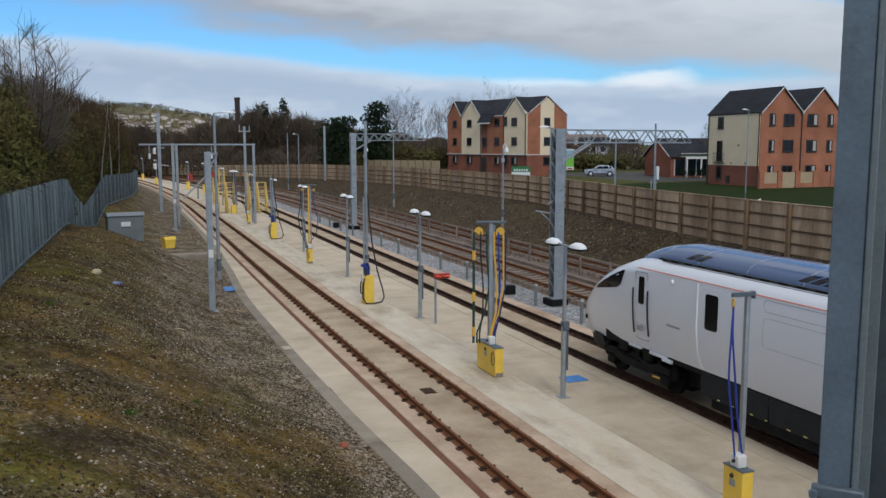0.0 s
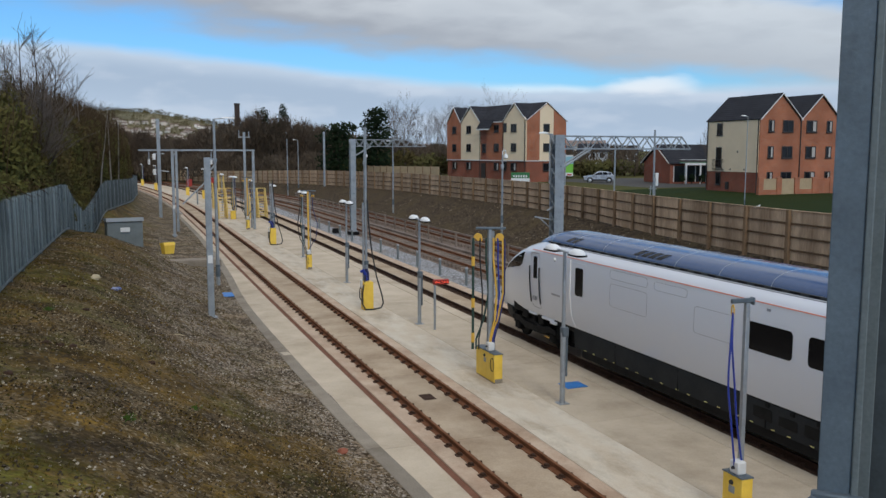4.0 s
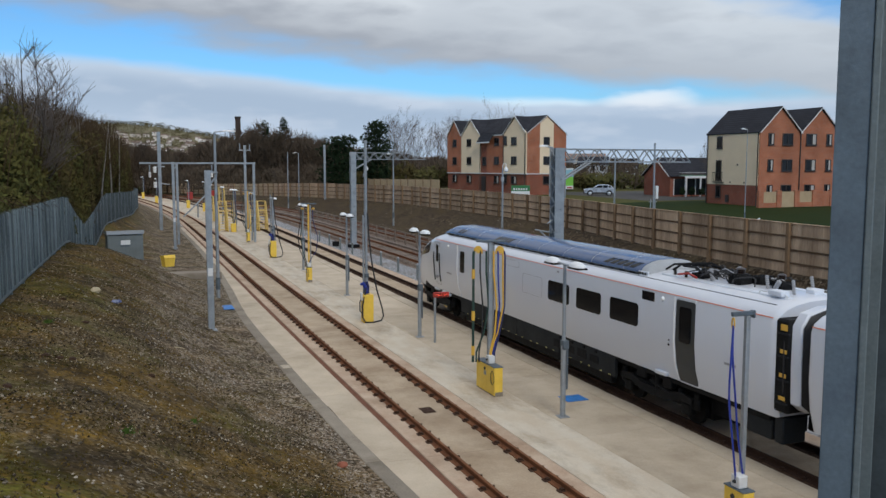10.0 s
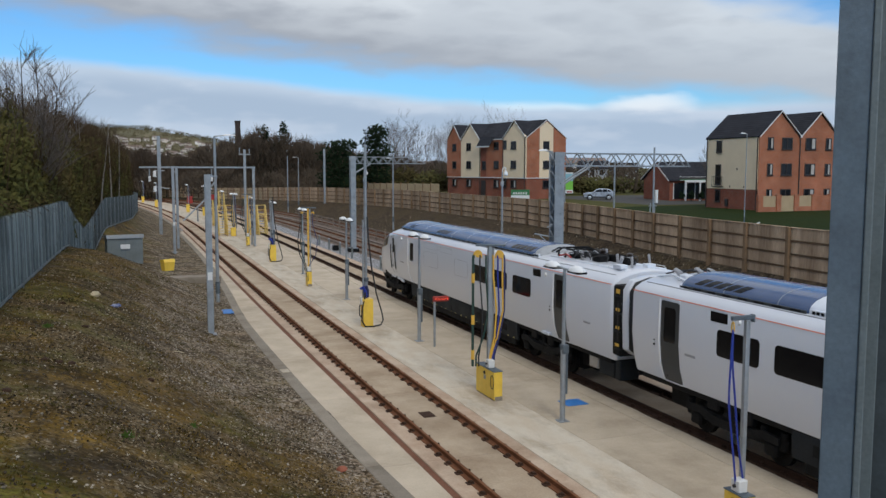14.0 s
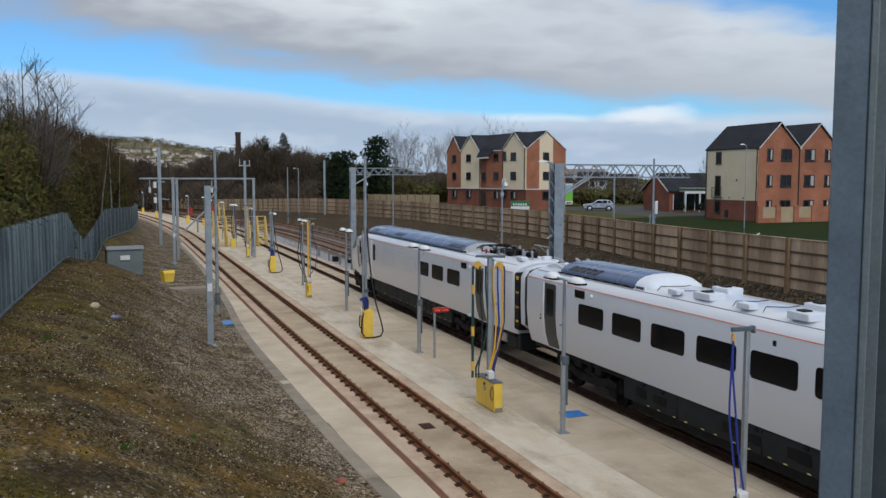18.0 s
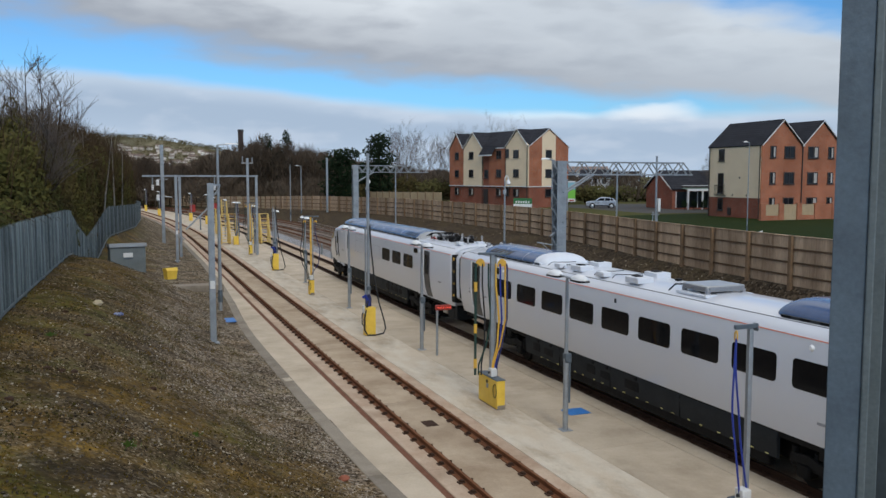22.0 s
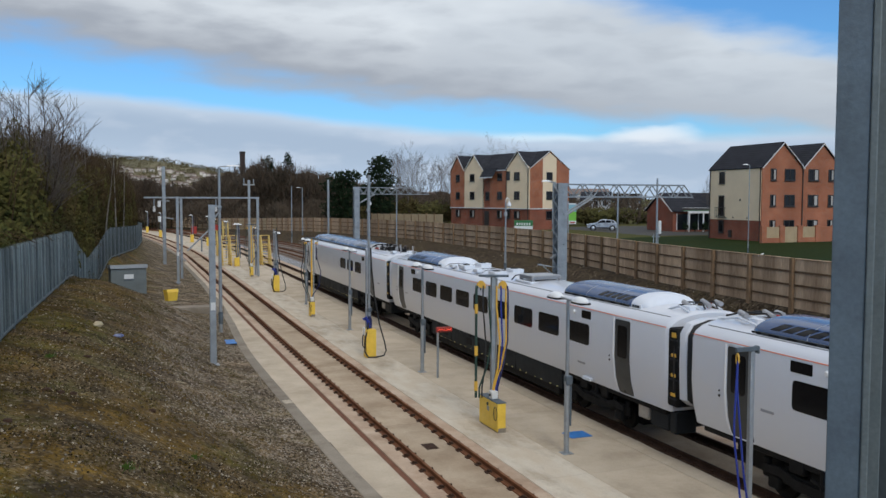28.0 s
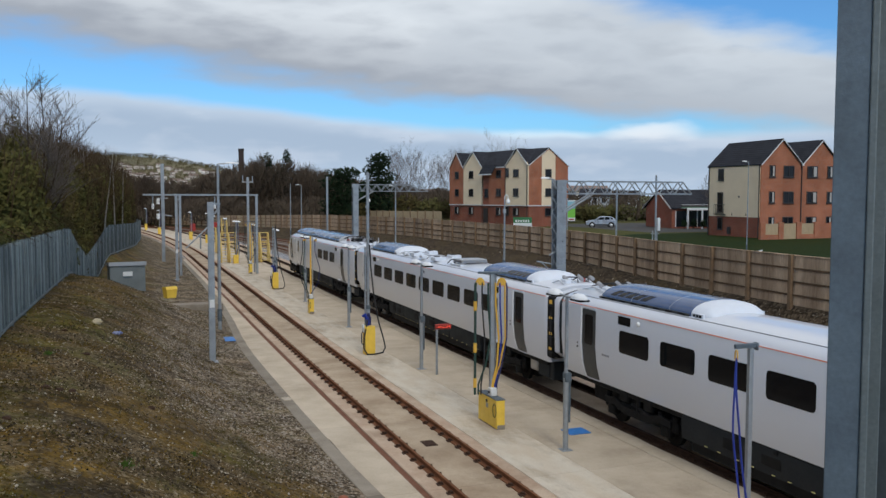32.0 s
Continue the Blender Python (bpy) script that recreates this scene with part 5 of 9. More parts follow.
def roof_boxes(parent, boxes):
    for x0, x1, y, l, h in boxes:
        b = part("roof_box", Geo().box(x0, y, ROOF_Z - 0.08, x1, y + l, ROOF_Z + h, 0.02), "train_roof", parent, "white roof equipment box")
        if x1 - x0 > 0.4:
            part("breather", Geo().box(x0 + 0.1, y + l * 0.35, ROOF_Z + h, x0 + 0.34, y + l * 0.75, ROOF_Z + h + 0.035, 0.015), "underframe", b, "black breather cap")
    for y in sorted({round(q[2]) for q in boxes}):
        part("roof_cable", Geo().tube([(-0.95, y + 1.0, ROOF_Z - 0.06), (-0.7, y + 1.2, ROOF_Z + 0.02), (-0.3, y + 0.9, ROOF_Z + 0.03), (0.1, y + 1.0, ROOF_Z + 0.03)], 0.012, 5), "black", parent)


def roof_unit(parent, y0, y1):
    """Silver slatted unit on short feet."""
    u = part("roof_unit", Geo().box(-0.75, y0, ROOF_Z + 0.02, 0.42, y1, ROOF_Z + 0.18, 0.03), "silver", parent, "silver slatted roof ventilation unit")
    for i in range(5):
        z = ROOF_Z + 0.035 + 0.026 * i
        part("slat", Geo().box(-0.77, y0 + 0.05, z, -0.75, y1 - 0.05, z + 0.015), "seam", u)
        part("slat", Geo().box(-0.7, y0 - 0.02, z, 0.38, y0, z + 0.015), "seam", u)
    for x in (-0.7, 0.4):
        for y in (y0 + 0.06, y1 - 0.06):
            part("foot", Geo().box(x - 0.05, y - 0.05, ROOF_Z - 0.12, x + 0.05, y + 0.05, ROOF_Z + 0.07), "seam", u)
    part("base", Geo().box(-0.9, y0 - 0.12, ROOF_Z - 0.1, 0.6, y1 + 0.05, ROOF_Z - 0.035, 0.01), "train_roof", u)
    part("roof_cable", Geo().tube([(-0.9, y1 + 0.35, ROOF_Z - 0.08), (-0.8, y1 + 0.2, ROOF_Z + 0.1), (-0.7, y1, ROOF_Z + 0.12)], 0.022, 5), "black", u)


def build_train():
    cars = []
    # leading car, its rear end at 0, its nose at 25.66
    c = thing("train_carriage", "white streamlined leading train carriage with a dark skirt", "train carriage", group="train carriages")
    car_body(c, 0.0, 24.9, True)
    underside(c, 0.1, 23.0)
    windows(c, ((8.92, 10.32), (7.05, 8.48), (5.13, 6.56)))
    small_side_things(c, ((4.41, 4.97),), (4.04, 19.35), ((19.0, 2.0, 0.55), (1.2, 2.0, 0.4), (9.6, 3.2, 0.12)))
    for s in (-1, 1):
        door(c, 2.70, 3.46, s)
        d = part("cab_door", outline(20.44, 21.0, 1.34, 3.22, 0.02, 0.05, s), "seam", c, "narrow white cab door")
        part("cab_door_window", on_side(20.58, 20.83, 2.35, 3.1, 0.006, 0.05, s), "glass_dark", d)
        for yy in (20.38, 21.06):
            part("grab_rail", Geo().tube([(s * (body_profile_x(z) + 0.03), yy, z) for z in (1.5, 1.9, 2.4, 2.75)], 0.022, 6), "train_dark", d, "dark grab rail")
        part("cab_step", Geo().box(s * 1.36 - 0.02, 20.6, 1.62, s * 1.36 + 0.02, 20.82, 1.74), "seam", d).data.update()
        d = part("equipment_door", outline(17.38, 18.22, FLOOR_Z + 0.05, 3.22, 0.028, 0.07, s), "train_roof", c, "white equipment door surround")
        part("door_window", on_side(17.55, 18.02, 2.2, 3.07, 0.006, 0.07, s), "glass_dark", d)
        white_edge(c, 18.32, s)
        part("lower_bracket", Geo().box(s * 1.14 - 0.05, 19.7, 1.0, s * 1.14 + 0.05, 20.5, 1.09, 0.02).box(s * 1.14 - 0.04, 20.9, 1.02, s * 1.14 + 0.04, 21.5, 1.09, 0.02).box(s * 1.16 - 0.05, 19.5, 0.94, s * 1.16 + 0.05, 19.9, 1.04, 0.02), "train_roof", c, "white bracket below the cab door")
        part("axle_mark", Geo().box(s * 1.08 - 0.02, 20.1, 0.36, s * 1.08 + 0.02, 20.45, 0.42, 0.01), "yellow_hose", c, "yellow mark below the bogie")
        for a, b, z0, z1 in ((14.2, 16.04, 2.2, 2.86), (14.2, 16.04, 3.0, 3.26), (10.75, 12.2, 2.2, 2.86), (12.5, 13.9, 3.0, 3.22)):
            part("panel_seam", outline(a, b, z0, z1, 0.012, 0.1, s), "seam", c)
    # quarter lights and the windscreen over the nose
    for s in (-1, 1):
        rows = []
        for y, lo, hi in ((21.62, 3.08, 3.17), (21.8, 2.72, 3.12), (22.0, 2.61, 3.05), (22.4, 2.54, 2.89), (22.8, 2.47, 2.71), (23.1, 2.42, 2.56), (23.35, 2.37, 2.42)):
            rows.append([nose_point(y, lo + (hi - lo) * k / 3, s) for k in range(4)])
        part("quarter_light", Geo().loft(rows, closed=False, caps=False), "glass_dark", c, "black quarter light beside the windscreen")
    ring = side_ring(HALF_W, FLOOR_Z, ROOF_Z)
    rows = []
    for y in (22.5, 22.8, 23.1, 23.4, 23.7):
        kw, zt, zb = nose_at(y)
        rows.append([(x * kw, y + 0.012, zb + (z - FLOOR_Z) * (zt - zb) / (ROOF_Z - FLOOR_Z) + 0.012) for x, z in ring[5:-5]])
    part("windscreen", Geo().loft(rows, closed=False, caps=False), "glass_dark", c, "black windscreen")
    part("coupler_hatch", Geo().loft([[(x * k, y, 0.98 + z * k) for x, z in ((-0.5, -0.12), (0.5, -0.12), (0.5, 0.12), (-0.5, 0.12))] for y, k in ((24.5, 1.0), (24.93, 0.5))]), "train_dark", c)
    part("plough", Geo().loft([[(x * k, y, z) for x, z in ((-0.95, 0.5), (0.95, 0.5), (1.12, 0.98), (-1.12, 0.98))] for y, k in ((23.0, 0.98), (23.6, 0.88), (24.2, 0.68), (24.6, 0.42))]), "train_dark", c, "dark grey obstacle deflector")
    for s in (-1, 1):
        part("head_lamp", Geo().cone((s * 0.80, 24.28, 1.3), (s * 0.84, 24.36, 1.31), 0.11, 0.09, 14), "glass_dark", c, "round dark head lamp")
    skirt(c, 6.5, 18.3, ((9.6, 10.2), (8.85, 9.4), (8.1, 8.65), (7.4, 7.9)))
    bogie(c, 21.2)
    bogie(c, 4.6)
    roof_pod(c, 5.65, 20.6, -1, groups=((6.0, 7.7), (14.2, 15.6), (18.75, 19.45)), hood_m="bellows", hl=0.30)
    cap = []
    for y, k, top in ((20.3, 0.96, 3.97), (20.8, 0.93, 3.91), (21.3, 0.86, 3.79), (21.75, 0.74, 3.63), (22.1, 0.55, 3.46), (22.3, 0.3, 3.36)):
        zb = min(ROOF_Z - 0.22, nose_at(y)[1] - 0.28)
        cap.append([(k * 0.92 * math.cos(math.pi * i / 12), y, zb + (top - zb) * math.sin(math.pi * i / 12) ** 0.7) for i in range(13)])
    part("front_fairing", Geo().loft(cap), "fairing", c, "dark blue front of the roof fairing")
    roof_hv(c, 0.3, 5.0)
    line_along(c, 0.08, 20.9, 3.33, "warning_line", "orange", 0.011, "orange line below the roof edge")
    line_along(c, 0.3, 20.0, 3.56, "roof_seam", "seam", 0.012)
    gangway_face(c, 0.0, -1)
    end_gear(c, 0.0, 1)
    cars.append(c)
    # second car, its rear end at 0 (25.05 behind the first one's), its front at 24.1
    c = thing("train_carriage", "white middle train carriage with nine windows and roof boxes", "train carriage", group="train carriages")
    car_body(c, 0.0, 24.1)
    underside(c, 0.1, 24.0)
    windows(c, [(20.50 - 1.897 * i - 1.43, 20.50 - 1.897 * i) for i in range(9)])
    small_side_things(c, ((20.15, 20.75), (3.82, 4.37)), (19.75, 4.82), ((21.3, 2.0, 0.4), (4.2, 1.62, 0.45)))
    for s in (-1, 1):
        door(c, 1.71, 2.47, s)
        door(c, 21.95, 22.71, s)
    skirt(c, 5.9, 18.2, ((17.1, 17.6), (16.2, 16.8), (13.5, 14.0), (12.7, 13.2), (11.2, 11.9)))
    for s in (-1, 1):
        part("marker", on_side(12.14, 12.24, 3.06, 3.18, 0.01, 0.01, s), "underframe", c, "small black marker lamp")
    bogie(c, 20.2)
    bogie(c, 3.9)
    roof_pod(c, 18.1, 22.6, -1, groups=((20.2, 22.0),))
    roof_pod(c, 2.3, 6.4, -1, groups=((2.5, 4.2),))
    roof_boxes(c, ((-0.92, -0.42, 14.9, 0.65, 0.10), (0.05, 0.55, 15.4, 0.65, 0.13), (-1.0, -0.75, 16.1, 0.4, 0.06), (-1.0, -0.72, 13.4, 0.45, 0.07), (-1.0, -0.45, 11.6, 0.65, 0.10), (0.05, 0.55, 12.2, 0.65, 0.13)))
    part("roof_bolt", Geo().box(0.2, 11.4, ROOF_Z - 0.03, 0.34, 11.55, ROOF_Z + 0.05, 0.01), "underframe", c)
    roof_unit(c, 8.9, 9.95)
    roof_cables(c, 22.7, 23.95, 1)
    roof_cables(c, 1.0, 0.1, -1)
    line_along(c, 0.08, 24.02, 3.33, "warning_line", "orange", 0.011, "orange line below the roof edge")
    line_along(c, 0.3, 23.8, 3.56, "roof_seam", "seam", 0.012)
    gangway_face(c, 0.0, -1)
    end_gear(c, 0.0, 1)
    cars.append(c)
    # third car, its front end at 0, running back to -24.1
    c = thing("train_carriage", "white following train carriage behind the coupling gap", "train carriage", group="train carriages")
    car_body(c, -24.1, 0.0)
    underside(c, -24.0, -0.1)
    windows(c, [(-3.43 - 1.95 * i - 1.43, -3.43 - 1.95 * i) for i in range(9)])
    small_side_things(c, ((-3.97, -3.36),), (-4.36,), ((-2.9, 2.0, 0.4),))
    for s in (-1, 1):
        door(c, -2.15, -1.39, s)
        door(c, -22.7, -21.95, s)
    skirt(c, -18.2, -6.1, ((-8.3, -7.7), (-9.6, -9.0), (-12.2, -11.6)))
    bogie(c, -4.0)
    bogie(c, -20.2)
    roof_pod(c, -6.1, -1.6, -1, groups=((-4.1, -2.2),))
    roof_cables(c, -1.5, -0.1, 1)
    line_along(c, -24.0, -0.08, 3.33, "warning_line", "orange", 0.011, "orange line below the roof edge")
    line_along(c, -23.8, -0.3, 3.56, "roof_seam", "seam", 0.012)
    cars.append(c)
    return cars


# rear end of the leading car along the track, metres, at seconds
RUN = ((0, -1.45), (1.5, 0.88), (3.5, 3.98), (6, 7.92), (9, 12.66), (11, 15.84), (13, 19.05), (14.5, 21.48), (16.5, 24.70), (18.5, 27.93),
       (20.5, 31.13), (23.5, 35.95), (25, 38.40), (26.5, 40.83), (28, 43.30), (30, 46.56), (31, 48.20), (32, 49.88))


def motions():
    for car, back, half in zip(CARS, (0.0, -25.05, -26.0), (12.0, 12.0, -12.0)):
        rows = []
        for t, s in RUN:
            y = s + back
            # each car rides with its two bogies on the curve
            y1, y2 = y + half - 8.2, y + half + 8.2
            a, b = T2 + bend(y1), T2 + bend(y2)
            ang = math.degrees(math.atan2(a - b, y2 - y1))
            x = a + (b - a) * (y - y1) / (y2 - y1)
            rows.append((t, pose(x, y, 0, 0, 0, ang)))
        walk(car, rows)

# ---------------- service posts on the apron ----------------
def hydrant_box(t, w, l, h, front=0.0):
    """Yellow steel cabinet with a dark top edge, latch, label and a worn foot."""
    b = part("cabinet_box", Geo().box(-w / 2, -l / 2, 0.03, w / 2, l / 2, h, 0.012), "yellow", t, "yellow steel cabinet")
    part("top_edge", Geo().box(-w / 2 - 0.012, -l / 2 - 0.012, h, w / 2 + 0.012, l / 2 + 0.012, h + 0.025, 0.006), "galv_dark", b, "grey top edge")
    part("latch", Geo().cone((-w / 2, 0.02, h - 0.14), (-w / 2 - 0.03, 0.02, h - 0.14), 0.05, 0.04, 12), "black", b, "black latch")
    part("label_plate", Geo().box(-w / 2 - 0.004, -0.07, h - 0.34, -w / 2 + 0.002, 0.09, h - 0.2), "galv", b, "small grey label plate")
    part("plinth", Geo().box(-w / 2 + 0.02, -l / 2 - 0.004, -0.01, w / 2 + 0.004, l / 2 - 0.02, 0.14, 0.01), "kerb", t, "grey worn foot of the cabinet")
    return b


def socket_box(t, x, y, z):
    s = part("socket_box", Geo().box(x - 0.1, y - 0.12, z, x + 0.1, y + 0.12, z + 0.24, 0.02), "white_box", t, "white plastic control box")
    part("knob", Geo().cone((x - 0.1, y, z + 0.12), (x - 0.14, y, z + 0.12), 0.035, 0.03, 10), "black", s)


def spline(ps, n=5):
    """A smooth row of points through ps."""
    ps = [Vector(p) for p in ps]
    q = [ps[0] * 2 - ps[1]] + ps + [ps[-1] * 2 - ps[-2]]
    out = []
    for a, b, c, d in zip(q, q[1:], q[2:], q[3:]):
        for k in range(n):
            u = k / n
            out.append(0.5 * (2 * b + (c - a) * u + (2 * a - 5 * b + 4 * c - d) * u * u + (3 * b - a - 3 * c + d) * u ** 3))
    return out + [ps[-1]]


def near_hydrant(at):
    t = thing("water_hydrant", "yellow hydrant cabinet with a grey T-post and blue hoses", "hydrant", group="yellow hydrants along the apron", at=at)
    hydrant_box(t, 0.25, 0.53, 0.84).location.x = 0.055
    part("post", Geo().box(0.20, 0.12, 0.0, 0.29, 0.21, 4.02, 0.008), "galv", t, "grey square steel post")
    part("arm", Geo().box(-0.12, 0.12, 4.03, 0.36, 0.19, 4.11, 0.008), "galv_dark", t, "grey T-arm")
    part("end_cap", Geo().box(0.34, 0.10, 3.98, 0.38, 0.22, 4.12, 0.01), "galv_dark", t)
    part("saddle", Geo().tube([(-0.08, 0.16 + 0.035 * math.cos(a), 3.90 + 0.10 * math.sin(a)) for a in np.linspace(0, 6.28, 13)], 0.016, 6), "yellow_hose", t, "yellow hose hook")
    for ps in (((-0.09, 0.14, 3.86), (-0.15, 0.10, 3.3), (-0.20, 0.06, 2.55), (-0.13, 0.02, 1.8), (-0.03, 0.0, 0.98)), ((-0.07, 0.17, 3.86), (-0.10, 0.12, 3.3), (-0.06, 0.06, 2.55), (0.0, 0.02, 1.8), (0.17, 0.0, 0.86))):
        part("hose", Geo().tube(spline(ps), 0.019, 8), "blue_hose", t, "blue water hose")
    socket_box(t, 0.05, 0.0, 0.865)
    return t


def reel_hydrant(at, detailed=True, l=1.33):
    t = thing("water_hydrant", "yellow hydrant cabinet with hoses hung from two reels", "hydrant", group="yellow hydrants along the apron", at=at)
    hydrant_box(t, 0.27, l, 0.86)
    pw = 0.06 if l > 1 else 0.045
    part("post", Geo().box(-pw, -pw, 0.0, pw, pw, 4.5, 0.008), "galv" if l > 1 else "yellow_hose", t, "square steel post")
    part("post", Geo().box(0.09, 0.0, 0.86, 0.15, 0.06, 4.45, 0.008), "galv", t)
    part("head_plate", Geo().box(-0.42, -0.1, 4.5, 0.46, 0.1, 4.56, 0.01, pose(0, 0, 0, 0, 0, -25)), "galv_dark", t, "grey head plate")
    e = Vector((0.906, -0.423, 0))
    for s in (-0.30, 0.34):
        pts = [e * (s + (0.11 if l > 1 else 0.06) * math.cos(a)) + Vector((-0.06, 0, 4.20 + (0.16 if l > 1 else 0.08) * math.sin(a))) for a in np.linspace(-0.3, 3.44, 12)]
        part("hose_saddle", Geo().tube(pts, 0.03, 8), "yellow_hose", t, "yellow hose saddle")
        part("reel", Geo().rod(tuple(e * s + Vector((-0.05, -0.03, 4.26))), tuple(e * s + Vector((0.0, 0.06, 4.26))), 0.10 if l > 1 else 0.05, 16), "yellow_hose", t, "small yellow hose reel")
        part("saddle_pin", Geo().rod(tuple(e * s + Vector((-0.04, -0.02, 4.28))), tuple(e * s + Vector((0.04, 0.12, 4.34))), 0.03), "galv_dark", t)
    hoses = (("green_hose", -0.40, -0.40, 0.042, 0.0), ("black", -0.20, -0.22, 0.024, 0.08), ("green_hose", -0.02, -0.3, 0.028, 0.08), ("yellow_hose", 0.20, 0.10, 0.028, 0.10),
             ("yellow_hose", 0.47, 0.14, 0.028, 0.02), ("blue_hose", 0.33, 0.20, 0.026, 0.05), ("dark_blue", 0.53, 0.24, 0.026, 0.0))
    if l < 1:
        hoses = (("black", -0.36, -0.12, 0.024, -0.16), ("green_hose", -0.26, -0.05, 0.024, -0.10), ("dark_blue", 0.36, 0.14, 0.022, 0.28))
    names = {"green_hose": "dark green hose", "black": "black hose", "yellow_hose": "yellow hose", "blue_hose": "blue hose", "dark_blue": "dark blue hose"}
    for m, s0, s1, r, bow in hoses:
        pts = [e * u + Vector((-0.1, 0, z)) for u, z in ((s0 * 0.96, 4.24), (s0, 4.1), (s0, 3.6), (s0 + bow, 2.6), (0.5 * (s0 + s1) + bow, 1.8), (s1, 1.2), (s1, 0.9))]
        h = part("hose", Geo().tube(pts, r, 8), m, t, names[m])
        if s0 == -0.40:
            for z in (3.55, 2.3, 1.25):
                q = e * s0 + Vector((-0.1, 0, z))
                part("band", Geo().tube([q - Vector((0, 0, 0.14)), q + Vector((0, 0, 0.14))], 0.055, 8), "yellow_hose", h, "yellow band")
    socket_box(t, -0.02, -0.12, 0.89)
    part("loop", Geo().tube([(-0.15 + 0.0 * a, -0.55 + 0.12 * math.cos(a), 0.55 + 0.2 * math.sin(a)) for a in np.linspace(-1.6, 4.4, 12)], 0.01, 5), "black", t)
    return t


def pole_hydrant(at, tall=7.8):
    t = thing("water_hydrant", "yellow hydrant bollard with a black hose looped from a tall pole", "hydrant", group="yellow hydrants along the apron", at=at)
    b = part("cabinet_box", Geo().box(-0.20, -0.24, 0.0, 0.24, 0.22, 1.22, 0.015), "yellow", t, "yellow steel bollard")
    part("gauge", Geo().box(-0.27, -0.12, 0.95, -0.20, 0.12, 1.3, 0.02), "white_box", b, "white valve plate")
    part("nozzle", Geo().tube([(-0.02, 0.0, 1.25), (-0.04, 0.0, 1.5), (-0.16, 0.02, 1.72), (-0.24, 0.05, 1.62)], 0.075, 8), "blue_hose", t, "blue hose nozzle")
    part("nozzle", Geo().tube([(0.06, 0.06, 1.25), (0.07, 0.05, 1.55), (0.0, 0.05, 1.75)], 0.07, 8), "dark_blue", t)
    part("pole", Geo().tube([(0.06, 0.26, 0.0), (0.06, 0.26, 2.0)], 0.085, 10), "galv", t, "grey lower pole")
    part("pole", Geo().tube([(0.06, 0.26, 2.0), (0.06, 0.26, tall)], 0.062, 10), "galv", t, "grey tall pole")
    part("collar", Geo().tube([(0.06, 0.26, 1.92), (0.06, 0.26, 2.08)], 0.12, 10), "galv_dark", t)
    part("pole", Geo().tube([(-0.08, 0.2, 1.2), (-0.08, 0.2, 4.6)], 0.04, 8), "galv", t)
    loop = [(0.12, 0.2, 4.7), (0.15, 0.15, 3.8), (0.26, 0.1, 2.6), (0.45, 0.0, 1.4), (0.66, -0.08, 0.6), (0.72, -0.1, 0.25), (0.6, -0.16, 0.06), (0.2, -0.3, 0.03), (-0.14, -0.32, 0.05), (-0.28, -0.28, 0.3), (-0.26, -0.24, 0.75), (-0.12, -0.2, 1.3), (-0.06, -0.1, 1.5)]
    part("hose", Geo().tube(loop, 0.032, 8), "black", t, "black looped hose")
    part("hose", Geo().tube([(-0.2, -0.05, 1.1), (-0.3, 0.0, 0.9), (-0.3, 0.02, 0.5), (-0.22, 0.02, 0.4)], 0.025, 6), "black", t)
    return t


def small_hydrant(at, h=0.85):
    t = thing("water_hydrant", "small far yellow hydrant bollard with a grey post", "hydrant", group="yellow hydrants along the apron", at=at)
    part("cabinet_box", Geo().box(-0.25, -0.2, 0, 0.25, 0.2, h, 0.015), "yellow", t)
    part("post", Geo().rod((0.1, 0.25, 0), (0.1, 0.25, 4.2), 0.06), "galv", t)
    part("lamp_head", Geo().cone((-0.1, 0.2, 4.2), (-0.1, 0.2, 4.32), 0.26, 0.12, 10), "lamp_white", t, "white lamp head")
    part("hose", Geo().tube([(0.0, 0.1, 4.1), (-0.12, 0.05, 3.0), (-0.14, 0.05, 1.6), (-0.02, 0.05, 0.9)], 0.03, 6), "green_hose", t)
    part("hose", Geo().tube([(0.2, 0.1, 4.1), (0.26, 0.05, 3.0), (0.24, 0.05, 1.6), (0.1, 0.05, 0.9)], 0.03, 6), "dark_blue", t)
    return t


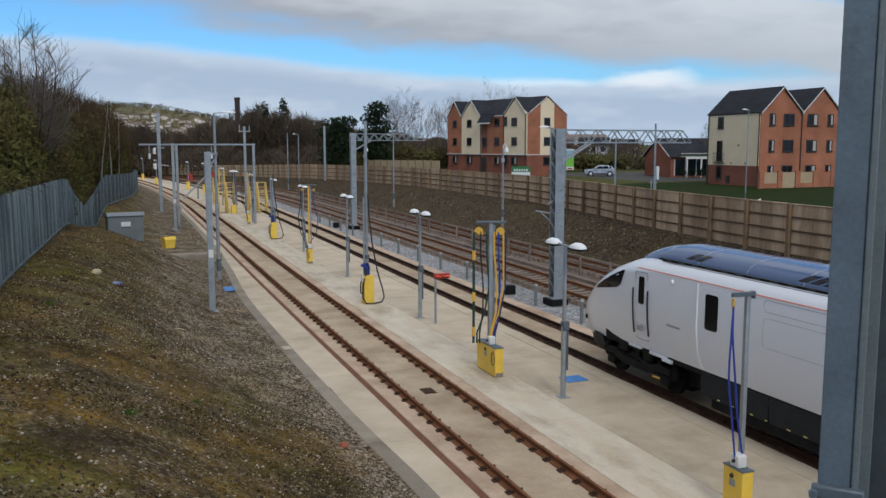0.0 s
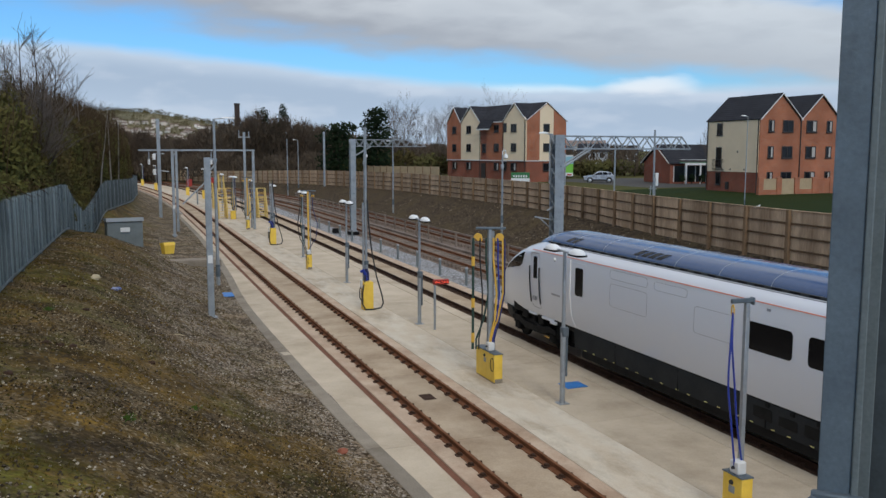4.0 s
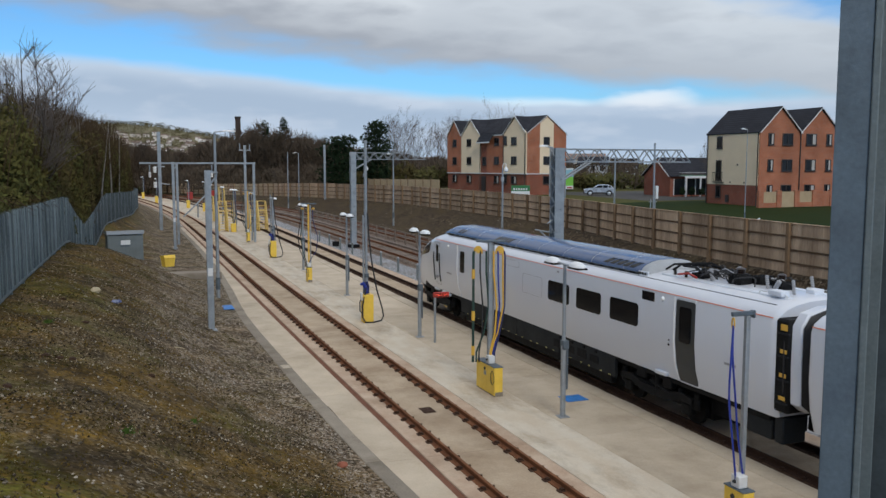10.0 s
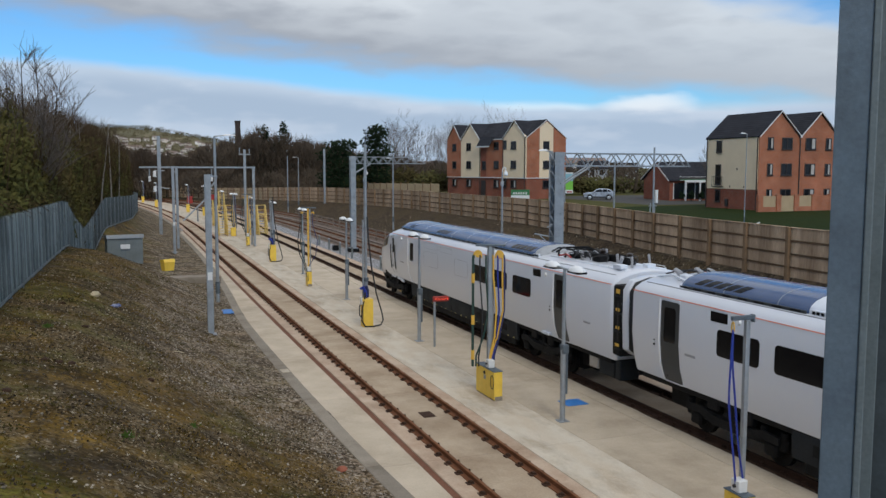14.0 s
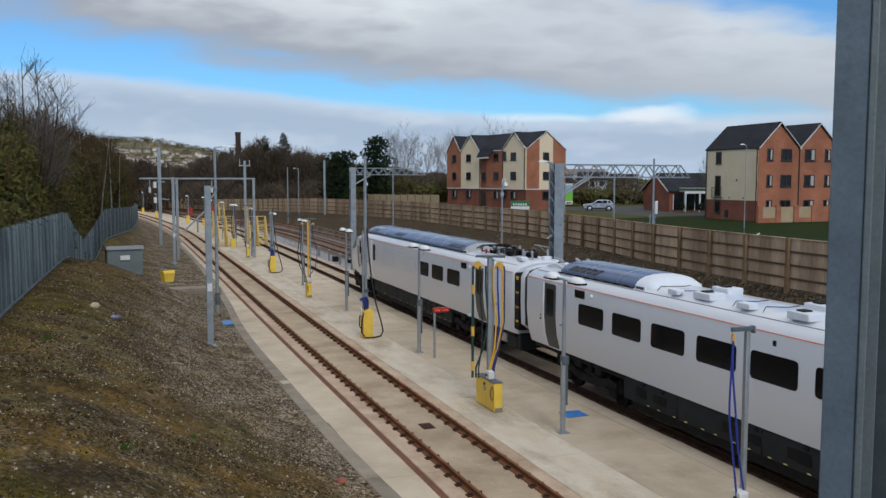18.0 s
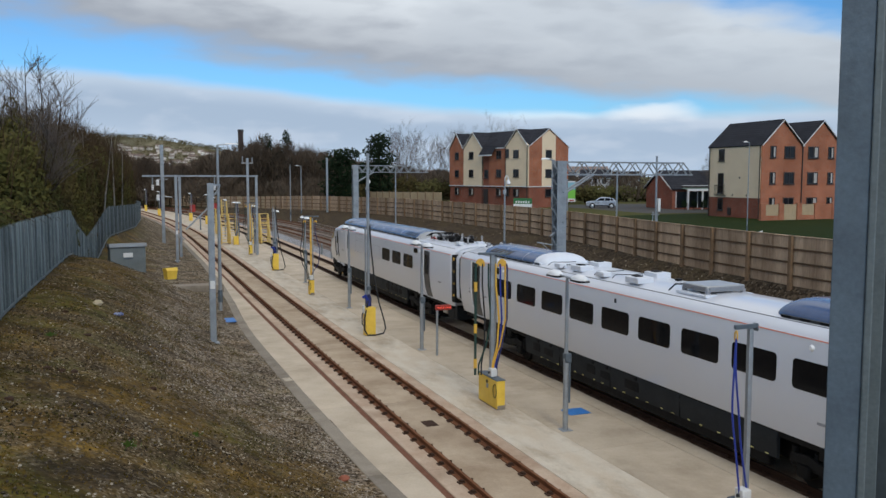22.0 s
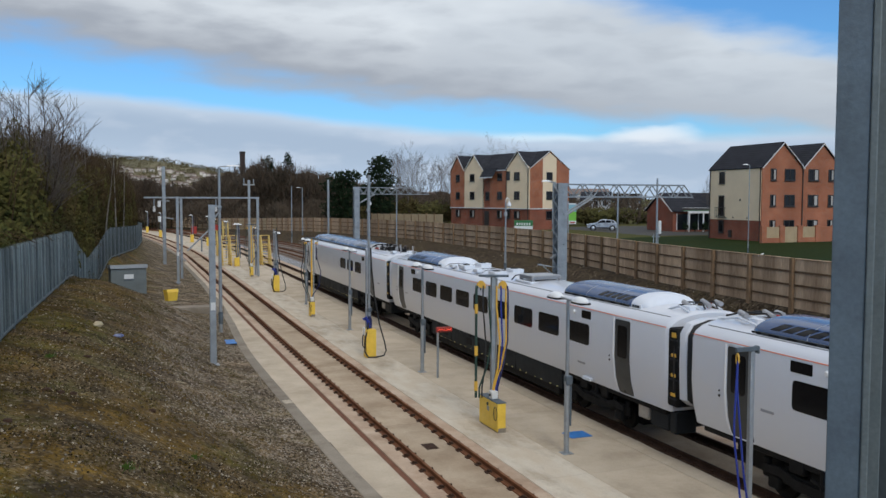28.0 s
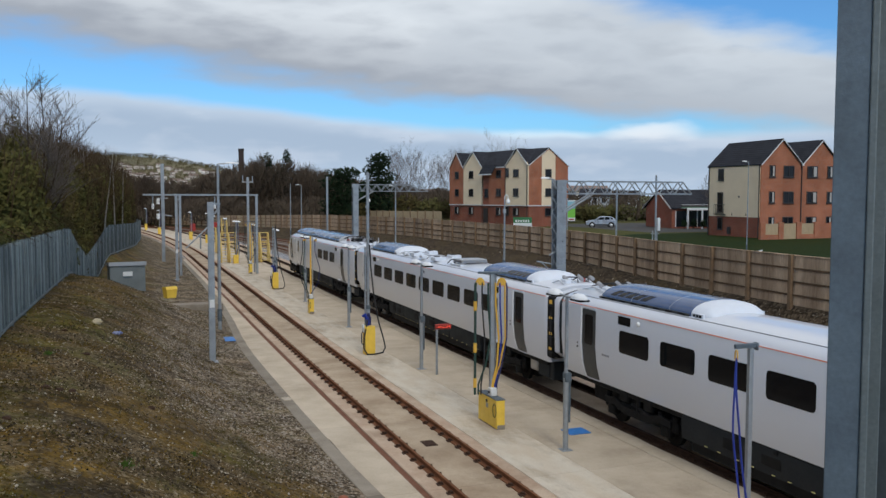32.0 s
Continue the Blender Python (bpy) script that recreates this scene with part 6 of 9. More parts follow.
def lamp_post(at):
    t = thing("yard_lamp", "slim galvanised hinged lamp post with two white heads", "lamp post", group="yard lamps along the apron", at=at)
    part("base_plate", Geo().box(-0.15, -0.15, 0.0, 0.15, 0.15, 0.02, 0.005), "galv", t)
    part("lower_tube", Geo().rod((0, 0, 0.02), (0, 0, 1.95), 0.075, 12), "galv", t, "grey lower lamp tube")
    part("hinge", Geo().box(-0.06, -0.1, 1.85, 0.12, 0.1, 2.1, 0.02), "galv_dark", t, "grey hinge clamp")
    part("spring_arm", Geo().rod((0.1, -0.02, 0.75), (0.1, -0.02, 1.95), 0.03), "galv_dark", t)
    part("upper_tube", Geo().cone((0, 0, 2.0), (0, 0, 4.12), 0.055, 0.045, 12), "galv", t, "grey upper lamp tube")
    part("cross_arm", Geo().rod((0, -0.45, 4.12), (0, 0.45, 4.16), 0.03), "galv", t)
    for s in (-1, 1):
        rings = []
        for k, (u, w, h) in enumerate(((0.0, 0.05, 0.03), (0.06, 0.13, 0.09), (0.2, 0.17, 0.14), (0.38, 0.17, 0.14), (0.52, 0.13, 0.10), (0.6, 0.04, 0.03))):
            y = s * (0.36 + u)
            rings.append([(w * math.cos(math.pi * i / 8), y, 4.14 + h * math.sin(math.pi * i / 8)) for i in range(9)])
        hd = part("head", Geo().loft(rings), "lamp_white", t, "white domed lamp head")
        part("lens", Geo().box(-0.155, s * 0.66 - 0.27, 4.085, 0.155, s * 0.66 + 0.27, 4.137, 0.02), "underframe", hd, "dark underside of the lamp head")
    return t


def led_sign(at):
    t = thing("display_sign", "small red dot display on a grey post", "sign", at=at)
    part("post", Geo().rod((0, 0, 0), (0, 0, 1.82), 0.045, 10), "galv", t, "grey post")
    b = part("housing", Geo().box(-0.06, -0.08, 1.74, 0.56, 0.08, 1.93, 0.02), "red", t, "red display housing")
    part("face", Geo().box(-0.03, -0.09, 1.765, 0.53, -0.08, 1.905), "screen", b)
    text = bpy.data.curves.new("display_text", "FONT")
    text.body, text.size, text.extrude, text.align_x, text.align_y = "WELCOME", 0.115, 0.002, "CENTER", "CENTER"
    text.materials.append(M["led"])
    word = new("display_text", text)
    word.parent = b
    word.matrix_basis = pose(0.25, -0.094, 1.835, 90, 0, 0)
    word["label"] = "glowing red WELCOME lettering"


def bollard(at):
    t = thing("bollard", "short grey steel bollard with a pale cap on ballast", "bollard", group="grey bollards between the tracks", at=at)
    part("post", Geo().cone((0, 0, -0.2), (0, 0, 0.82), 0.075, 0.07, 12), "cabinet", t)
    part("cap", Geo().cone((0, 0, 0.82), (0, 0, 0.92), 0.085, 0.06, 12), "cabinet_lid", t, "pale grey cap")
    return t


# ---------------- masts and portals ----------------
def lattice_mast(at, h=7.54, boom=6.7, lamp=False):
    t = thing("catenary_mast", "grey laced steel mast with a truss boom over tracks", "catenary mast", group="catenary masts", at=at)
    a = 0.225
    part("footing", Geo().box(-0.42, -0.42, -0.1, 0.42, 0.42, 0.18, 0.03), "underframe", t, "dark footing block")
    part("base_plate", Geo().box(-0.34, -0.34, 0.18, 0.34, 0.34, 0.24, 0.01), "galv", t)
    for s in (-1, 1):
        part("flange_plate", Geo().box(-a, s * a - 0.015, 0.24, a, s * a + 0.015, h, 0.004), "galv", t, "grey flange plate")
    for s in (-1, 1):
        g = Geo()
        n = 22
        for i in range(n):
            z0, z1 = 0.3 + (h - 0.4) * i / n, 0.3 + (h - 0.4) * (i + 1) / n
            y0, y1 = (-a, a) if i % 2 else (a, -a)
            part("lacing_bar", Geo().rod((s * (a - 0.02), y0 * 0.95, z0), (s * (a - 0.02), y1 * 0.95, z1), 0.026, 5), "galv", t)
    part("web", Geo().box(-0.05, -a, 0.24, 0.02, a, h), "galv_dark", t)
    for z in (1.2, 2.6, 3.35, 4.9, 6.2):
        part("bolt", Geo().cone((0.05, -a - 0.015, z), (0.05, -a - 0.035, z), 0.03, 0.025, 6), "galv_dark", t)
    zt, zb, n = h - 0.02, h - 0.62, 14
    b = part("boom_chord", Geo().box(a, -0.22, zt - 0.06, boom - 0.5, -0.16, zt, 0.005), "galv", t, "grey truss boom chord")
    part("boom_chord", Geo().box(a, 0.16, zt - 0.06, boom - 0.5, 0.22, zt, 0.005), "galv", t)
    part("boom_chord", Geo().box(a, -0.22, zb, boom, -0.16, zb + 0.06, 0.005), "galv", t)
    part("boom_chord", Geo().box(a, 0.16, zb, boom, 0.22, zb + 0.06, 0.005), "galv", t)
    for s in (-0.19, 0.19):
        for i in range(n):
            x0 = a + (boom - 0.5 - a) * i / n
            x1 = a + (boom - 0.5 - a) * (i + 1) / n
            p, q = ((x0, s, zb + 0.03), (x1, s, zt - 0.03)) if i % 2 else ((x0, s, zt - 0.03), (x1, s, zb + 0.03))
            part("brace", Geo().rod(p, q, 0.028, 5), "galv", t)
        part("end_brace", Geo().rod((boom - 0.5, s, zt - 0.03), (boom - 0.02, s, zb + 0.03), 0.03, 5), "galv", t)
        part("knee_brace", Geo().rod((a, s * 0.9, zb - 0.75), (a + 1.35, s * 0.9, zb + 0.02), 0.045, 6), "galv", t, "grey knee brace")
    if lamp:
        street_head(t, (-0.1, 0.3, h + 0.02), -0.5)
        part("wire_guard", Geo().tube([(-0.1, 0.3, h - 1.0), (-0.1, 0.3, h + 0.05)], 0.04, 6), "galv", t)
        part("bracket", Geo().rod((-a, 0, 3.9), (-1.05, 0, 4.05), 0.03).rod((-a, 0, 3.5), (-0.8, 0, 3.98), 0.025).rod((-a, 0, 4.45), (-0.45, 0, 4.3), 0.03), "galv", t, "grey cable bracket")
    return t


def street_head(t, p, dx):
    x, y, z = p
    part("lamp_arm", Geo().rod((x, y, z), (x + dx * 0.7, y, z + 0.06), 0.03), "galv", t)
    rings = []
    for u, w, h in ((0.45, 0.04, 0.02), (0.55, 0.13, 0.06), (0.9, 0.15, 0.08), (1.2, 0.09, 0.05), (1.3, 0.02, 0.02)):
        rings.append([(x + dx * u, y + w * math.cos(math.pi * i / 6), z + 0.04 + h * math.sin(math.pi * i / 6)) for i in range(7)])
    part("lamp_head", Geo().loft(rings), "lamp_white", t, "white street lamp head")


def pole_lamp(at, h, dx, label="tall slim galvanised pole lamp beside the track", k=1.0):
    t = thing("street_lamp", label, "street lamp", group="tall pole lamps", at=at)
    part("pole", Geo().cone((0, 0, -0.4), (0, 0, h), 0.10 * k, 0.06 * k, 10), "galv", t)
    part("door_band", Geo().rod((0, 0, 0.5), (0, 0, 1.1), 0.115 * k, 10), "galv_dark", t)
    if dx:
        street_head(t, (0, 0, h), dx)
    return t


def h_post(at, h, w=0.22, label="grey H-section steel post beside the service track", band=2.1):
    t = thing("steel_post", label, "steel post", group="trackside steel posts", at=at)
    a = w / 2
    part("column", Geo().prism([(-a, -a), (a, -a), (a, -a + 0.03), (0.012, -a + 0.03), (0.012, a - 0.03), (a, a - 0.03), (a, a), (-a, a), (-a, a - 0.03), (-0.012, a - 0.03), (-0.012, -a + 0.03), (-a, -a + 0.03)], -0.5, h, "z"), "galv", t)
    part("base_plate", Geo().box(-a - 0.1, -a - 0.1, 0.0, a + 0.1, a + 0.1, 0.04, 0.01), "galv", t)
    if band:
        part("number_plate", Geo().box(-a * 0.8, -a - 0.012, band, a * 0.8, -a - 0.002, band + 0.3), "sign_white", t, "small white plate")
    part("bracket", Geo().tube([(0.05, 0, h - 0.55), (0.3, 0, h - 0.25), (0.34, 0, h - 0.05)], 0.04, 6).box(0.0, -0.1, h - 0.1, 0.36, 0.1, h - 0.04), "galv", t, "small steel bracket")
    return t


def build_masts():
    lattice_mast(pose(17.75, 32.45, -0.2), 7.54, 6.75, True)
    lattice_mast(pose(18.4, 68.8, -0.2), 7.85, 6.4)
    h_post(pose(3.2, 32.9, 0.32), 6.08)
    h_post(pose(4.15, 69.5, 0.05), 6.75, 0.2)
    pole_lamp(pose(4.58, 43.24, -0.1), 8.3, 0.8)
    for x, y, z, h in ((28.53, 61.1, 0.5, 5.9), (26.9, 95.5, -0.1, 6.4)):
        t = pole_lamp(pose(x, y, z), h, 0, "slim grey pole with a white swan-neck lantern")
        part("swan_neck", Geo().tube([(0, 0, h), (0.02, 0, h + 0.25), (0.14, 0, h + 0.38), (0.28, 0, h + 0.28), (0.30, 0, h + 0.05)], 0.035, 6), "lamp_white", t, "white curved lamp neck")
        part("lantern", Geo().tube([(0.30, 0, h + 0.06), (0.30, 0, h - 0.08), (0.30, 0, h - 0.26), (0.30, 0, h - 0.36)], [0.06, 0.15, 0.17, 0.08], 10), "lamp_white", t, "white lantern")
        part("control_box", Geo().box(-0.12, -0.1, h - 1.1, 0.1, 0.1, h - 0.75, 0.02), "cabinet_lid", t)
    pole_lamp(pose(28.2, 88.5, 0.35), 7.35, -0.6)
    pole_lamp(pose(27.2, 135, 0.2), 8.2, -0.7)
    pole_lamp(pose(24.9, 132, 0.2), 8.4, 0)
    m = thing("catenary_mast", "tall grey steel mast on the bank below the wooden fence", "catenary mast", group="catenary masts", at=pose(29.7, 127.6, 0.2))
    part("column", Geo().box(-0.14, -0.14, -0.5, 0.14, 0.14, 9.4, 0.02), "galv", m)
    m = thing("catenary_mast", "tall grey steel mast with white insulators by the track edge", "catenary mast", group="catenary masts", at=pose(4.07, 89.6, 0.2))
    part("column", Geo().box(-0.16, -0.16, -0.5, 0.16, 0.16, 9.65, 0.02), "galv", m)
    for z in (5.6, 4.1):
        part("insulator", ribbed((-0.45, 0, z), (-0.45, 0, z + 0.6), 0.19, 0.12, 4), "lamp_white", m, "white insulator")
    part("bracket", Geo().rod((-0.5, 0, 6.2), (0.5, 0, 6.2), 0.05).rod((-0.5, 0, 4.6), (0.9, 0, 4.4), 0.05), "galv", m)
    m = thing("catenary_mast", "grey steel mast with a forked head in the yard", "catenary mast", group="catenary masts", at=pose(12.6, 90.5, -0.1))
    part("column", Geo().box(-0.12, -0.12, 0, 0.12, 0.12, 8.7, 0.02), "galv", m)
    part("head_bar", Geo().rod((-0.6, 0, 8.2), (0.6, 0, 8.2), 0.06).rod((-0.5, 0, 8.2), (-0.5, 0, 8.9), 0.05).rod((0.5, 0, 8.2), (0.5, 0, 8.8), 0.05), "galv", m)
    p = thing("portal_frame", "light grey steel portal across the service track", "portal frame", at=pose(0, 74.5, -0.1))
    for x in (4.75, 11.1):
        part("leg", Geo().box(x - 0.10, -0.10, 0, x + 0.10, 0.10, 6.75, 0.01), "galv", p)
    part("beam", Geo().box(1.8, -0.08, 6.75, 11.25, 0.08, 6.89, 0.01), "galv", p, "grey portal beam")
    for x in (2.6, 7.6):
        part("drop_arm", Geo().rod((x, 0, 6.7), (x, 0, 6.1), 0.05), "galv", p)
        part("insulator", ribbed((x, 0, 6.1), (x, 0, 5.6), 0.12, 0.07, 4), "lamp_white", p, "white insulator")
    for x, y, z0, h in ((34.4, 49.2, 1.9, 6.2), (34.9, 54.9, 2.0, 5.2)):
        m = thing("steel_pole", "grey steel pole standing behind the wooden fence", "pole", group="poles behind the fence", at=pose(x, y, z0))
        part("pole", Geo().rod((0, 0, -0.3), (0, 0, h), 0.065, 10), "galv", m)
        if h > 6:
            for s in (-0.22, 0.26):
                part("leg", Geo().rod((s, 0.1, -0.2), (s * 0.7, 0.1, 2.4), 0.04, 6), "galv", m)
            part("box", Geo().box(0.12, -0.08, 2.4, 0.34, 0.06, 3.3, 0.02), "sign_white", m, "small pale plate")
            part("cross_bar", Geo().rod((-0.3, 0.1, 2.2), (0.34, 0.1, 2.2), 0.03, 6), "galv", m)
    pole_lamp(pose(43.65, 50.88, 2.0), 7.2, -0.45, "slim grey street lamp on the grass by the flats", 0.42)
    pole_lamp(pose(53.0, 99.0, 2.4), 6.5, 0, "slim grey street lamp before the flats", 0.7)


def near_post():
    """The galvanised column close to the camera with its clamped rail."""
    d = Vector((0.716, 0.698, 0))
    ang = math.degrees(math.atan2(d.y, d.x)) - 90
    eye = d * 3.0
    t = thing("steel_column", "close dull galvanised H-section column with a bolted clamp rail", "steel column", at=pose(eye.x, eye.y, 0, 0, 0, ang))
    z0 = ground_z(eye.x, eye.y)
    w = 0.21
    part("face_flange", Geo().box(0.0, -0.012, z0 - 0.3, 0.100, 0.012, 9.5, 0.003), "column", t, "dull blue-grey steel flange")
    part("edge_flange", Geo().box(0.100, -0.022, z0 - 0.3, 0.122, 0.012, 9.5, 0.004), "column_edge", t, "paler flange edge")
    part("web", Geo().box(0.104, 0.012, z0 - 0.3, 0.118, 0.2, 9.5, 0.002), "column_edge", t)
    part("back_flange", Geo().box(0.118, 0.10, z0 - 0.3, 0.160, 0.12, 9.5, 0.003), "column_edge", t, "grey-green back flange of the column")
    # added plate whose dark colour is the recess shade
    part("rear_member", Geo().box(0.140, 0.124, z0 - 0.3, 0.45, 0.15, 9.5, 0.004), "column_shade", t, "dark plate for the shade in the column's recess")
    # clamp in a darker steel that stands for the shadow on it
    c = part("clamp", Geo().box(-0.018, -0.05, 5.462, 0.14, -0.014, 5.505, 0.006), "galv_dark", t, "steel clamp")
    part("bolt", Geo().cone((-0.012, -0.065, 5.485), (-0.012, -0.085, 5.485), 0.016, 0.014, 6), "galv_dark", c)
    part("bolt", Geo().cone((0.145, -0.065, 5.485), (0.145, -0.085, 5.485), 0.014, 0.012, 6), "galv_dark", c)
    part("rail", Geo().rod((0.15, -0.05, 5.44), (1.8, 0.5, 5.56), 0.02, 8), "galv", t, "grey hand rail")


# ---------------- fences ----------------
def along(fx, y0, y1, step):
    """Points on a line x = fx(y), step metres apart."""
    pts, y = [], y0
    while y < y1:
        pts.append((fx(y), y))
        lo, hi = y, y + step
        for _ in range(30):
            m = (lo + hi) / 2
            if math.hypot(fx(m) - pts[-1][0], m - y) < step:
                lo = m
            else:
                hi = m
        y = max(hi, y + 0.05)
    return pts


def build_timber_fence():
    f = thing("timber_fence", "tall weathered timber board fence with proud posts and rails", "fence", kind="structure")
    step = 3.1
    pts = along(fence_x, 14.0, 214.0, step)
    g = Geo()
    n = 20
    for i in range(n):
        a = step * i / n
        g.box(a + 0.003, 0.0 + 0.006 * (i % 2), 0.04, a + step / n - 0.003, 0.025 + 0.006 * (i % 2), 2.22 + 0.008 * (i % 3))
    panel = g.mesh("panel", "timber")
    light = g.mesh("panel", "timber_new")
    rail = Geo().box(0.0, -0.06, -0.038, step, -0.004, 0.038, 0.006).mesh("rail", "timber_rail")
    post = Geo().box(-0.11, -0.16, -0.4, 0.11, -0.0, 2.28, 0.012).mesh("post", "timber_post")
    cap = Geo().box(-0.02, -0.05, 2.235, step + 0.02, 0.07, 2.275, 0.006).mesh("capping", "timber")
    for (xa, ya), (xb, yb) in zip(pts, pts[1:]):
        za, zb = fence_z(ya), fence_z(yb)
        ang = math.degrees(math.atan2(yb - ya, xb - xa))
        tilt = math.degrees(math.atan2(zb - za, step))
        # local +x runs along the fence, local -y faces the tracks
        m = pose(xb, yb, zb, 0, tilt, ang + 180)
        part("panel", light if ya > 150 and int(ya / 3.1) % 2 else panel, "", f, at=m)
        part("capping", cap, "", f, at=m)
        for z in (0.50, 1.08, 1.68):
            part("rail", rail, "", f, at=m @ pose(0, 0, z))
        part("post", post, "", f, at=pose(xa, ya, za, 0, 0, ang + 180))
    # low light fence farther back beside the flats
    b = thing("timber_fence", "pale new timber panel fence before the flats", "fence", kind="structure")
    me = Geo().box(0, -0.03, 0, 2.4, 0.03, 1.45, 0.01).mesh("panel", "timber_new")
    pm = Geo().box(-0.09, -0.09, 0, 0.09, 0.09, 1.55, 0.01).mesh("post", "timber_post")
    for i in range(10):
        m = pose(39.0 + 0.35 * i, 136 - 2.4 * i, 2.8 + 0.03 * i, 0, 0, -81.5)
        part("panel", me, "", b, at=m)
        part("post", pm, "", b, at=m)


def build_palisade():
    f = thing("palisade_fence", "weathered galvanised palisade fence with pointed pales", "fence", kind="structure")
    step, n = 2.75, 17
    pts = along(pal_x, 8.0, 130.0, step)
    prof = [(-0.036, 0.014), (-0.018, -0.010), (0.018, -0.010), (0.036, 0.014), (0.030, 0.016), (0.015, -0.006), (-0.015, -0.006), (-0.030, 0.016)]
    vs = [(x, y, 0.05) for x, y in prof] + [(x, y, 2.25) for x, y in prof] + [(0.0, 0.0, 2.42)]
    fs = [(i, (i + 1) % 8, 8 + (i + 1) % 8, 8 + i) for i in range(8)] + [(8 + i, 8 + (i + 1) % 8, 16) for i in range(8)]
    pale = Geo().add(vs, fs)
    pm = pale.mesh("pale", "palisade")
    rail = Geo().box(0, 0.014, -0.025, step, 0.06, 0.025, 0.004).mesh("rail", "palisade")
    post = Geo().box(-0.055, -0.05, -0.4, 0.055, 0.05, 2.36, 0.006).mesh("post", "palisade_post")
    foot = Geo().box(0, -0.05, -0.04, step, -0.015, 0.05, 0.004).mesh("foot_rail", "palisade_post")
    rest = Geo()
    for k, ((xa, ya), (xb, yb)) in enumerate(zip(pts, pts[1:])):
        za, zb = pal_z(ya), pal_z(yb)
        ang = math.degrees(math.atan2(yb - ya, xb - xa))
        tilt = -math.degrees(math.atan2(zb - za, step))
        m = pose(xa, ya, za, 0, tilt, ang)
        for z in (0.4, 1.9):
            part("rail", rail, "", f, at=m @ pose(0, 0, z))
        part("post", post, "", f, at=pose(xa, ya, za, 0, 0, ang))
        part("foot_rail", foot, "", f, at=m @ pose(0, 0, 0.08))
        for i in range(n):
            t = (i + 0.5) / n
            q = pose(xa + (xb - xa) * t, ya + (yb - ya) * t, za + (zb - za) * t, 0, 0, ang)
            if 2 <= k < 19:
                part("pale", pm, "", f, at=q)
            else:
                rest.add(vs, fs, q)
    tagged(part("far_pales", rest, "palisade", f), kind="stuff")


# ---------------- trackside things ----------------
def build_trackside():
    t = thing("equipment_cabinet", "grey steel trackside cabinet with a pale sloping lid", "cabinet", at=pose(0.35, 60.5, 0.75, 0, 0, 8))
    part("body", Geo().box(-1.12, -0.6, -0.7, 1.12, 0.6, 1.25, 0.03), "cabinet", t)
    part("lid", Geo().prism([(-0.72, 1.25), (0.72, 1.25), (0.72, 1.40), (-0.72, 1.50)], -1.18, 1.18, "x"), "cabinet_lid", t, "pale grey lid")
    part("plate", Geo().box(-0.3, -0.63, 0.55, 0.3, -0.6, 0.85, 0.01), "sign_white", t, "white plate")
    part("plate_shadow_bar", Geo().box(-0.3, -0.64, 0.44, 0.3, -0.6, 0.52, 0.01), "galv_dark", t)
    part("seam", Geo().box(-0.008, -0.606, -0.3, 0.008, -0.6, 1.28), "galv_dark", t)
    t = thing("grit_bin", "small yellow grit bin on the gravel", "grit bin", at=pose(2.75, 53.5, 0.48, 0, 0, 24) @ Matrix.Diagonal((0.85, 0.9, 0.95, 1)))
    part("bin", Geo().loft([[(-0.33, -0.25, 0), (0.33, -0.25, 0), (0.33, 0.25, 0), (-0.33, 0.25, 0)], [(-0.4, -0.3, 0.55), (0.4, -0.3, 0.55), (0.4, 0.3, 0.55), (-0.4, 0.3, 0.55)]]), "yellow", t)
    part("lid", Geo().prism([(-0.33, 0.55), (0.33, 0.55), (0.3, 0.68), (-0.2, 0.74)], -0.42, 0.42, "x"), "yellow", t, "yellow hinged lid")
    tagged(part("footpath_slab", Geo().box(2.6, 50.8, -0.4, 5.6, 51.9, 0.34, 0.02), "kerb"), "grey concrete crossing slab in the gravel", "concrete slab")
    for x, y, z, sx, sy in ((12.2, 21.15, -0.145, 0.34, 0.30), (4.42, 40.2, -0.04, 0.5, 0.6)):
        tagged(part("cover_plate", Geo().box(x - sx, y - sy, z, x + sx, y + sy, z + 0.015, 0.004), "blue_mat"), "flat blue painted cover plate on concrete", "cover plate", group="blue cover plates")
    tagged(part("drain_cover", Geo().box(7.66, 21.3, SLAB_Z - 0.01, 8.02, 21.85, SLAB_Z - 0.004, 0.002).box(7.72, 21.4, SLAB_Z - 0.006, 7.96, 21.5, SLAB_Z + 0.002), "clip"), "small dark drain cover between the rails", "drain cover")
    near_hydrant(pose(10.48, 12.15, SLAB_Z))
    reel_hydrant(pose(10.24, 22.75, SLAB_Z))
    pole_hydrant(pose(9.9, 34.9, SLAB_Z))
    reel_hydrant(pose(10.25, 48.3, SLAB_Z), l=0.5)
    pole_hydrant(pose(10.5, 62.0, SLAB_Z), 4.4)
    reel_hydrant(pose(10.62, 75.2, SLAB_Z), l=0.5)
    small_hydrant(pose(10.87, 87.1, SLAB_Z), 0.85)
    for x, y in ((11.8, 126.9), (10.35, 137.8), (6.5, 158), (4.9, 180)):
        small_hydrant(pose(x, y, SLAB_Z), 1.2)
    for i in range(9):
        y = 19.69 + 11.43 * i
        lamp_post(pose(10.98 + bend(y) + (0.06 if i == 0 else 0), y, SLAB_Z))
    led_sign(pose(11.17, 29.9, SLAB_Z))
    for i in range(14):
        bollard(pose(16.85 + bend(28.67 + 3.93 * i), 28.67 + 3.93 * i, -0.28))
    route = thing("cable_route", "raised brown cable trough on short grey posts", "cable trough")
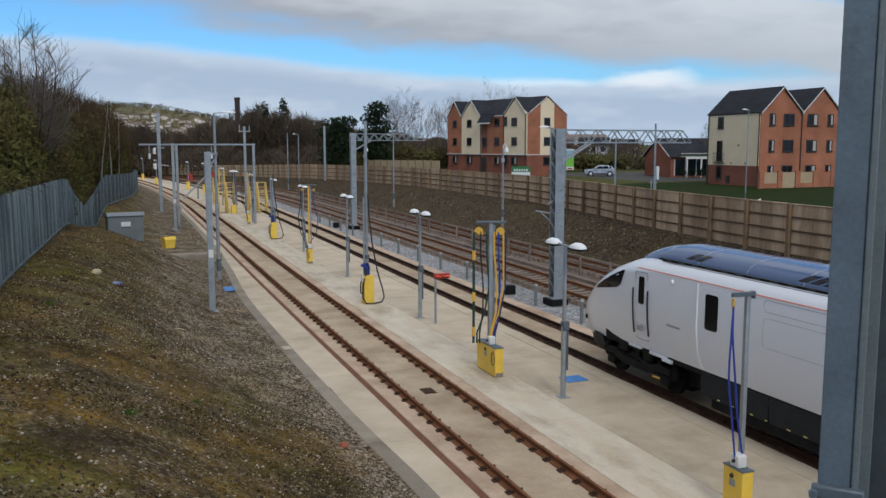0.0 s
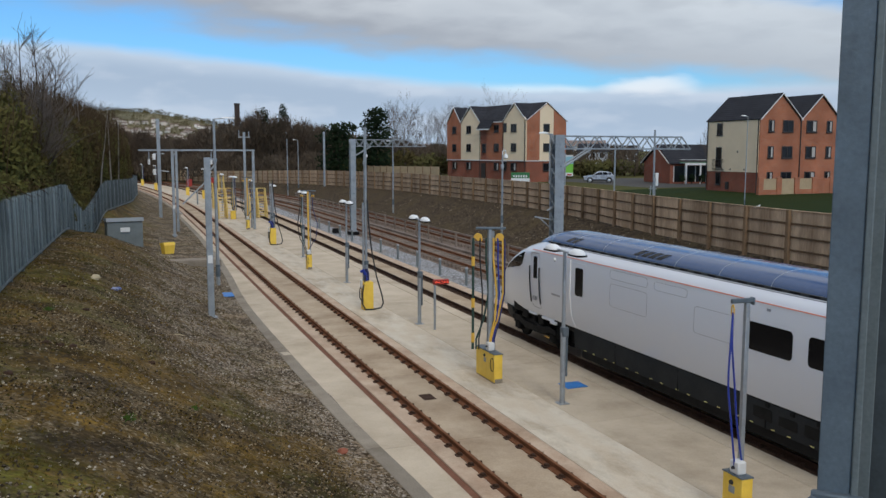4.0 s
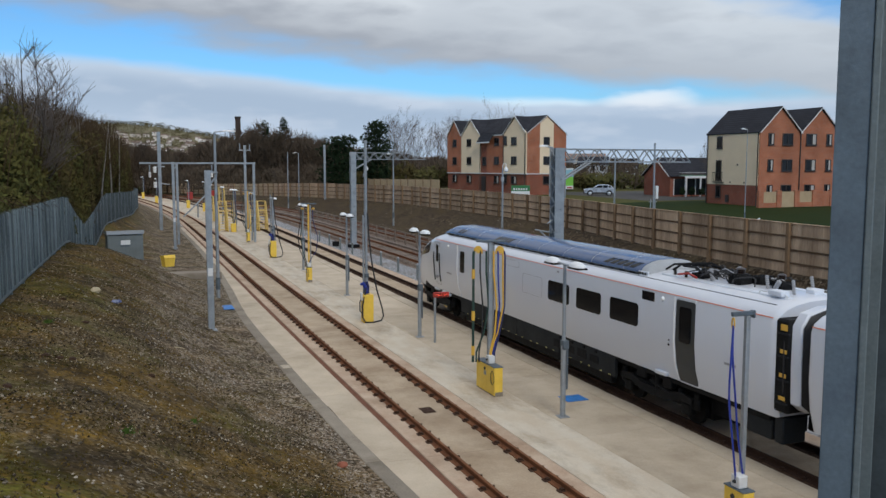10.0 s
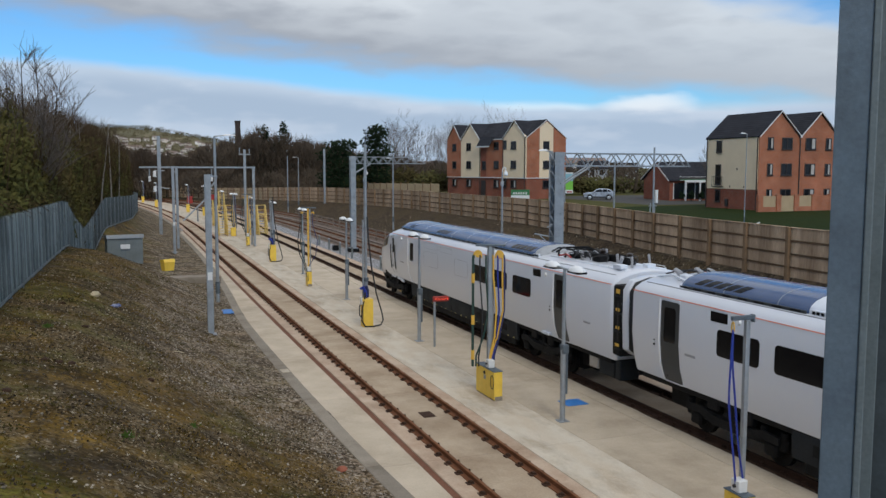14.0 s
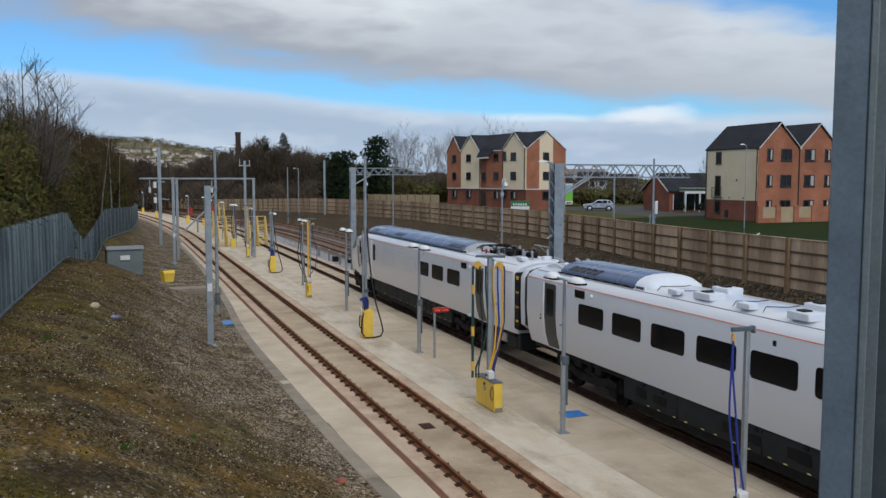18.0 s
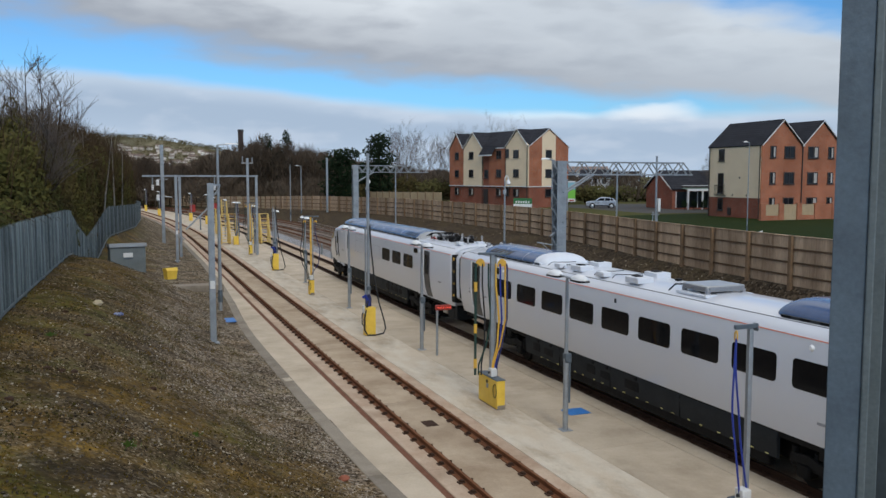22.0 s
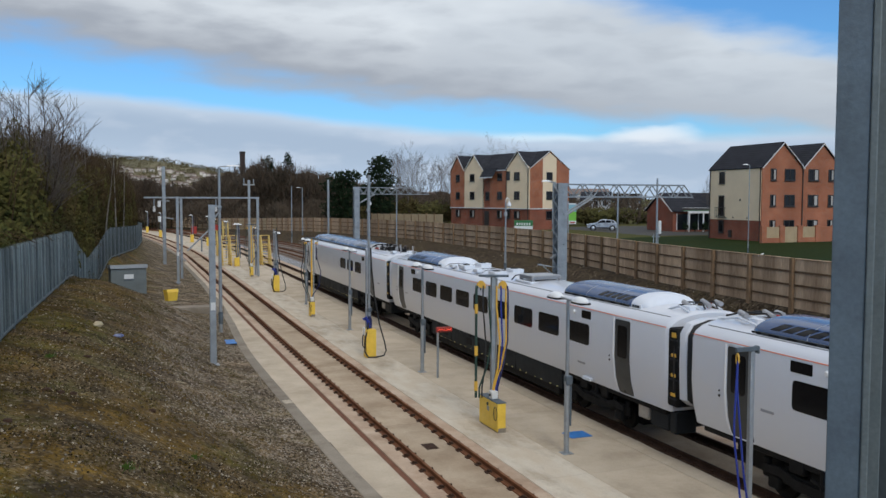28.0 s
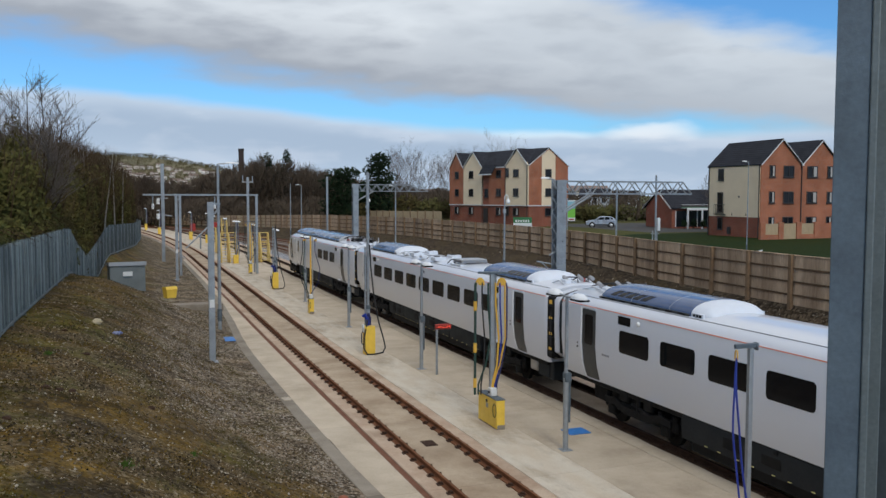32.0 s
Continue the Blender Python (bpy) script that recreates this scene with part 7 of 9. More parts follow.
    for i in range(30):
        y = 30 + 3.0 * i
        x, x2 = 22.75 + 0.01 * (y - 38), 22.75 + 0.01 * (y - 35)
        part("post", Geo().box(x - 0.06, y - 0.06, -0.4, x + 0.06, y + 0.06, 0.86, 0.01), "sleeper", route)
        for z in (0.40, 0.74):
            part("rail", Geo().loft([[(u - 0.05, v, z - 0.06), (u + 0.05, v, z - 0.06), (u + 0.05, v, z + 0.05), (u - 0.05, v, z + 0.05)] for u, v in ((x + 0.1, y + 0.01), (x2 + 0.1, y + 2.99))]), "sleeper", route)
    # junction boxes on the ballast
    for x, y in ((17.0, 35.6), (17.3, 70.5)):
        tagged(part("junction_box", Geo().box(x - 0.25, y - 0.2, -0.3, x + 0.25, y + 0.2, 0.12, 0.03), "underframe"), "low black junction box on grey ballast", "junction box", group="junction boxes")
    for x, y in ((9.95, 88.2), (10.75, 88.6), (13.0, 87.8), (13.9, 88.0), (10.3, 104.0), (16.4, 146)):
        access_steps(pose(x, y, SLAB_Z))
    for x, y in ((13.2, 171), (18.4, 181)):
        s = thing("hose_cabinet", "small far red steel cabinet in the yard", "cabinet", group="red yard cabinets", at=pose(x, y, -0.1))
        part("body", Geo().box(-0.5, -0.3, 0, 0.5, 0.3, 1.3, 0.03), "red", s)
        part("lid", Geo().box(-0.55, -0.35, 1.3, 0.55, 0.35, 1.38, 0.02), "red", s)
    # a low grey hand-winched barrow arm by the far track
    d = thing("track_barrier", "grey tubular swing barrier across the service track", "barrier", at=pose(9.6, 112, -0.1))
    part("arm", Geo().rod((-1.8, 0, 0.1), (1.6, 0, 3.4), 0.09).rod((-1.8, 0.3, 0.1), (1.6, 0.3, 3.4), 0.09), "galv", d)
    part("post", Geo().rod((0, 0.15, 0), (0, 0.15, 1.9), 0.1), "galv", d)
    # litter and stones on the bank
    for name, x, y, r, m, label in (("stone", -0.77, 30.29, 0.17, "stone_pale", "pale yellowish stone on the gravel bank"), ("brick_lump", 4.42, 17.65, 0.11, "brick_lump", "broken red brick on the gravel bank")):
        rnd = random.Random(int(x * 10))
        b = bmesh.new()
        bmesh.ops.create_icosphere(b, subdivisions=2, radius=r)
        for v in b.verts:
            v.co *= 0.8 + 0.4 * rnd.random()
            v.co.z *= 0.7
        me = bpy.data.meshes.new(name)
        b.to_mesh(me)
        b.free()
        me.materials.append(M[m])
        ob = tagged(new(name, me), label, name.replace("_", " "))
        ob.location = (x, y, ground_z(x, y) + r * 0.35)
    g = Geo()
    for i in range(3):
        g.tube([(-0.14 + 0.1 * i, -0.06, 0.02), (-0.05 + 0.08 * i, 0.03, 0.07), (0.08 + 0.05 * i, 0.05, 0.02)], 0.04, 6)
    ob = tagged(part("plastic_litter", g, "plastic_blue"), "crumpled blue and white plastic litter on gravel", "litter")
    ob.location = (-0.17, 29.25, ground_z(-0.17, 29.25))


def access_steps(at):
    t = thing("access_steps", "yellow tubular mobile access steps in the yard", "steps", group="yellow access steps", at=at)
    for s in (-0.42, 0.42):
        part("stringer", Geo().rod((s, -0.75, 0.05), (s, 0.35, 2.0), 0.05).rod((s, 0.35, 0.0), (s, 0.35, 3.0), 0.045).rod((s, 0.95, 0.0), (s, 0.95, 3.0), 0.045).rod((s, -0.75, 0.05), (s, -0.75, 1.05), 0.04)
             .rod((s, -0.75, 1.05), (s, 0.35, 3.0), 0.045).rod((s, 0.35, 3.0), (s, 0.95, 3.0), 0.04).rod((s, 0.35, 0.1), (s, 0.95, 1.9), 0.035).rod((s, 0.35, 2.5), (s, 0.95, 2.5), 0.03).box(s - 0.05, -0.75, 0.05, s + 0.05, 0.95, 0.15, 0.01), "yellow_steps", t, "yellow tubular side frame")
    for i in range(7):
        part("tread", Geo().box(-0.42, -0.72 + 0.155 * i, 0.20 + 0.26 * i, 0.42, -0.52 + 0.155 * i, 0.25 + 0.26 * i, 0.01), "yellow_steps", t)
    part("deck", Geo().box(-0.42, 0.35, 1.96, 0.42, 0.95, 2.02, 0.01), "yellow_steps", t)
    for z in (2.1, 2.5, 3.0):
        part("guard_rail", Geo().rod((-0.42, 0.95, z), (0.42, 0.95, z), 0.035), "yellow_steps", t)
    return t


# ---------------- buildings ----------------
def window_unit(parent, x, y, z, w, h, way, curtain=False, label=""):
    """A framed window on a wall; way: 'front' faces -y, 'end' faces +x of the house's own axes."""
    def bx(g, a0, a1, z0, z1, d0, d1, c=0.0):
        return g.box(x + a0, y - d1, z + z0, x + a1, y - d0, z + z1, c) if way == "front" else g.box(x + d0, y + a0, z + z0, x + d1, y + a1, z + z1, c)
    f = part("window", bx(bx(bx(bx(Geo(), -w / 2, -w / 2 + 0.09, 0, h, -0.05, 0.05), w / 2 - 0.09, w / 2, 0, h, -0.05, 0.05), -w / 2 + 0.09, w / 2 - 0.09, h - 0.09, h, -0.05, 0.05), -w / 2 + 0.09, w / 2 - 0.09, 0, 0.09, -0.05, 0.05), "frame_dark", parent, label or "dark brown window frame")
    part("pane", bx(Geo(), -w / 2 + 0.09, w / 2 - 0.09, 0.09, h - 0.09, 0.0, 0.015), "pane", f)
    part("sill", bx(Geo(), -w / 2 - 0.06, w / 2 + 0.06, -0.07, 0.0, 0.0, 0.1), "frame_dark", f)
    if w > 1.1:
        part("mullion", bx(Geo(), -0.04, 0.04, 0.09, h - 0.09, 0.01, 0.05), "frame_dark", f)
    if curtain:
        part("curtain", bx(Geo(), w / 2 - 0.09 - 0.3 * w, w / 2 - 0.1, 0.1, h - 0.1, 0.014, 0.019), "curtain", f, "pale curtain behind the glass")
    return f


def gable_roof(parent, x0, x1, y0, y1, ze, zr, axis, over=0.25, hip=0.0):
    """Two tiled slopes; axis: the ridge's direction. hip: how far the ridge stops short of the low end."""
    th = 0.12
    if axis == "x":
        ym = (y0 + y1) / 2
        a = [(x0 - over, y0 - over, ze - 0.12), (x1 + over, y0 - over, ze - 0.12), (x1 + over, ym, zr), (x0 + hip, ym, zr)]
        b = [(x0 - over, y1 + over, ze - 0.12), (x1 + over, y1 + over, ze - 0.12), (x1 + over, ym, zr), (x0 + hip, ym, zr)]
        ends = [(x0 - over, y0 - over, ze - 0.12), (x0 - over, y1 + over, ze - 0.12), (x0 + hip, ym, zr)]
    else:
        xm = (x0 + x1) / 2
        a = [(x0 - over, y0 - over, ze - 0.12), (x0 - over, y1, ze - 0.12), (xm, y1, zr), (xm, y0 - over, zr)]
        b = [(x1 + over, y0 - over, ze - 0.12), (x1 + over, y1, ze - 0.12), (xm, y1, zr), (xm, y0 - over, zr)]
        ends = None
    g = Geo()
    for q in (a, b):
        g.add(list(q) + [(p[0], p[1], p[2] + th) for p in q], [(0, 1, 2, 3), (4, 5, 6, 7), (0, 1, 5, 4), (1, 2, 6, 5), (2, 3, 7, 6), (3, 0, 4, 7)])
    if ends and hip > 0:
        g.add(list(ends) + [(p[0], p[1], p[2] + th) for p in ends], [(0, 1, 2), (3, 4, 5), (0, 1, 4, 3), (1, 2, 5, 4), (2, 0, 3, 5)])
    r = part("roof", g, "slate", parent, "dark grey tiled roof", smooth=False)
    return r


def verge(parent, pts):
    for p, q in zip(pts, pts[1:]):
        part("verge_board", Geo().rod(p, q, 0.055, 4), "white_trim", parent, "white verge board")


def flats_a():
    h = thing("apartment_building", "three-storey flats in red brick and cream render with gabled dark roof", "apartment building", at=pose(49.9, 127.6, 2.6, 0, 0, -78.3))
    L, D, E, R = 20.3, 7.2, 8.5, 10.95
    part("wall", Geo().prism([(0, 0), (L, 0), (L, D), (0, D)], -1.0, E), "brick_dark", h, "dark red brick walls")
    part("wall", Geo().prism([(0, E), (D, E), (D / 2, R - 0.1)], L - 0.3, L, "x"), "brick_red", h, "red brick end gable")
    part("wall", Geo().prism([(0, E), (D, E), (D / 2, R - 0.1)], 0, 0.3, "x"), "brick_dark", h)
    bays = ((0.0, 4.0, "brick_red", True), (4.0, 9.15, "render_cream", True), (9.15, 10.7, "brick_dark", False), (10.7, 15.05, "brick_red", False), (15.05, 20.32, "render_cream", True))
    for a, b, m, gable in bays:
        out = -0.14 if gable else -0.04
        pts = [(a, 2.75), (b, 2.75), (b, E), (a, E)] if not gable else [(a, 2.75), (b, 2.75), (b, E), ((a + b) / 2, R - 0.25), (a, E)]
        part("bay_wall", Geo().prism(pts, out, 0.02, "y"), m, h, "cream rendered bay" if "cream" in m else "red brick bay")
        if gable:
            gable_roof(h, a - 0.05, min(b + 0.05, L - 0.12), out, D / 2, E, R - 0.1, "y", 0.1)
    part("end_render", Geo().prism([(2.3, 2.75), (4.8, 2.75), (4.8, 9.95), (3.6, R - 0.2), (2.3, 9.9)], L, L + 0.05, "x"), "render_cream", h, "cream rendered strip")
    part("end_brick", Geo().prism([(0, 2.75), (2.3, 2.75), (2.3, 9.9), (0, E)], L, L + 0.04, "x"), "brick_red", h)
    part("end_brick", Geo().prism([(4.8, 2.75), (7.2, 2.75), (7.2, E), (4.8, 9.95)], L, L + 0.04, "x"), "brick_red", h)
    gable_roof(h, 0, L, 0, D, E, R, "x", 0.09)
    part("string_course", Geo().box(-0.05, -0.2, 2.68, L + 0.1, -0.02, 2.8).box(L, 0, 2.68, L + 0.1, D, 2.8), "white_trim", h, "white string course")
    verge(h, [(L + 0.12, -0.12, E - 0.1), (L + 0.12, D / 2, R + 0.05), (L + 0.12, D + 0.12, E - 0.1)])
    part("porch_roof", Geo().prism([(-1.0, 7.35), (-0.9, 7.35), (0.0, 8.75), (-0.1, 8.75)], 9.3, 12.6, "x"), "slate", h, "dark tiled roof over the middle bay")
    part("fascia", Geo().box(9.3, -1.02, 7.22, 12.6, -0.94, 7.4).box(10.9, -0.18, E - 0.22, 15.0, -0.10, E - 0.08), "white_trim", h, "white fascia board")
    for a, b, m, gable in bays:
        if gable:
            verge(h, [(a, -0.28, E), ((a + b) / 2, -0.28, R), (b, -0.28, E)])
    for u, w in ((2.15, 1.1), (6.15, 1.2), (13.2, 1.2), (17.5, 1.25)):
        for z in (1.3, 4.1, 6.85):
            window_unit(h, u, -0.15 if u != 13.2 else -0.05, z, w, 1.12, "front", z < 2)
    for u, z in ((10.1, 3.95), (15.45, 6.9), (15.45, 1.35)):
        window_unit(h, u, -0.15 if u > 15 else -0.05, z, 0.7 if u > 15 else 1.0, 1.25, "front")
    for z in (1.3, 4.1, 6.85):
        window_unit(h, L + 0.06, 3.5, z, 1.1, 1.12, "end")
    part("entrance", Geo().box(9.4, -0.12, 0, 10.5, -0.02, 2.3), "frame_dark", h, "dark entrance")
    for u in (9.2, 15.0, 20.1):
        part("downpipe", Geo().rod((u, -0.2, 0), (u, -0.2, E - 0.1), 0.05, 6), "frame_dark", h, "dark downpipe")


def flats_b():
    h = thing("apartment_building", "three-storey orange brick flats with cream side and twin gables", "apartment building", at=pose(62.35, 79.08, 2.05, 0, 0, -92))
    L, D, E, R = 8.65, 10.3, 8.0, 10.55
    part("wall", Geo().prism([(0, 0), (L, 0), (L, D), (0, D)], -1.0, E), "brick_red", h, "orange-red brick walls")
    part("side_render", Geo().box(-0.03, -0.05, 2.45, L - 0.1, 0.02, E - 0.02), "render_cream", h, "cream rendered side wall")
    part("side_base", Geo().box(-0.03, -0.03, -1.0, L + 0.01, 0.02, 2.44), "brick_dark", h, "dark brick ground storey")
    for k in range(2):
        y0, y1 = k * D / 2, (k + 1) * D / 2
        part("gable", Geo().prism([(y0, E), (y1, E), ((y0 + y1) / 2, R - 0.12)], L - 0.3, L, "x"), "brick_red", h, "orange brick gable")
        gable_roof(h, 0, L, y0 - (0 if k else 0), y1, E, R, "x", 0.15)
        verge(h, [(L + 0.22, y0 - 0.12, E - 0.12), (L + 0.22, (y0 + y1) / 2, R + 0.02), (L + 0.22, y1 + 0.12, E - 0.12)])
        cols = ((1.40, 0.72), (3.5, 1.35)) if k == 0 else ((1.4, 1.35), (3.75, 0.75))
        for c, w in cols:
            for z in (1.3, 3.95, 6.65):
                window_unit(h, L + 0.02, y0 + c, z, w, 1.22, "end", c in (1.40, 3.75) or (k == 1 and z > 3))
    part("downpipe", Geo().rod((L + 0.06, D / 2, 0), (L + 0.06, D / 2, E), 0.06, 6), "frame_dark", h, "dark downpipe")
    for u in (0.1, L - 0.15):
        part("downpipe", Geo().rod((u, -0.1, -0.5), (u, -0.1, E), 0.06, 6), "frame_dark", h)
    window_unit(h, 2.2, -0.06, 6.4, 0.95, 1.3, "front")
    d = window_unit(h, 2.15, -0.06, 2.9, 0.95, 2.2, "front", label="dark glazed balcony door")
    for i in range(7):
        part("baluster", Geo().rod((1.30 + 0.28 * i, -0.25, 2.7), (1.30 + 0.28 * i, -0.25, 3.75), 0.02, 4), "frame_dark", d)
    part("balcony_rail", Geo().box(1.3, -0.28, 3.72, 3.1, -0.22, 3.78).box(1.3, -0.28, 2.66, 3.1, -0.0, 2.72), "frame_dark", d, "dark balcony rail")
    window_unit(h, 2.15, -0.06, 1.0, 0.85, 1.35, "front")
    part("vent", Geo().box(5.2, -0.08, 4.5, 5.4, -0.04, 4.7), "frame_dark", h)
    part("vent", Geo().box(6.4, -0.08, 2.62, 6.55, -0.04, 2.8).box(4.1, -0.08, 2.62, 4.25, -0.04, 2.8), "frame_dark", h)
    part("meter_box", Geo().box(3.5, -0.16, 0.55, 4.0, -0.02, 1.35), "frame_dark", h, "dark meter box")
    w = thing("garden_wall", "brick garden wall with light timber infill panels", "garden wall", at=pose(60.1, 67.9, 1.95))
    for i in range(7):
        part("pier", Geo().box(2.3 * i - 0.3, -0.17, -0.5, 2.3 * i + 0.3, 0.17, 2.12, 0.01), "brick_red", w, "orange brick pier")
        base = (0.9, -0.3, 0.9, 2.0, 2.0, 2.0)[min(i, 5)]
        if i < 6:
            part("low_wall", Geo().box(2.3 * i + 0.3, -0.11, -0.5, 2.3 * i + 2.0, 0.11, base, 0.01), "brick_red", w, "orange brick wall")
        if i < 3:
            for k in range(10):
                part("infill_board", Geo().box(2.3 * i + 0.31 + 0.169 * k, -0.04, base, 2.3 * i + 0.47 + 0.169 * k, 0.04, 2.0, 0.006), "timber_new", w, "light timber infill board")


def pavilion():
    h = thing("brick_pavilion", "single-storey brick building with dark hipped roof and white portico", "building", at=pose(70.4, 97.0, 2.35, 0, 0, -9))
    L, D, E, R = 14.5, 8.0, 2.8, 5.2
    part("wall", Geo().prism([(0, 0), (L, 0), (L, D), (0, D)], -0.8, E), "brick_dark", h, "red brick walls")
    part("gable", Geo().prism([(0, E), (D, E), (D / 2, R - 0.1)], 0.0, 0.3, "x"), "brick_dark", h)
    gable_roof(h, 0, L, 0, D, E, R, "x", 0.35)
    part("fascia", Geo().box(1.2, -2.0, 2.5, L, -1.9, 2.75).box(1.2, -2.0, 2.75, L, 0.0, 2.79), "white_trim", h, "white portico roof")
    for i in range(7):
        part("column", Geo().rod((1.4 + 2.1 * i, -1.9, 0), (1.4 + 2.1 * i, -1.9, 2.6), 0.12, 8), "white_trim", h, "white portico column")
    part("glazing", Geo().box(0.5, -0.06, 0.2, L - 0.6, 0.0, 2.4), "pane", h, "dark shop glazing")
    for i in range(8):
        part("frame", Geo().box(0.5 + 1.6 * i, -0.1, 0.2, 0.6 + 1.6 * i, -0.02, 2.4), "white_trim", h)
    part("sign_band", Geo().box(1.2, -0.5, 2.90, 8.5, -0.4, 3.2), "frame_dark", h, "dark sign band")
    part("sign_edge", Geo().box(1.2, -0.52, 2.84, 8.5, -0.4, 2.895), "sign_green", h, "green sign edge")
    part("sign_edge", Geo().box(1.2, -0.52, 3.205, 8.5, -0.4, 3.25), "white_trim", h, "white sign edge")
    verge(h, [(-0.36, -0.36, E - 0.1), (-0.36, D / 2, R + 0.02), (-0.36, D + 0.36, E - 0.1)])
    for i in range(6):
        s = thing("potted_shrub", "small clipped dark green shrub by the portico", "shrub", group="shrubs at the portico", at=h.matrix_basis @ pose(0.4 + 1.4 * i, -2.8, 0.0))
        leafball(s, (0, 0, 0.8), (0.55, 0.55, 0.7), 160, 0.16, "leaf_dark", 40 + i)
        part("stem", Geo().rod((0, 0, -0.3), (0, 0, 0.6), 0.05, 6), "bark", s)


def parked_car(at):
    t = thing("parked_car", "silver compact crossover car parked on the asphalt", "car", at=at)
    # stations across the body: share of the half width, lower body and cabin outlines
    low = [(-2.08, 0.40), (-2.14, 0.62), (-2.06, 0.86), (-1.75, 0.98), (-0.95, 1.06), (1.75, 1.10), (2.05, 1.02), (2.12, 0.72), (2.06, 0.40)]
    body = part("body", Geo().loft([[(s * 0.90 * k, y * (1.0 if k < 1 else 0.985), 0.7 + (z - 0.7) * (1.0 if k < 1 else 0.93)) for y, z in low] for s, k in ((-1, 1.0), (-1, 0.95), (1, 0.95), (1, 1.0))]), "car_paint", t, "silver car body")
    cabin = [(-0.98, 1.05), (-0.30, 1.50), (0.2, 1.585), (1.15, 1.55), (1.62, 1.40), (1.95, 1.06)]
    part("cabin", Geo().loft([[(s * (0.86 - 0.30 * (z - 1.05)) * k, y, z if k < 1 else z - 0.02) for y, z in cabin] for s, k in ((-1, 1.0), (-1, 0.94), (1, 0.94), (1, 1.0))]), "car_paint", t, "silver cabin and roof")
    for s in (-1, 1):
        for q in ([(-0.72, 1.10), (-0.22, 1.44), (0.36, 1.50), (0.36, 1.10)], [(0.44, 1.10), (0.44, 1.50), (1.08, 1.48), (1.16, 1.12)], [(1.24, 1.13), (1.17, 1.46), (1.50, 1.37), (1.66, 1.16)]):
            vs = [(s * (0.872 - 0.30 * (z - 1.05)), y, z) for y, z in q]
            part("side_window", Geo().add(vs + [(x * 0.9, y, z) for x, y, z in vs], [(0, 1, 2, 3), (4, 5, 6, 7), (0, 1, 5, 4), (1, 2, 6, 5), (2, 3, 7, 6), (3, 0, 4, 7)]), "glass_dark", t, "dark side window")
        part("sill_trim", Geo().box(s * 0.89 - 0.03, -0.85, 0.32, s * 0.89 + 0.03, 0.85, 0.50, 0.02), "black", t, "black sill trim")
        for y in (-1.30, 1.32):
            part("wheel_arch", Geo().cone((s * 0.80, y, 0.38), (s * 0.905, y, 0.38), 0.43, 0.43, 20), "black", t, "black wheel arch")
            wh = part("wheel", Geo().cone((s * 0.70, y, 0.35), (s * 0.915, y, 0.35), 0.35, 0.34, 18), "tyre", t)
            part("rim", Geo().cone((s * 0.91, y, 0.35), (s * 0.93, y, 0.35), 0.24, 0.21, 14), "rim", wh)
        part("head_lamp", Geo().box(s * 0.64 - 0.18, -2.13, 0.74, s * 0.64 + 0.18, -1.97, 0.88, 0.03), "lamp_white", t)
        part("tail_lamp", Geo().box(s * 0.74 - 0.12, 2.0, 0.86, s * 0.74 + 0.12, 2.11, 1.02, 0.02), "red", t, "red tail lamp")
        part("mirror", Geo().box(s * 0.95 - 0.08, -0.72, 1.04, s * 0.95 + 0.08, -0.58, 1.17, 0.03), "black", t)
    part("windscreen", Geo().add([(-0.74, -0.93, 1.09), (0.74, -0.93, 1.09), (0.64, -0.34, 1.48), (-0.64, -0.34, 1.48)], [(0, 1, 2, 3)]), "glass_dark", t)
    part("grille", Geo().box(-0.42, -2.17, 0.50, 0.42, -2.10, 0.80, 0.02), "black", t, "black grille")
    part("bumper", Geo().box(-0.84, -2.18, 0.34, 0.84, -2.02, 0.50, 0.04), "black", t, "black lower bumper")


def signs():
    t = thing("estate_sign", "low green and white notice board by the flats", "sign board", at=pose(37.6, 76.3, 3.45, 0, 0, -26) @ Matrix.Diagonal((0.74, 1, 0.9, 1)))
    part("board", Geo().box(-1.25, -0.04, 0.45, 1.25, 0.04, 1.25, 0.01), "sign_green", t, "dark green board")
    part("strip", Geo().box(-1.25, -0.05, 0.0, 1.25, 0.03, 0.62, 0.01), "sign_white", t, "white lower strip")
    for i in range(6):
        part("lettering_bar", Geo().box(-0.95 + 0.33 * i, -0.05, 0.72, -0.75 + 0.33 * i, -0.04, 0.95), "sign_white", t)
    for s in (-1.1, 1.1):
        part("post", Geo().rod((s, 0.05, -1.2), (s, 0.05, 1.2), 0.05, 6), "timber_post", t)
    t = thing("estate_flag_sign", "tall lime, white and pale blue sales board", "sign board", at=pose(37.8, 67.3, 2.0, 0, 0, -30))
    for z0, z1, m in ((2.45, 2.75, "sign_white"), (2.75, 3.55, "sign_lime"), (3.55, 4.2, "sign_cyan"), (4.2, 4.32, "sign_white")):
        part("board", Geo().box(-0.1, -0.03, z0, 0.55, 0.03, z1), m, t)
    part("lettering_bar", Geo().box(0.0, -0.04, 2.52, 0.45, -0.03, 2.64), "red", t)
    part("post", Geo().rod((-0.15, 0, -0.5), (-0.15, 0, 4.5), 0.05, 8), "galv", t)
    t = thing("road_barrier", "low white rail at the edge of the grass", "barrier", at=pose(46.0, 52.5, 2.1, 0, 0, 35))
    part("rail", Geo().rod((-1.7, 0, 0.12), (1.7, 0, 0.34), 0.045, 6), "white_trim", t)
    part("post", Geo().rod((-1.5, 0, -0.3), (-1.5, 0, 0.12), 0.05, 6), "white_trim", t)
    part("post", Geo().rod((1.5, 0, -0.3), (1.5, 0, 0.32), 0.05, 6), "white_trim", t)

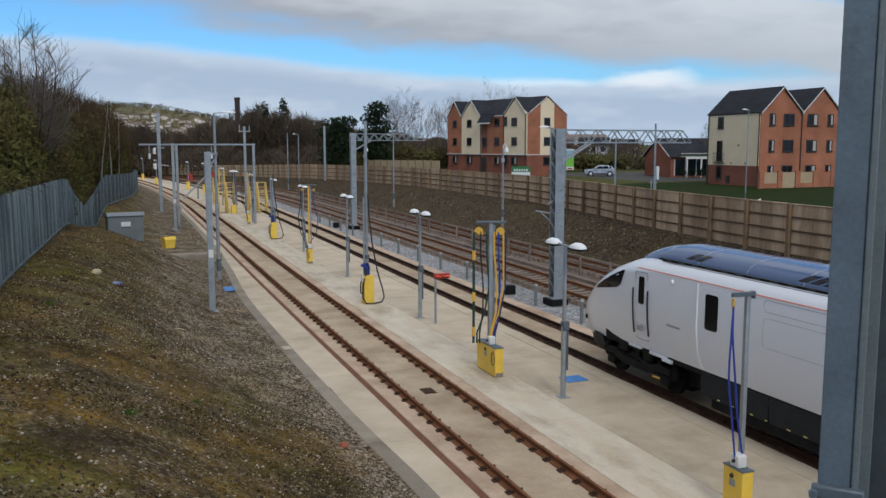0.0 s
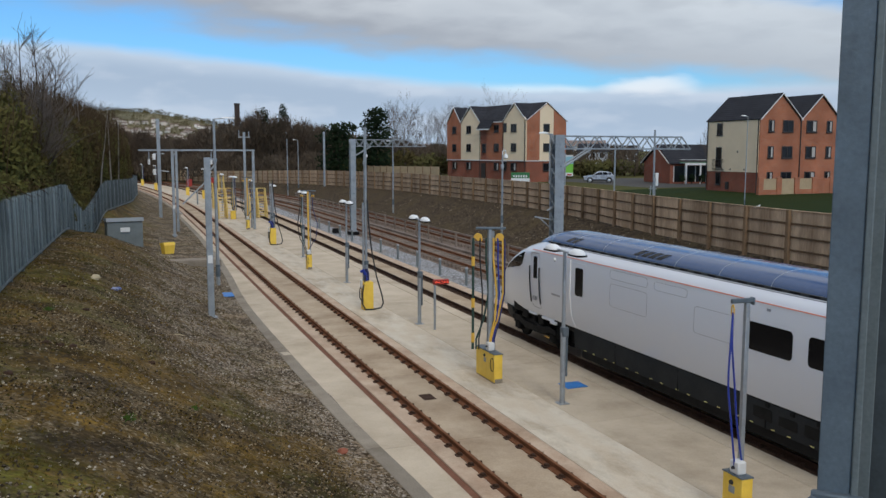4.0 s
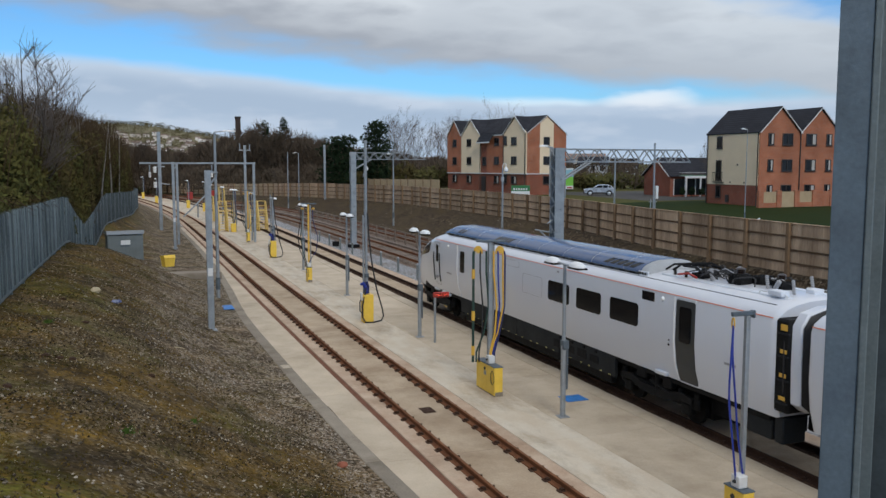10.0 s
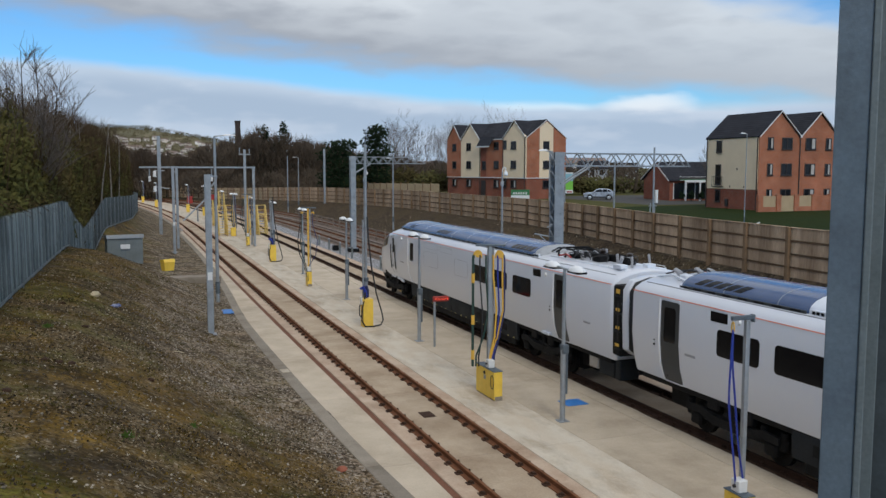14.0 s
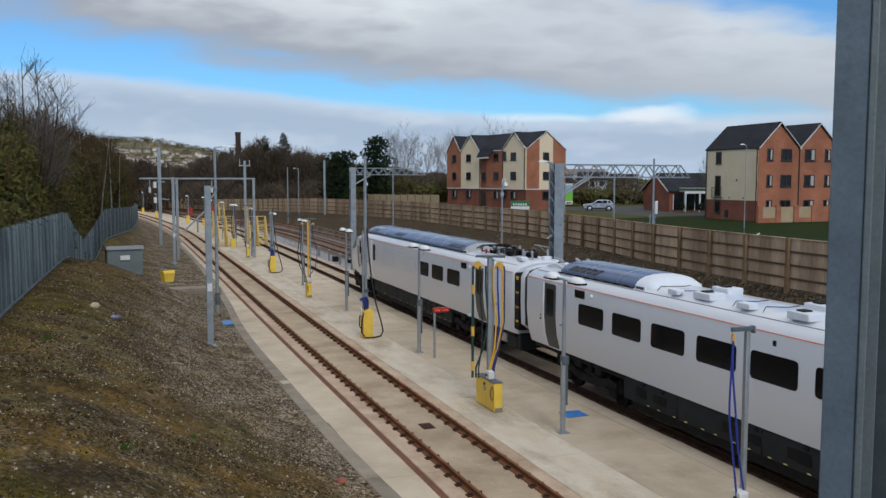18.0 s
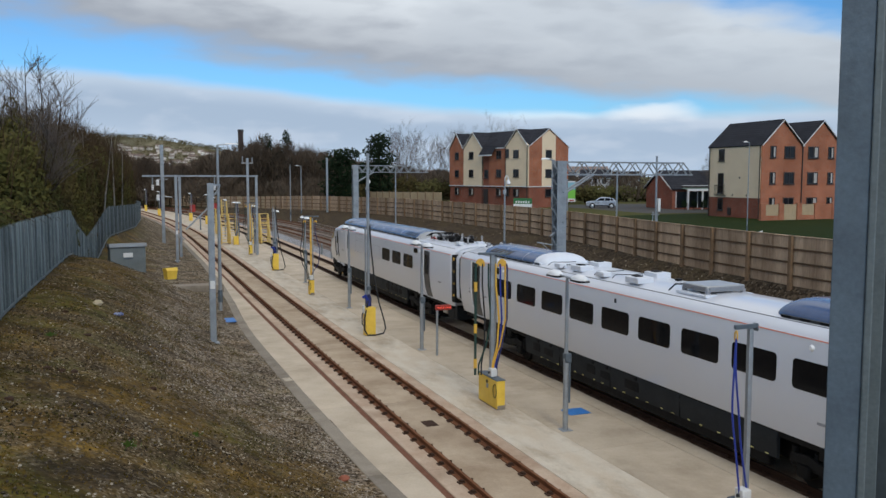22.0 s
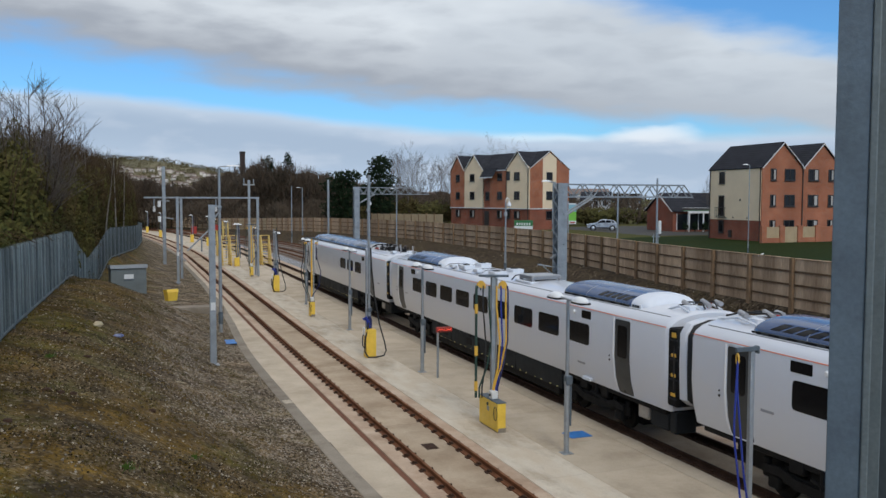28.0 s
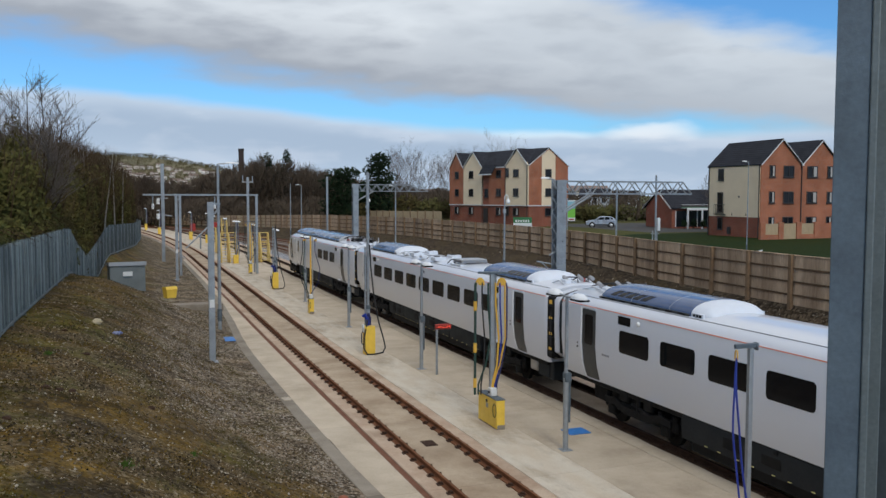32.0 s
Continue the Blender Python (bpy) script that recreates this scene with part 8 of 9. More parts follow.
# ---------------- plants and distance ----------------
def leafball(parent, c, r, n, size, m, seed, name="leaves", label=""):
    rnd = random.Random(seed)
    vs, fs = [], []
    for _ in range(n):
        while True:
            p = Vector((rnd.uniform(-1, 1), rnd.uniform(-1, 1), rnd.uniform(-1, 1)))
            if 0.25 < p.length < 1:
                break
        p *= 0.75 + 0.35 * noise.noise(p * 2.2 + Vector((seed * 1.7, 0, 0)))
        q = Vector((c[0] + p.x * r[0], c[1] + p.y * r[1], c[2] + p.z * r[2]))
        a = Vector((rnd.gauss(0, 1), rnd.gauss(0, 1), rnd.gauss(0, 1))).normalized()
        b = a.orthogonal().normalized()
        s = size * rnd.uniform(0.6, 1.3)
        k = len(vs)
        vs += [q - a * s, q + b * s * 0.55, q + a * s, q - b * s * 0.55]
        fs.append((k, k + 1, k + 2, k + 3))
    return part(name, Geo().add(vs, fs), m, parent, label, smooth=False, fix=False)


def grow(g, p, d, length, r, depth, rnd, lean=0.35, up=0.25, sides=5, kids=(2, 4)):
    """A limb of a bare tree with its branches."""
    n = 3
    pts, rs, q = [Vector(p)], [r], Vector(p)
    for i in range(n):
        d = (d + Vector((rnd.gauss(0, 0.10), rnd.gauss(0, 0.10), rnd.gauss(0, 0.06) + up * 0.12))).normalized()
        q = q + d * length / n
        pts.append(q.copy())
        rs.append(r * (1 - 0.42 * (i + 1) / n))
    g.tube(pts, rs, sides if depth > 1 else 3)
    if depth <= 0:
        return
    for k in range(rnd.randint(*kids) + 1):
        t = rnd.uniform(0.3, 1.0)
        i = min(n - 1, int(t * n))
        base = pts[i].lerp(pts[i + 1], t * n - i)
        side = Vector((rnd.gauss(0, 1), rnd.gauss(0, 1), rnd.gauss(0, 0.4))).normalized()
        nd = (d * (1 - lean) + side * lean + Vector((0, 0, up))).normalized()
        grow(g, base, nd, length * rnd.uniform(0.5, 0.78), max(0.009, rs[i] * 0.5), depth - 1, rnd, lean, up, sides, kids)


def bare_tree(x, y, z, h, seed, stems=1, depth=4, m="bark", lean=0.4, r=0.16, label="bare leafless tree with fine upright twigs", name="bare_tree"):
    rnd = random.Random(seed)
    t = thing(name, label, "tree", group="bare trees", at=pose(x, y, z))
    trunk, crown = Geo(), Geo()
    for s in range(stems):
        d = Vector((rnd.gauss(0, 0.22 if stems > 1 else 0.05), rnd.gauss(0, 0.22 if stems > 1 else 0.05), 1)).normalized()
        q = Vector((rnd.uniform(-0.3, 0.3) * (stems > 1), rnd.uniform(-0.3, 0.3) * (stems > 1), -0.4))
        top = q + d * h * 0.62
        trunk.tube([q, q.lerp(top, 0.5) + Vector((rnd.gauss(0, 0.1), rnd.gauss(0, 0.1), 0)), top], [r, r * 0.7, r * 0.35], 7)
        for k in range(8):
            u = 0.3 + 0.7 * k / 7
            side = Vector((rnd.gauss(0, 1), rnd.gauss(0, 1), 0.5)).normalized()
            grow(crown, q.lerp(top, u), (d * 0.55 + side * 0.55).normalized(), h * rnd.uniform(0.24, 0.36) * (1.15 - 0.4 * u), r * 0.42 * (1.1 - 0.6 * u), depth - 2, rnd, lean)
    part("trunk", trunk, m, t)
    part("crown", crown, m, t, fix=False)
    return t


def vase_tree(x, y, z, h, seed):
    """A bare tree of many rising stems that fan out from one short trunk."""
    rnd = random.Random(seed)
    t = thing("bare_tree", "grey-brown leafless tree with fanning upright branches", "tree", group="bare trees", at=pose(x, y, z))
    trunk, crown = Geo(), Geo()
    trunk.tube([(0, 0, -0.5), (0.05, 0, 1.2), (0, 0.05, 2.6)], [0.2, 0.15, 0.12], 8)
    for k in range(11):
        a = 2.399 * k
        out = 2.6 * math.sqrt((k + 0.5) / 11)
        top = h * (1.0 - 0.055 * out * out) * rnd.uniform(0.9, 1.0)
        q0 = Vector((0, 0, 1.4 + 0.12 * k))
        q3 = Vector((out * math.cos(a), out * math.sin(a), top * 0.86))
        pts = [q0.lerp(q3, u) + Vector((0.35 * math.cos(a) * math.sin(3.14 * u), 0.35 * math.sin(a) * math.sin(3.14 * u), -0.3 * math.sin(3.14 * u) + rnd.gauss(0, 0.08))) for u in (0, 0.2, 0.4, 0.6, 0.8, 1.0)]
        trunk.tube(pts, [0.07, 0.055, 0.043, 0.033, 0.024, 0.012], 5)
        for j in range(36):
            u = rnd.uniform(0.25, 1.0)
            i = min(4, int(u * 5))
            p = pts[i].lerp(pts[i + 1], u * 5 - i)
            b = rnd.uniform(0, 6.28)
            d = Vector((0.75 * math.cos(b) + 0.3 * math.cos(a), 0.75 * math.sin(b) + 0.3 * math.sin(a), 0.85)).normalized()
            grow(crown, p, d, rnd.uniform(0.8, 1.7) * (1.15 - 0.4 * u), 0.012, 1, rnd, 0.5, 0.2, 4, (2, 4))
    part("trunk", trunk, "bark", t)
    part("crown", crown, "twig_pale", t, fix=False)
    return t


def bush(x, y, rx, ry, h, seed, m, n, size=0.16, name="bush", label="dense dull green and brown bush"):
    z = ground_z(x, y)
    t = thing(name, label, "bush", group="bushes behind the palisade fence", at=pose(x, y, z))
    rnd = random.Random(seed)
    g = Geo()
    for i in range(10):
        a = rnd.uniform(0, 6.28)
        g.tube([(0.3 * rx * math.cos(a), 0.3 * ry * math.sin(a), -0.3), (0.6 * rx * math.cos(a) * rnd.random(), 0.6 * ry * math.sin(a), h * 0.5), (0.8 * rx * math.cos(a), 0.8 * ry * math.sin(a), h * rnd.uniform(0.7, 1.05))], [0.05, 0.035, 0.012], 4)
    part("stem", g, "twig", t)
    leafball(t, (0, 0, h * 0.5), (rx, ry, h * 0.62), n, size, m, seed)
    return t


def twig_cloud(vs, fs, rnd, cx, cy, z0, h, w, n, wid):
    """Fine upright twigs filling the crown of a far bare tree."""
    for _ in range(n):
        a, u = rnd.uniform(0, 6.283), rnd.random()
        rr = w * math.sqrt(rnd.random()) * (0.35 + 0.9 * math.sin(math.pi * min(1, 0.18 + 0.80 * u)))
        p = Vector((cx + rr * math.cos(a), cy + rr * math.sin(a), z0 + h * (0.12 + 0.8 * u)))
        d = Vector((math.cos(a) * 0.45 + rnd.gauss(0, 0.25), math.sin(a) * 0.45 + rnd.gauss(0, 0.25), 1)).normalized() * h * rnd.uniform(0.06, 0.16)
        s = Vector((-d.y - 0.3, d.x + 0.2, rnd.gauss(0, 0.5))).normalized() * wid
        k = len(vs)
        vs += [p - s, p + s, p + d]
        fs.append((k, k + 1, k + 2))


def woods(name, label, m, rows, seed, wid=0.06, per=240, trunk="bark"):
    """Far leafless woods: trunks and twigs in one mesh."""
    rnd = random.Random(seed)
    vs, fs, g = [], [], Geo()
    for x, y, z, h, w in rows:
        twig_cloud(vs, fs, rnd, x, y, z, h, w, per, wid)
        g.cone((x, y, z - 0.5), (x + rnd.gauss(0, 0.3), y, z + h * 0.7), 0.16, 0.05, 5, False)
    t = thing(name, label, "woods", kind="stuff")
    tagged(part("crowns", Geo().add(vs, fs), m, t, smooth=False, fix=False), kind="stuff")
    tagged(part("trunks", g, trunk, t, fix=False), kind="stuff")


def polar(px_az, d):
    """A place at an azimuth (degrees right of +y) and distance."""
    a = radians(px_az)
    return d * math.sin(a), d * math.cos(a)


def build_plants():
    rnd = random.Random(11)
    # thicket behind the palisade fence
    for i in range(26):
        y = 17 + i * 3.6
        x = pal_x(y) - 1.5 - rnd.random() * 0.9
        bush(x, y, 1.7, 2.4, 3.9 + 1.7 * smooth(40, 48, y) * (1 - smooth(60, 72, y)) + rnd.random() * 1.0 + 0.012 * y + 0.7 * smooth(24, 34, y) + 1.2 * smooth(55, 75, y), 100 + i, ("leaf", "leaf_brown", "leaf")[i % 3], 4200, 0.12)
    for i in range(22):
        y = 20 + i * 4.6
        x = pal_x(y) - 4.6 - rnd.random() * 2
        bush(x, y, 2.4, 3.0, 5.2 + 1.7 * smooth(40, 48, y) * (1 - smooth(60, 72, y)) + rnd.random() * 1.0 + 0.01 * y + 0.9 * smooth(24, 34, y) + 0.9 * smooth(55, 75, y), 200 + i, ("leaf_brown", "leaf", "leaf_brown")[i % 3], 4000, 0.15)
    for i in range(22):
        y = 14 + i * 2.3 + rnd.uniform(-0.6, 0.6)
        x = pal_x(y) - 0.45
        s = thing("bramble", "bramble shoots leaning over the palisade", "bramble", group="brambles over the palisade", at=pose(x, y, ground_z(x, y)))
        for j in range(4):
            a, h = rnd.uniform(-1.2, 1.2), rnd.uniform(2.3, 3.0)
            part("shoot", Geo().tube([(-0.2, 0.3 * a, -0.2), (0.0, 0.5 * a, h * 0.8), (0.3, 0.8 * a, h), (0.6 + 0.2 * rnd.random(), 1.0 * a, h - 0.3)], [0.02, 0.016, 0.012, 0.006], 4), "twig", s)
        leafball(s, (-0.15, 0, 2.45), (0.65, 1.3, 0.75), 420, 0.11, ("leaf", "leaf_brown")[i % 2], 900 + i)
    for i in range(26):
        y = 30 + i * 3.9
        x = pal_x(y) - 6.5 - rnd.random() * 3
        bush(x, y, 2.6, 3.2, 5.8 + rnd.random() * 1.8 + 0.010 * y + 0.8 * smooth(44, 60, y), 260 + i, ("leaf_brown", "leaf", "leaf_brown", "leaf_dark")[i % 4], 2200, 0.2)
    for i, (y, h) in enumerate(((51.5, 2.7), (54.5, 2.6), (57.0, 2.9), (60.5, 2.6), (47.0, 2.9))):
        bush(pal_x(y) - 0.75, y, 0.95, 1.6, h + 0.6, 330 + i, ("leaf", "leaf_brown")[i % 2], 2200, 0.10, label="olive bramble thicket spilling over the palisade")
    for i, (y, h) in enumerate(((34.0, 5.0), (37.0, 5.6), (40.0, 6.0), (43.0, 6.0), (46.0, 5.8), (49.0, 5.6))):
        bush(pal_x(y) - 1.25, y, 1.15, 1.9, h, 350 + i, ("leaf", "leaf_brown", "leaf")[i % 3], 3600, 0.12)
    vase_tree(-3.9, 44.0, 2.4, 12.2, 12)
    rows = []
    for i in range(90):
        y = 34 + i * 1.3
        x = pal_x(y) - 6 - rnd.random() * 7
        rows.append((x, y, 2.2, 7.4 + rnd.random() * 1.6 + 0.012 * y + 1.1 * smooth(44, 60, y), 1.9))
    for i in range(80):
        y = 56 + i * 0.8
        x = pal_x(y) - 1.8 - rnd.random() * 3.4
        rows.append((x, y, 1.9, 8.6 + rnd.random() * 1.3 - 0.8 * smooth(85, 115, y), 1.7))
    woods("thicket", "brown leafless thicket on the bank behind the palisade", "twig", rows, 21, 0.03, 300)
    for i, (x, y, h, lean) in enumerate(((-3.0, 66, 8.6, 0.1), (-1.3, 74, 8.2, 0.9), (-0.4, 82, 8.0, -0.1), (0.2, 88, 7.4, 0.2), (-2.2, 70, 8.4, -0.3))):
        b = thing("birch_tree", "pale slender birch among the bushes", "tree", group="birches in the thicket", at=pose(x, y, ground_z(x, y)))
        stem = [(0, 0, -0.4), (lean * 0.25, 0, h * 0.35), (lean * 0.6, 0.1, h * 0.62), (lean, 0, h)]
        part("trunk", Geo().tube(spline(stem, 4), [0.085 - 0.005 * k for k in range(13)], 7), "bark_pale", b, "pale birch trunk")
        crown = Geo()
        for k in range(16):
            u = rnd.uniform(0.45, 0.98)
            a = rnd.uniform(0, 6.28)
            grow(crown, (lean * u, 0, h * u), Vector((math.cos(a), math.sin(a), 1.3)).normalized(), 1.5 * (1.2 - u), 0.02, 2, rnd, 0.45, 0.2, 4, (2, 3))
        part("crown", crown, "twig", b, fix=False)
    # woods beyond the yard
    rows = []
    for i in range(420):
        az = rnd.uniform(-3.0, 21.0)
        d = rnd.uniform(198, 250) - max(0, az - 12) * 5
        x, y = polar(az, d)
        top = table(az, [-2, 1, 4, 7, 9, 11, 13, 15, 20], [12, 11.5, 9.5, 14.0, 16.0, 14.5, 13.0, 10.5, 8.0])
        rows.append((x, y, 0.3, top * rnd.uniform(0.80, 1.05), 2.6))
    woods("far_woods", "dark brown leafless woods beyond the yard", "twig_far", rows, 31, 0.09, 420)
    rows = []
    for i in range(70):
        az = rnd.uniform(0, 40)
        d = rnd.uniform(180, 215) if az < 20 else rnd.uniform(150, 210)
        x, y = polar(az, d)
        rows.append((x, y, 0.5 if az < 18 else 2.2, rnd.uniform(4.0, 6.5), 3.2))
    woods("far_scrub", "low dark scrub and hedges in the distance", "twig_far", rows, 41, 0.16, 300)
    for i, (az, d, h, w, seed) in enumerate(((16.6, 150, 13.3, 3.5, 1), (14.1, 142, 10.6, 4.2, 2), (15.4, 155, 8.5, 2.4, 3), (10.4, 205, 16.6, 4.6, 4), (9.3, 208, 15.8, 4.2, 6))):
        x, y = polar(az, d)
        t = thing("conifer", "dark evergreen tree above the fence", "tree", group="evergreen trees", at=pose(x, y, 0.5))
        part("trunk", Geo().cone((0, 0, -0.5), (0, 0, h * 0.9), 0.25, 0.05, 7), "bark", t)
        for k in range(7):
            u = k / 6
            rr = w * (1.0 - 0.55 * u) * (0.8 + 0.3 * math.sin(k * 2.3 + seed))
            if i < 3:
                rr = w * (0.75 + 0.35 * math.sin(math.pi * (0.15 + 0.8 * u)))
            leafball(t, (0.5 * math.sin(k * 1.9 + seed), 0.5 * math.cos(k * 2.7), h * (0.24 + 0.70 * u)), (rr, rr, h * 0.13), 420 if i < 3 else 170, 0.3, "leaf_dark" if i < 3 else "conifer", 300 + 10 * i + k, "foliage")
    for i, (az, d, h) in enumerate(((18.6, 165, 15.5), (19.8, 170, 14.5), (21.8, 165, 15.5), (24.8, 160, 16.8), (17.6, 175, 16.0), (39.0, 125, 9.0), (22.4, 178, 16))):
        x, y = polar(az, d)
        bare_tree(x, y, 1.5, h, 400 + i, stems=2, depth=5, r=0.14, lean=0.42, m="twig_pale", label="grey bare tree behind the flats")
    # green hedge masses between the far woods and the flats
    for i in range(16):
        x, y = polar(15 + i * 1.75, 150 + 8 * math.sin(i * 1.3))
        bush(x, y, 4.5, 3.0, (4.0 if i < 6 else 2.2) + rnd.random(), 500 + i, ("leaf_brown", "leaf_olive")[i % 2] if i < 6 else "leaf_olive", 1200, 0.3, name="hedge", label="dull green hedge beyond the grass")
    for i, (x, y) in enumerate(((46.0, 99.5), (48.5, 98.0), (45.0, 96.5))):
        bush(x, y, 1.0, 1.0, 1.1, 560 + i, "leaf_brown", 400, 0.16, name="shrub", label="low brown shrub beside the notice board")
    # grey brown tower chimney
    x, y = polar(7.53, 262)
    c = thing("brick_chimney", "tall dark brick chimney above the woods", "chimney", at=pose(x, y, 0))
    part("shaft", Geo().box(-0.7, -0.7, -0.5, 0.7, 0.7, 20.2, 0.03), "chimney", c)
    part("cap", Geo().box(-0.8, -0.8, 20.2, 0.8, 0.8, 20.8, 0.03), "frame_dark", c)


def build_distance():
    # hillside with houses
    xs, ys = spaced([(-900, 500, 40)]), spaced([(900, 2200, 60)])

    def hz(x, y):
        a = math.degrees(math.atan2(x, y))
        ridge = table(a, [-30, -8, -1, 2, 5, 8, 12, 20], [60, 67, 72, 70, 58, 40, 24, 10])
        return ridge * smooth(880, 1500, y) * (1 + 0.05 * noise.noise(Vector((x * 0.004, y * 0.004, 0)))) + 3 * noise.noise(Vector((x * 0.02, y * 0.02, 4)))
    vs = [(x, y, hz(x, y)) for y in ys for x in xs]
    n = len(xs)
    g = Geo().add(vs, [(j * n + i, j * n + i + 1, (j + 1) * n + i + 1, (j + 1) * n + i) for j in range(len(ys) - 1) for i in range(n - 1)])
    tagged(part("backdrop", g, "hill", fix=False), "far hillside with fields and houses", "hillside", kind="structure")
    rnd = random.Random(9)
    walls, roofs, trees_v, trees_f = Geo(), Geo(), [], []
    for i in range(430):
        low = i < 90
        a = rnd.uniform(1.5, 5.2) if low else rnd.uniform(-4, 8)
        d = rnd.uniform(880, 960) if low else 950 + 330 * rnd.random() ** 1.2
        x, y = polar(a, d)
        z = max(0.0, hz(x, y)) + (rnd.uniform(4, 14) if low else 0)
        w, l, h = rnd.uniform(3.5, 8) * (1.5 if rnd.random() < 0.15 else 1), rnd.uniform(4, 7), rnd.uniform(2.2, 4.2)
        m = pose(x, y, z - 1, 0, 0, rnd.choice((0, 20, -20, 90)))
        walls.box(-w / 2, -l / 2, -12 if low else -2, w / 2, l / 2, h + 1, 0, m)
        roofs.prism([(-l / 2 - 0.3, h + 1), (l / 2 + 0.3, h + 1), (0, h + 2.6)], -w / 2 - 0.3, w / 2 + 0.3, "x", m)
    for i in range(900):
        x, y = polar(rnd.uniform(-5, 9), rnd.uniform(900, 1330) if i < 640 else rnd.uniform(1330, 1520))
        twig_cloud(trees_v, trees_f, rnd, x, y, hz(x, y) - 2, rnd.uniform(6, 9), 6, 40, 1.0)
    t = thing("far_town", "pale far houses scattered over the hillside", "houses", kind="stuff")
    tagged(part("walls", walls, "far_house", t), kind="stuff")
    tagged(part("roofs", roofs, "far_roof", t), kind="stuff")
    tagged(part("trees", Geo().add(trees_v, trees_f), "leaf_brown", t, smooth=False, fix=False), kind="stuff")
    # far pale sheds and a white roofline across the plain
    for i, (az, d, w, h) in enumerate(((22.0, 300, 26, 5.0), (28.5, 260, 30, 6.5), (18.0, 330, 30, 6.0), (26.0, 310, 20, 6))):
        x, y = polar(az, d)
        b = thing("far_shed", "low pale industrial shed in the distance", "shed", group="far sheds", at=pose(x, y, 2.0, 0, 0, -az))
        part("wall", Geo().box(-w / 2, 0, -2, w / 2, 12, h, 0.1), "far_house", b)
        part("roof", Geo().prism([(-0.5, h), (12.5, h), (6, h + 1.6)], -w / 2 - 0.4, w / 2 + 0.4, "x"), "far_roof", b)


def far_houses():
    for az, d, w, h in ((31.0, 205, 7.0, 4.6), (33.0, 212, 6.5, 4.2), (28.6, 215, 8.0, 4.0)):
        x, y = polar(az, d)
        b = thing("far_house", "grey rendered two-storey house with dark roof in the distance", "house", group="houses beyond the field", at=pose(x, y, 2.2, 0, 0, -az))
        part("wall", Geo().box(-w / 2, 0, -1, w / 2, 7, h), "house_grey", b, "pale grey rendered walls")
        gable_roof(b, -w / 2, w / 2, 0, 7, h, h + 1.7, "x", 0.3)
        for u in (-0.3, 0.0, 0.3):
            for z in (0.9, h - 1.5):
                window_unit(b, u * w, -0.02, z, 0.9, 1.1, "front")


def scatter_stones():
    """Loose stones on the near bank, too many to count."""
    rnd = random.Random(77)
    vs, fs = [], []
    for _ in range(11000):
        y = 9 + 36 * rnd.random() ** 1.7
        x = rnd.uniform(pal_x(y) + 0.1, slab_edge(y) - 0.05)
        r = 0.010 + 0.026 * rnd.random() ** 3.5
        z = ground_z(x, y) + r * 0.3
        k = len(vs)
        a = rnd.uniform(0, 6.28)
        c, s = math.cos(a) * r, math.sin(a) * r
        f = rnd.uniform(0.7, 1.3)
        vs += [(x + c * f, y + s * f, z), (x - s, y + c, z + 0.2 * r), (x - c * f, y - s * f, z), (x + s, y - c, z - 0.1 * r), (x + 0.2 * c, y, z + r * 0.75), (x, y, z - r)]
        for i in range(4):
            fs += [(k + i, k + (i + 1) % 4, k + 4), (k + (i + 1) % 4, k + i, k + 5)]
    ob = part("loose_stones", Geo().add(vs, fs), "stone", smooth=False, fix=False)
    tagged(ob, "scattered grey and pale stones on the gravel bank", "stones", kind="stuff")


def scatter_gravel():
    """Fine gravel and clods that roughen the near bank, too many to count."""
    rnd = random.Random(81)
    brown, pale = ([], []), ([], [])
    for n in range(60000):
        y = 9 + 40 * rnd.random() ** 1.5
        u = rnd.random()
        e, p = slab_edge(y), pal_x(y)
        x = e - 0.04 - (e - p - 0.15) * (u ** 1.5 if n % 3 else u)
        if noise.noise(Vector((x * 0.42, y * 0.42, 5.0))) + 0.4 * noise.noise(Vector((x * 1.7, y * 1.7, 2.0))) > rnd.uniform(-0.12, 0.3) - 0.25 * smooth(1.2, 4.0, e - x) * (1 - smooth(15, 24, y)):
            continue
        r = 0.012 + 0.022 * rnd.random() ** 2.2
        z = ground_z(x, y) + r * 0.25
        clean = max(1 - smooth(0.1, 1.6, e - x), 0.85 * (1 - smooth(2.2, 5.8, e - x)) * smooth(15, 24, y))
        vs, fs = pale if rnd.random() < clean else brown
        k = len(vs)
        a = rnd.uniform(0, 6.28)
        c, s = math.cos(a) * r, math.sin(a) * r
        vs += [(x + c * 1.2, y + s * 1.2, z - 0.3 * r), (x - s, y + c, z), (x - c * 1.1, y - s * 1.1, z - 0.2 * r), (x + s, y - c, z - 0.3 * r), (x + 0.3 * c, y + 0.2 * s, z + r * rnd.uniform(0.6, 1.0))]
        fs += [(k, k + 1, k + 4), (k + 1, k + 2, k + 4), (k + 2, k + 3, k + 4), (k + 3, k, k + 4)]
    tagged(part("bank_gravel", Geo().add(*brown), "gravel_bits", smooth=False, fix=False), "fine mixed brown and dark gravel on the bank", "gravel", kind="stuff")
    tagged(part("edge_gravel", Geo().add(*pale), "gravel_pale", smooth=False, fix=False), "clean pale grey gravel beside the kerb", "gravel", kind="stuff")


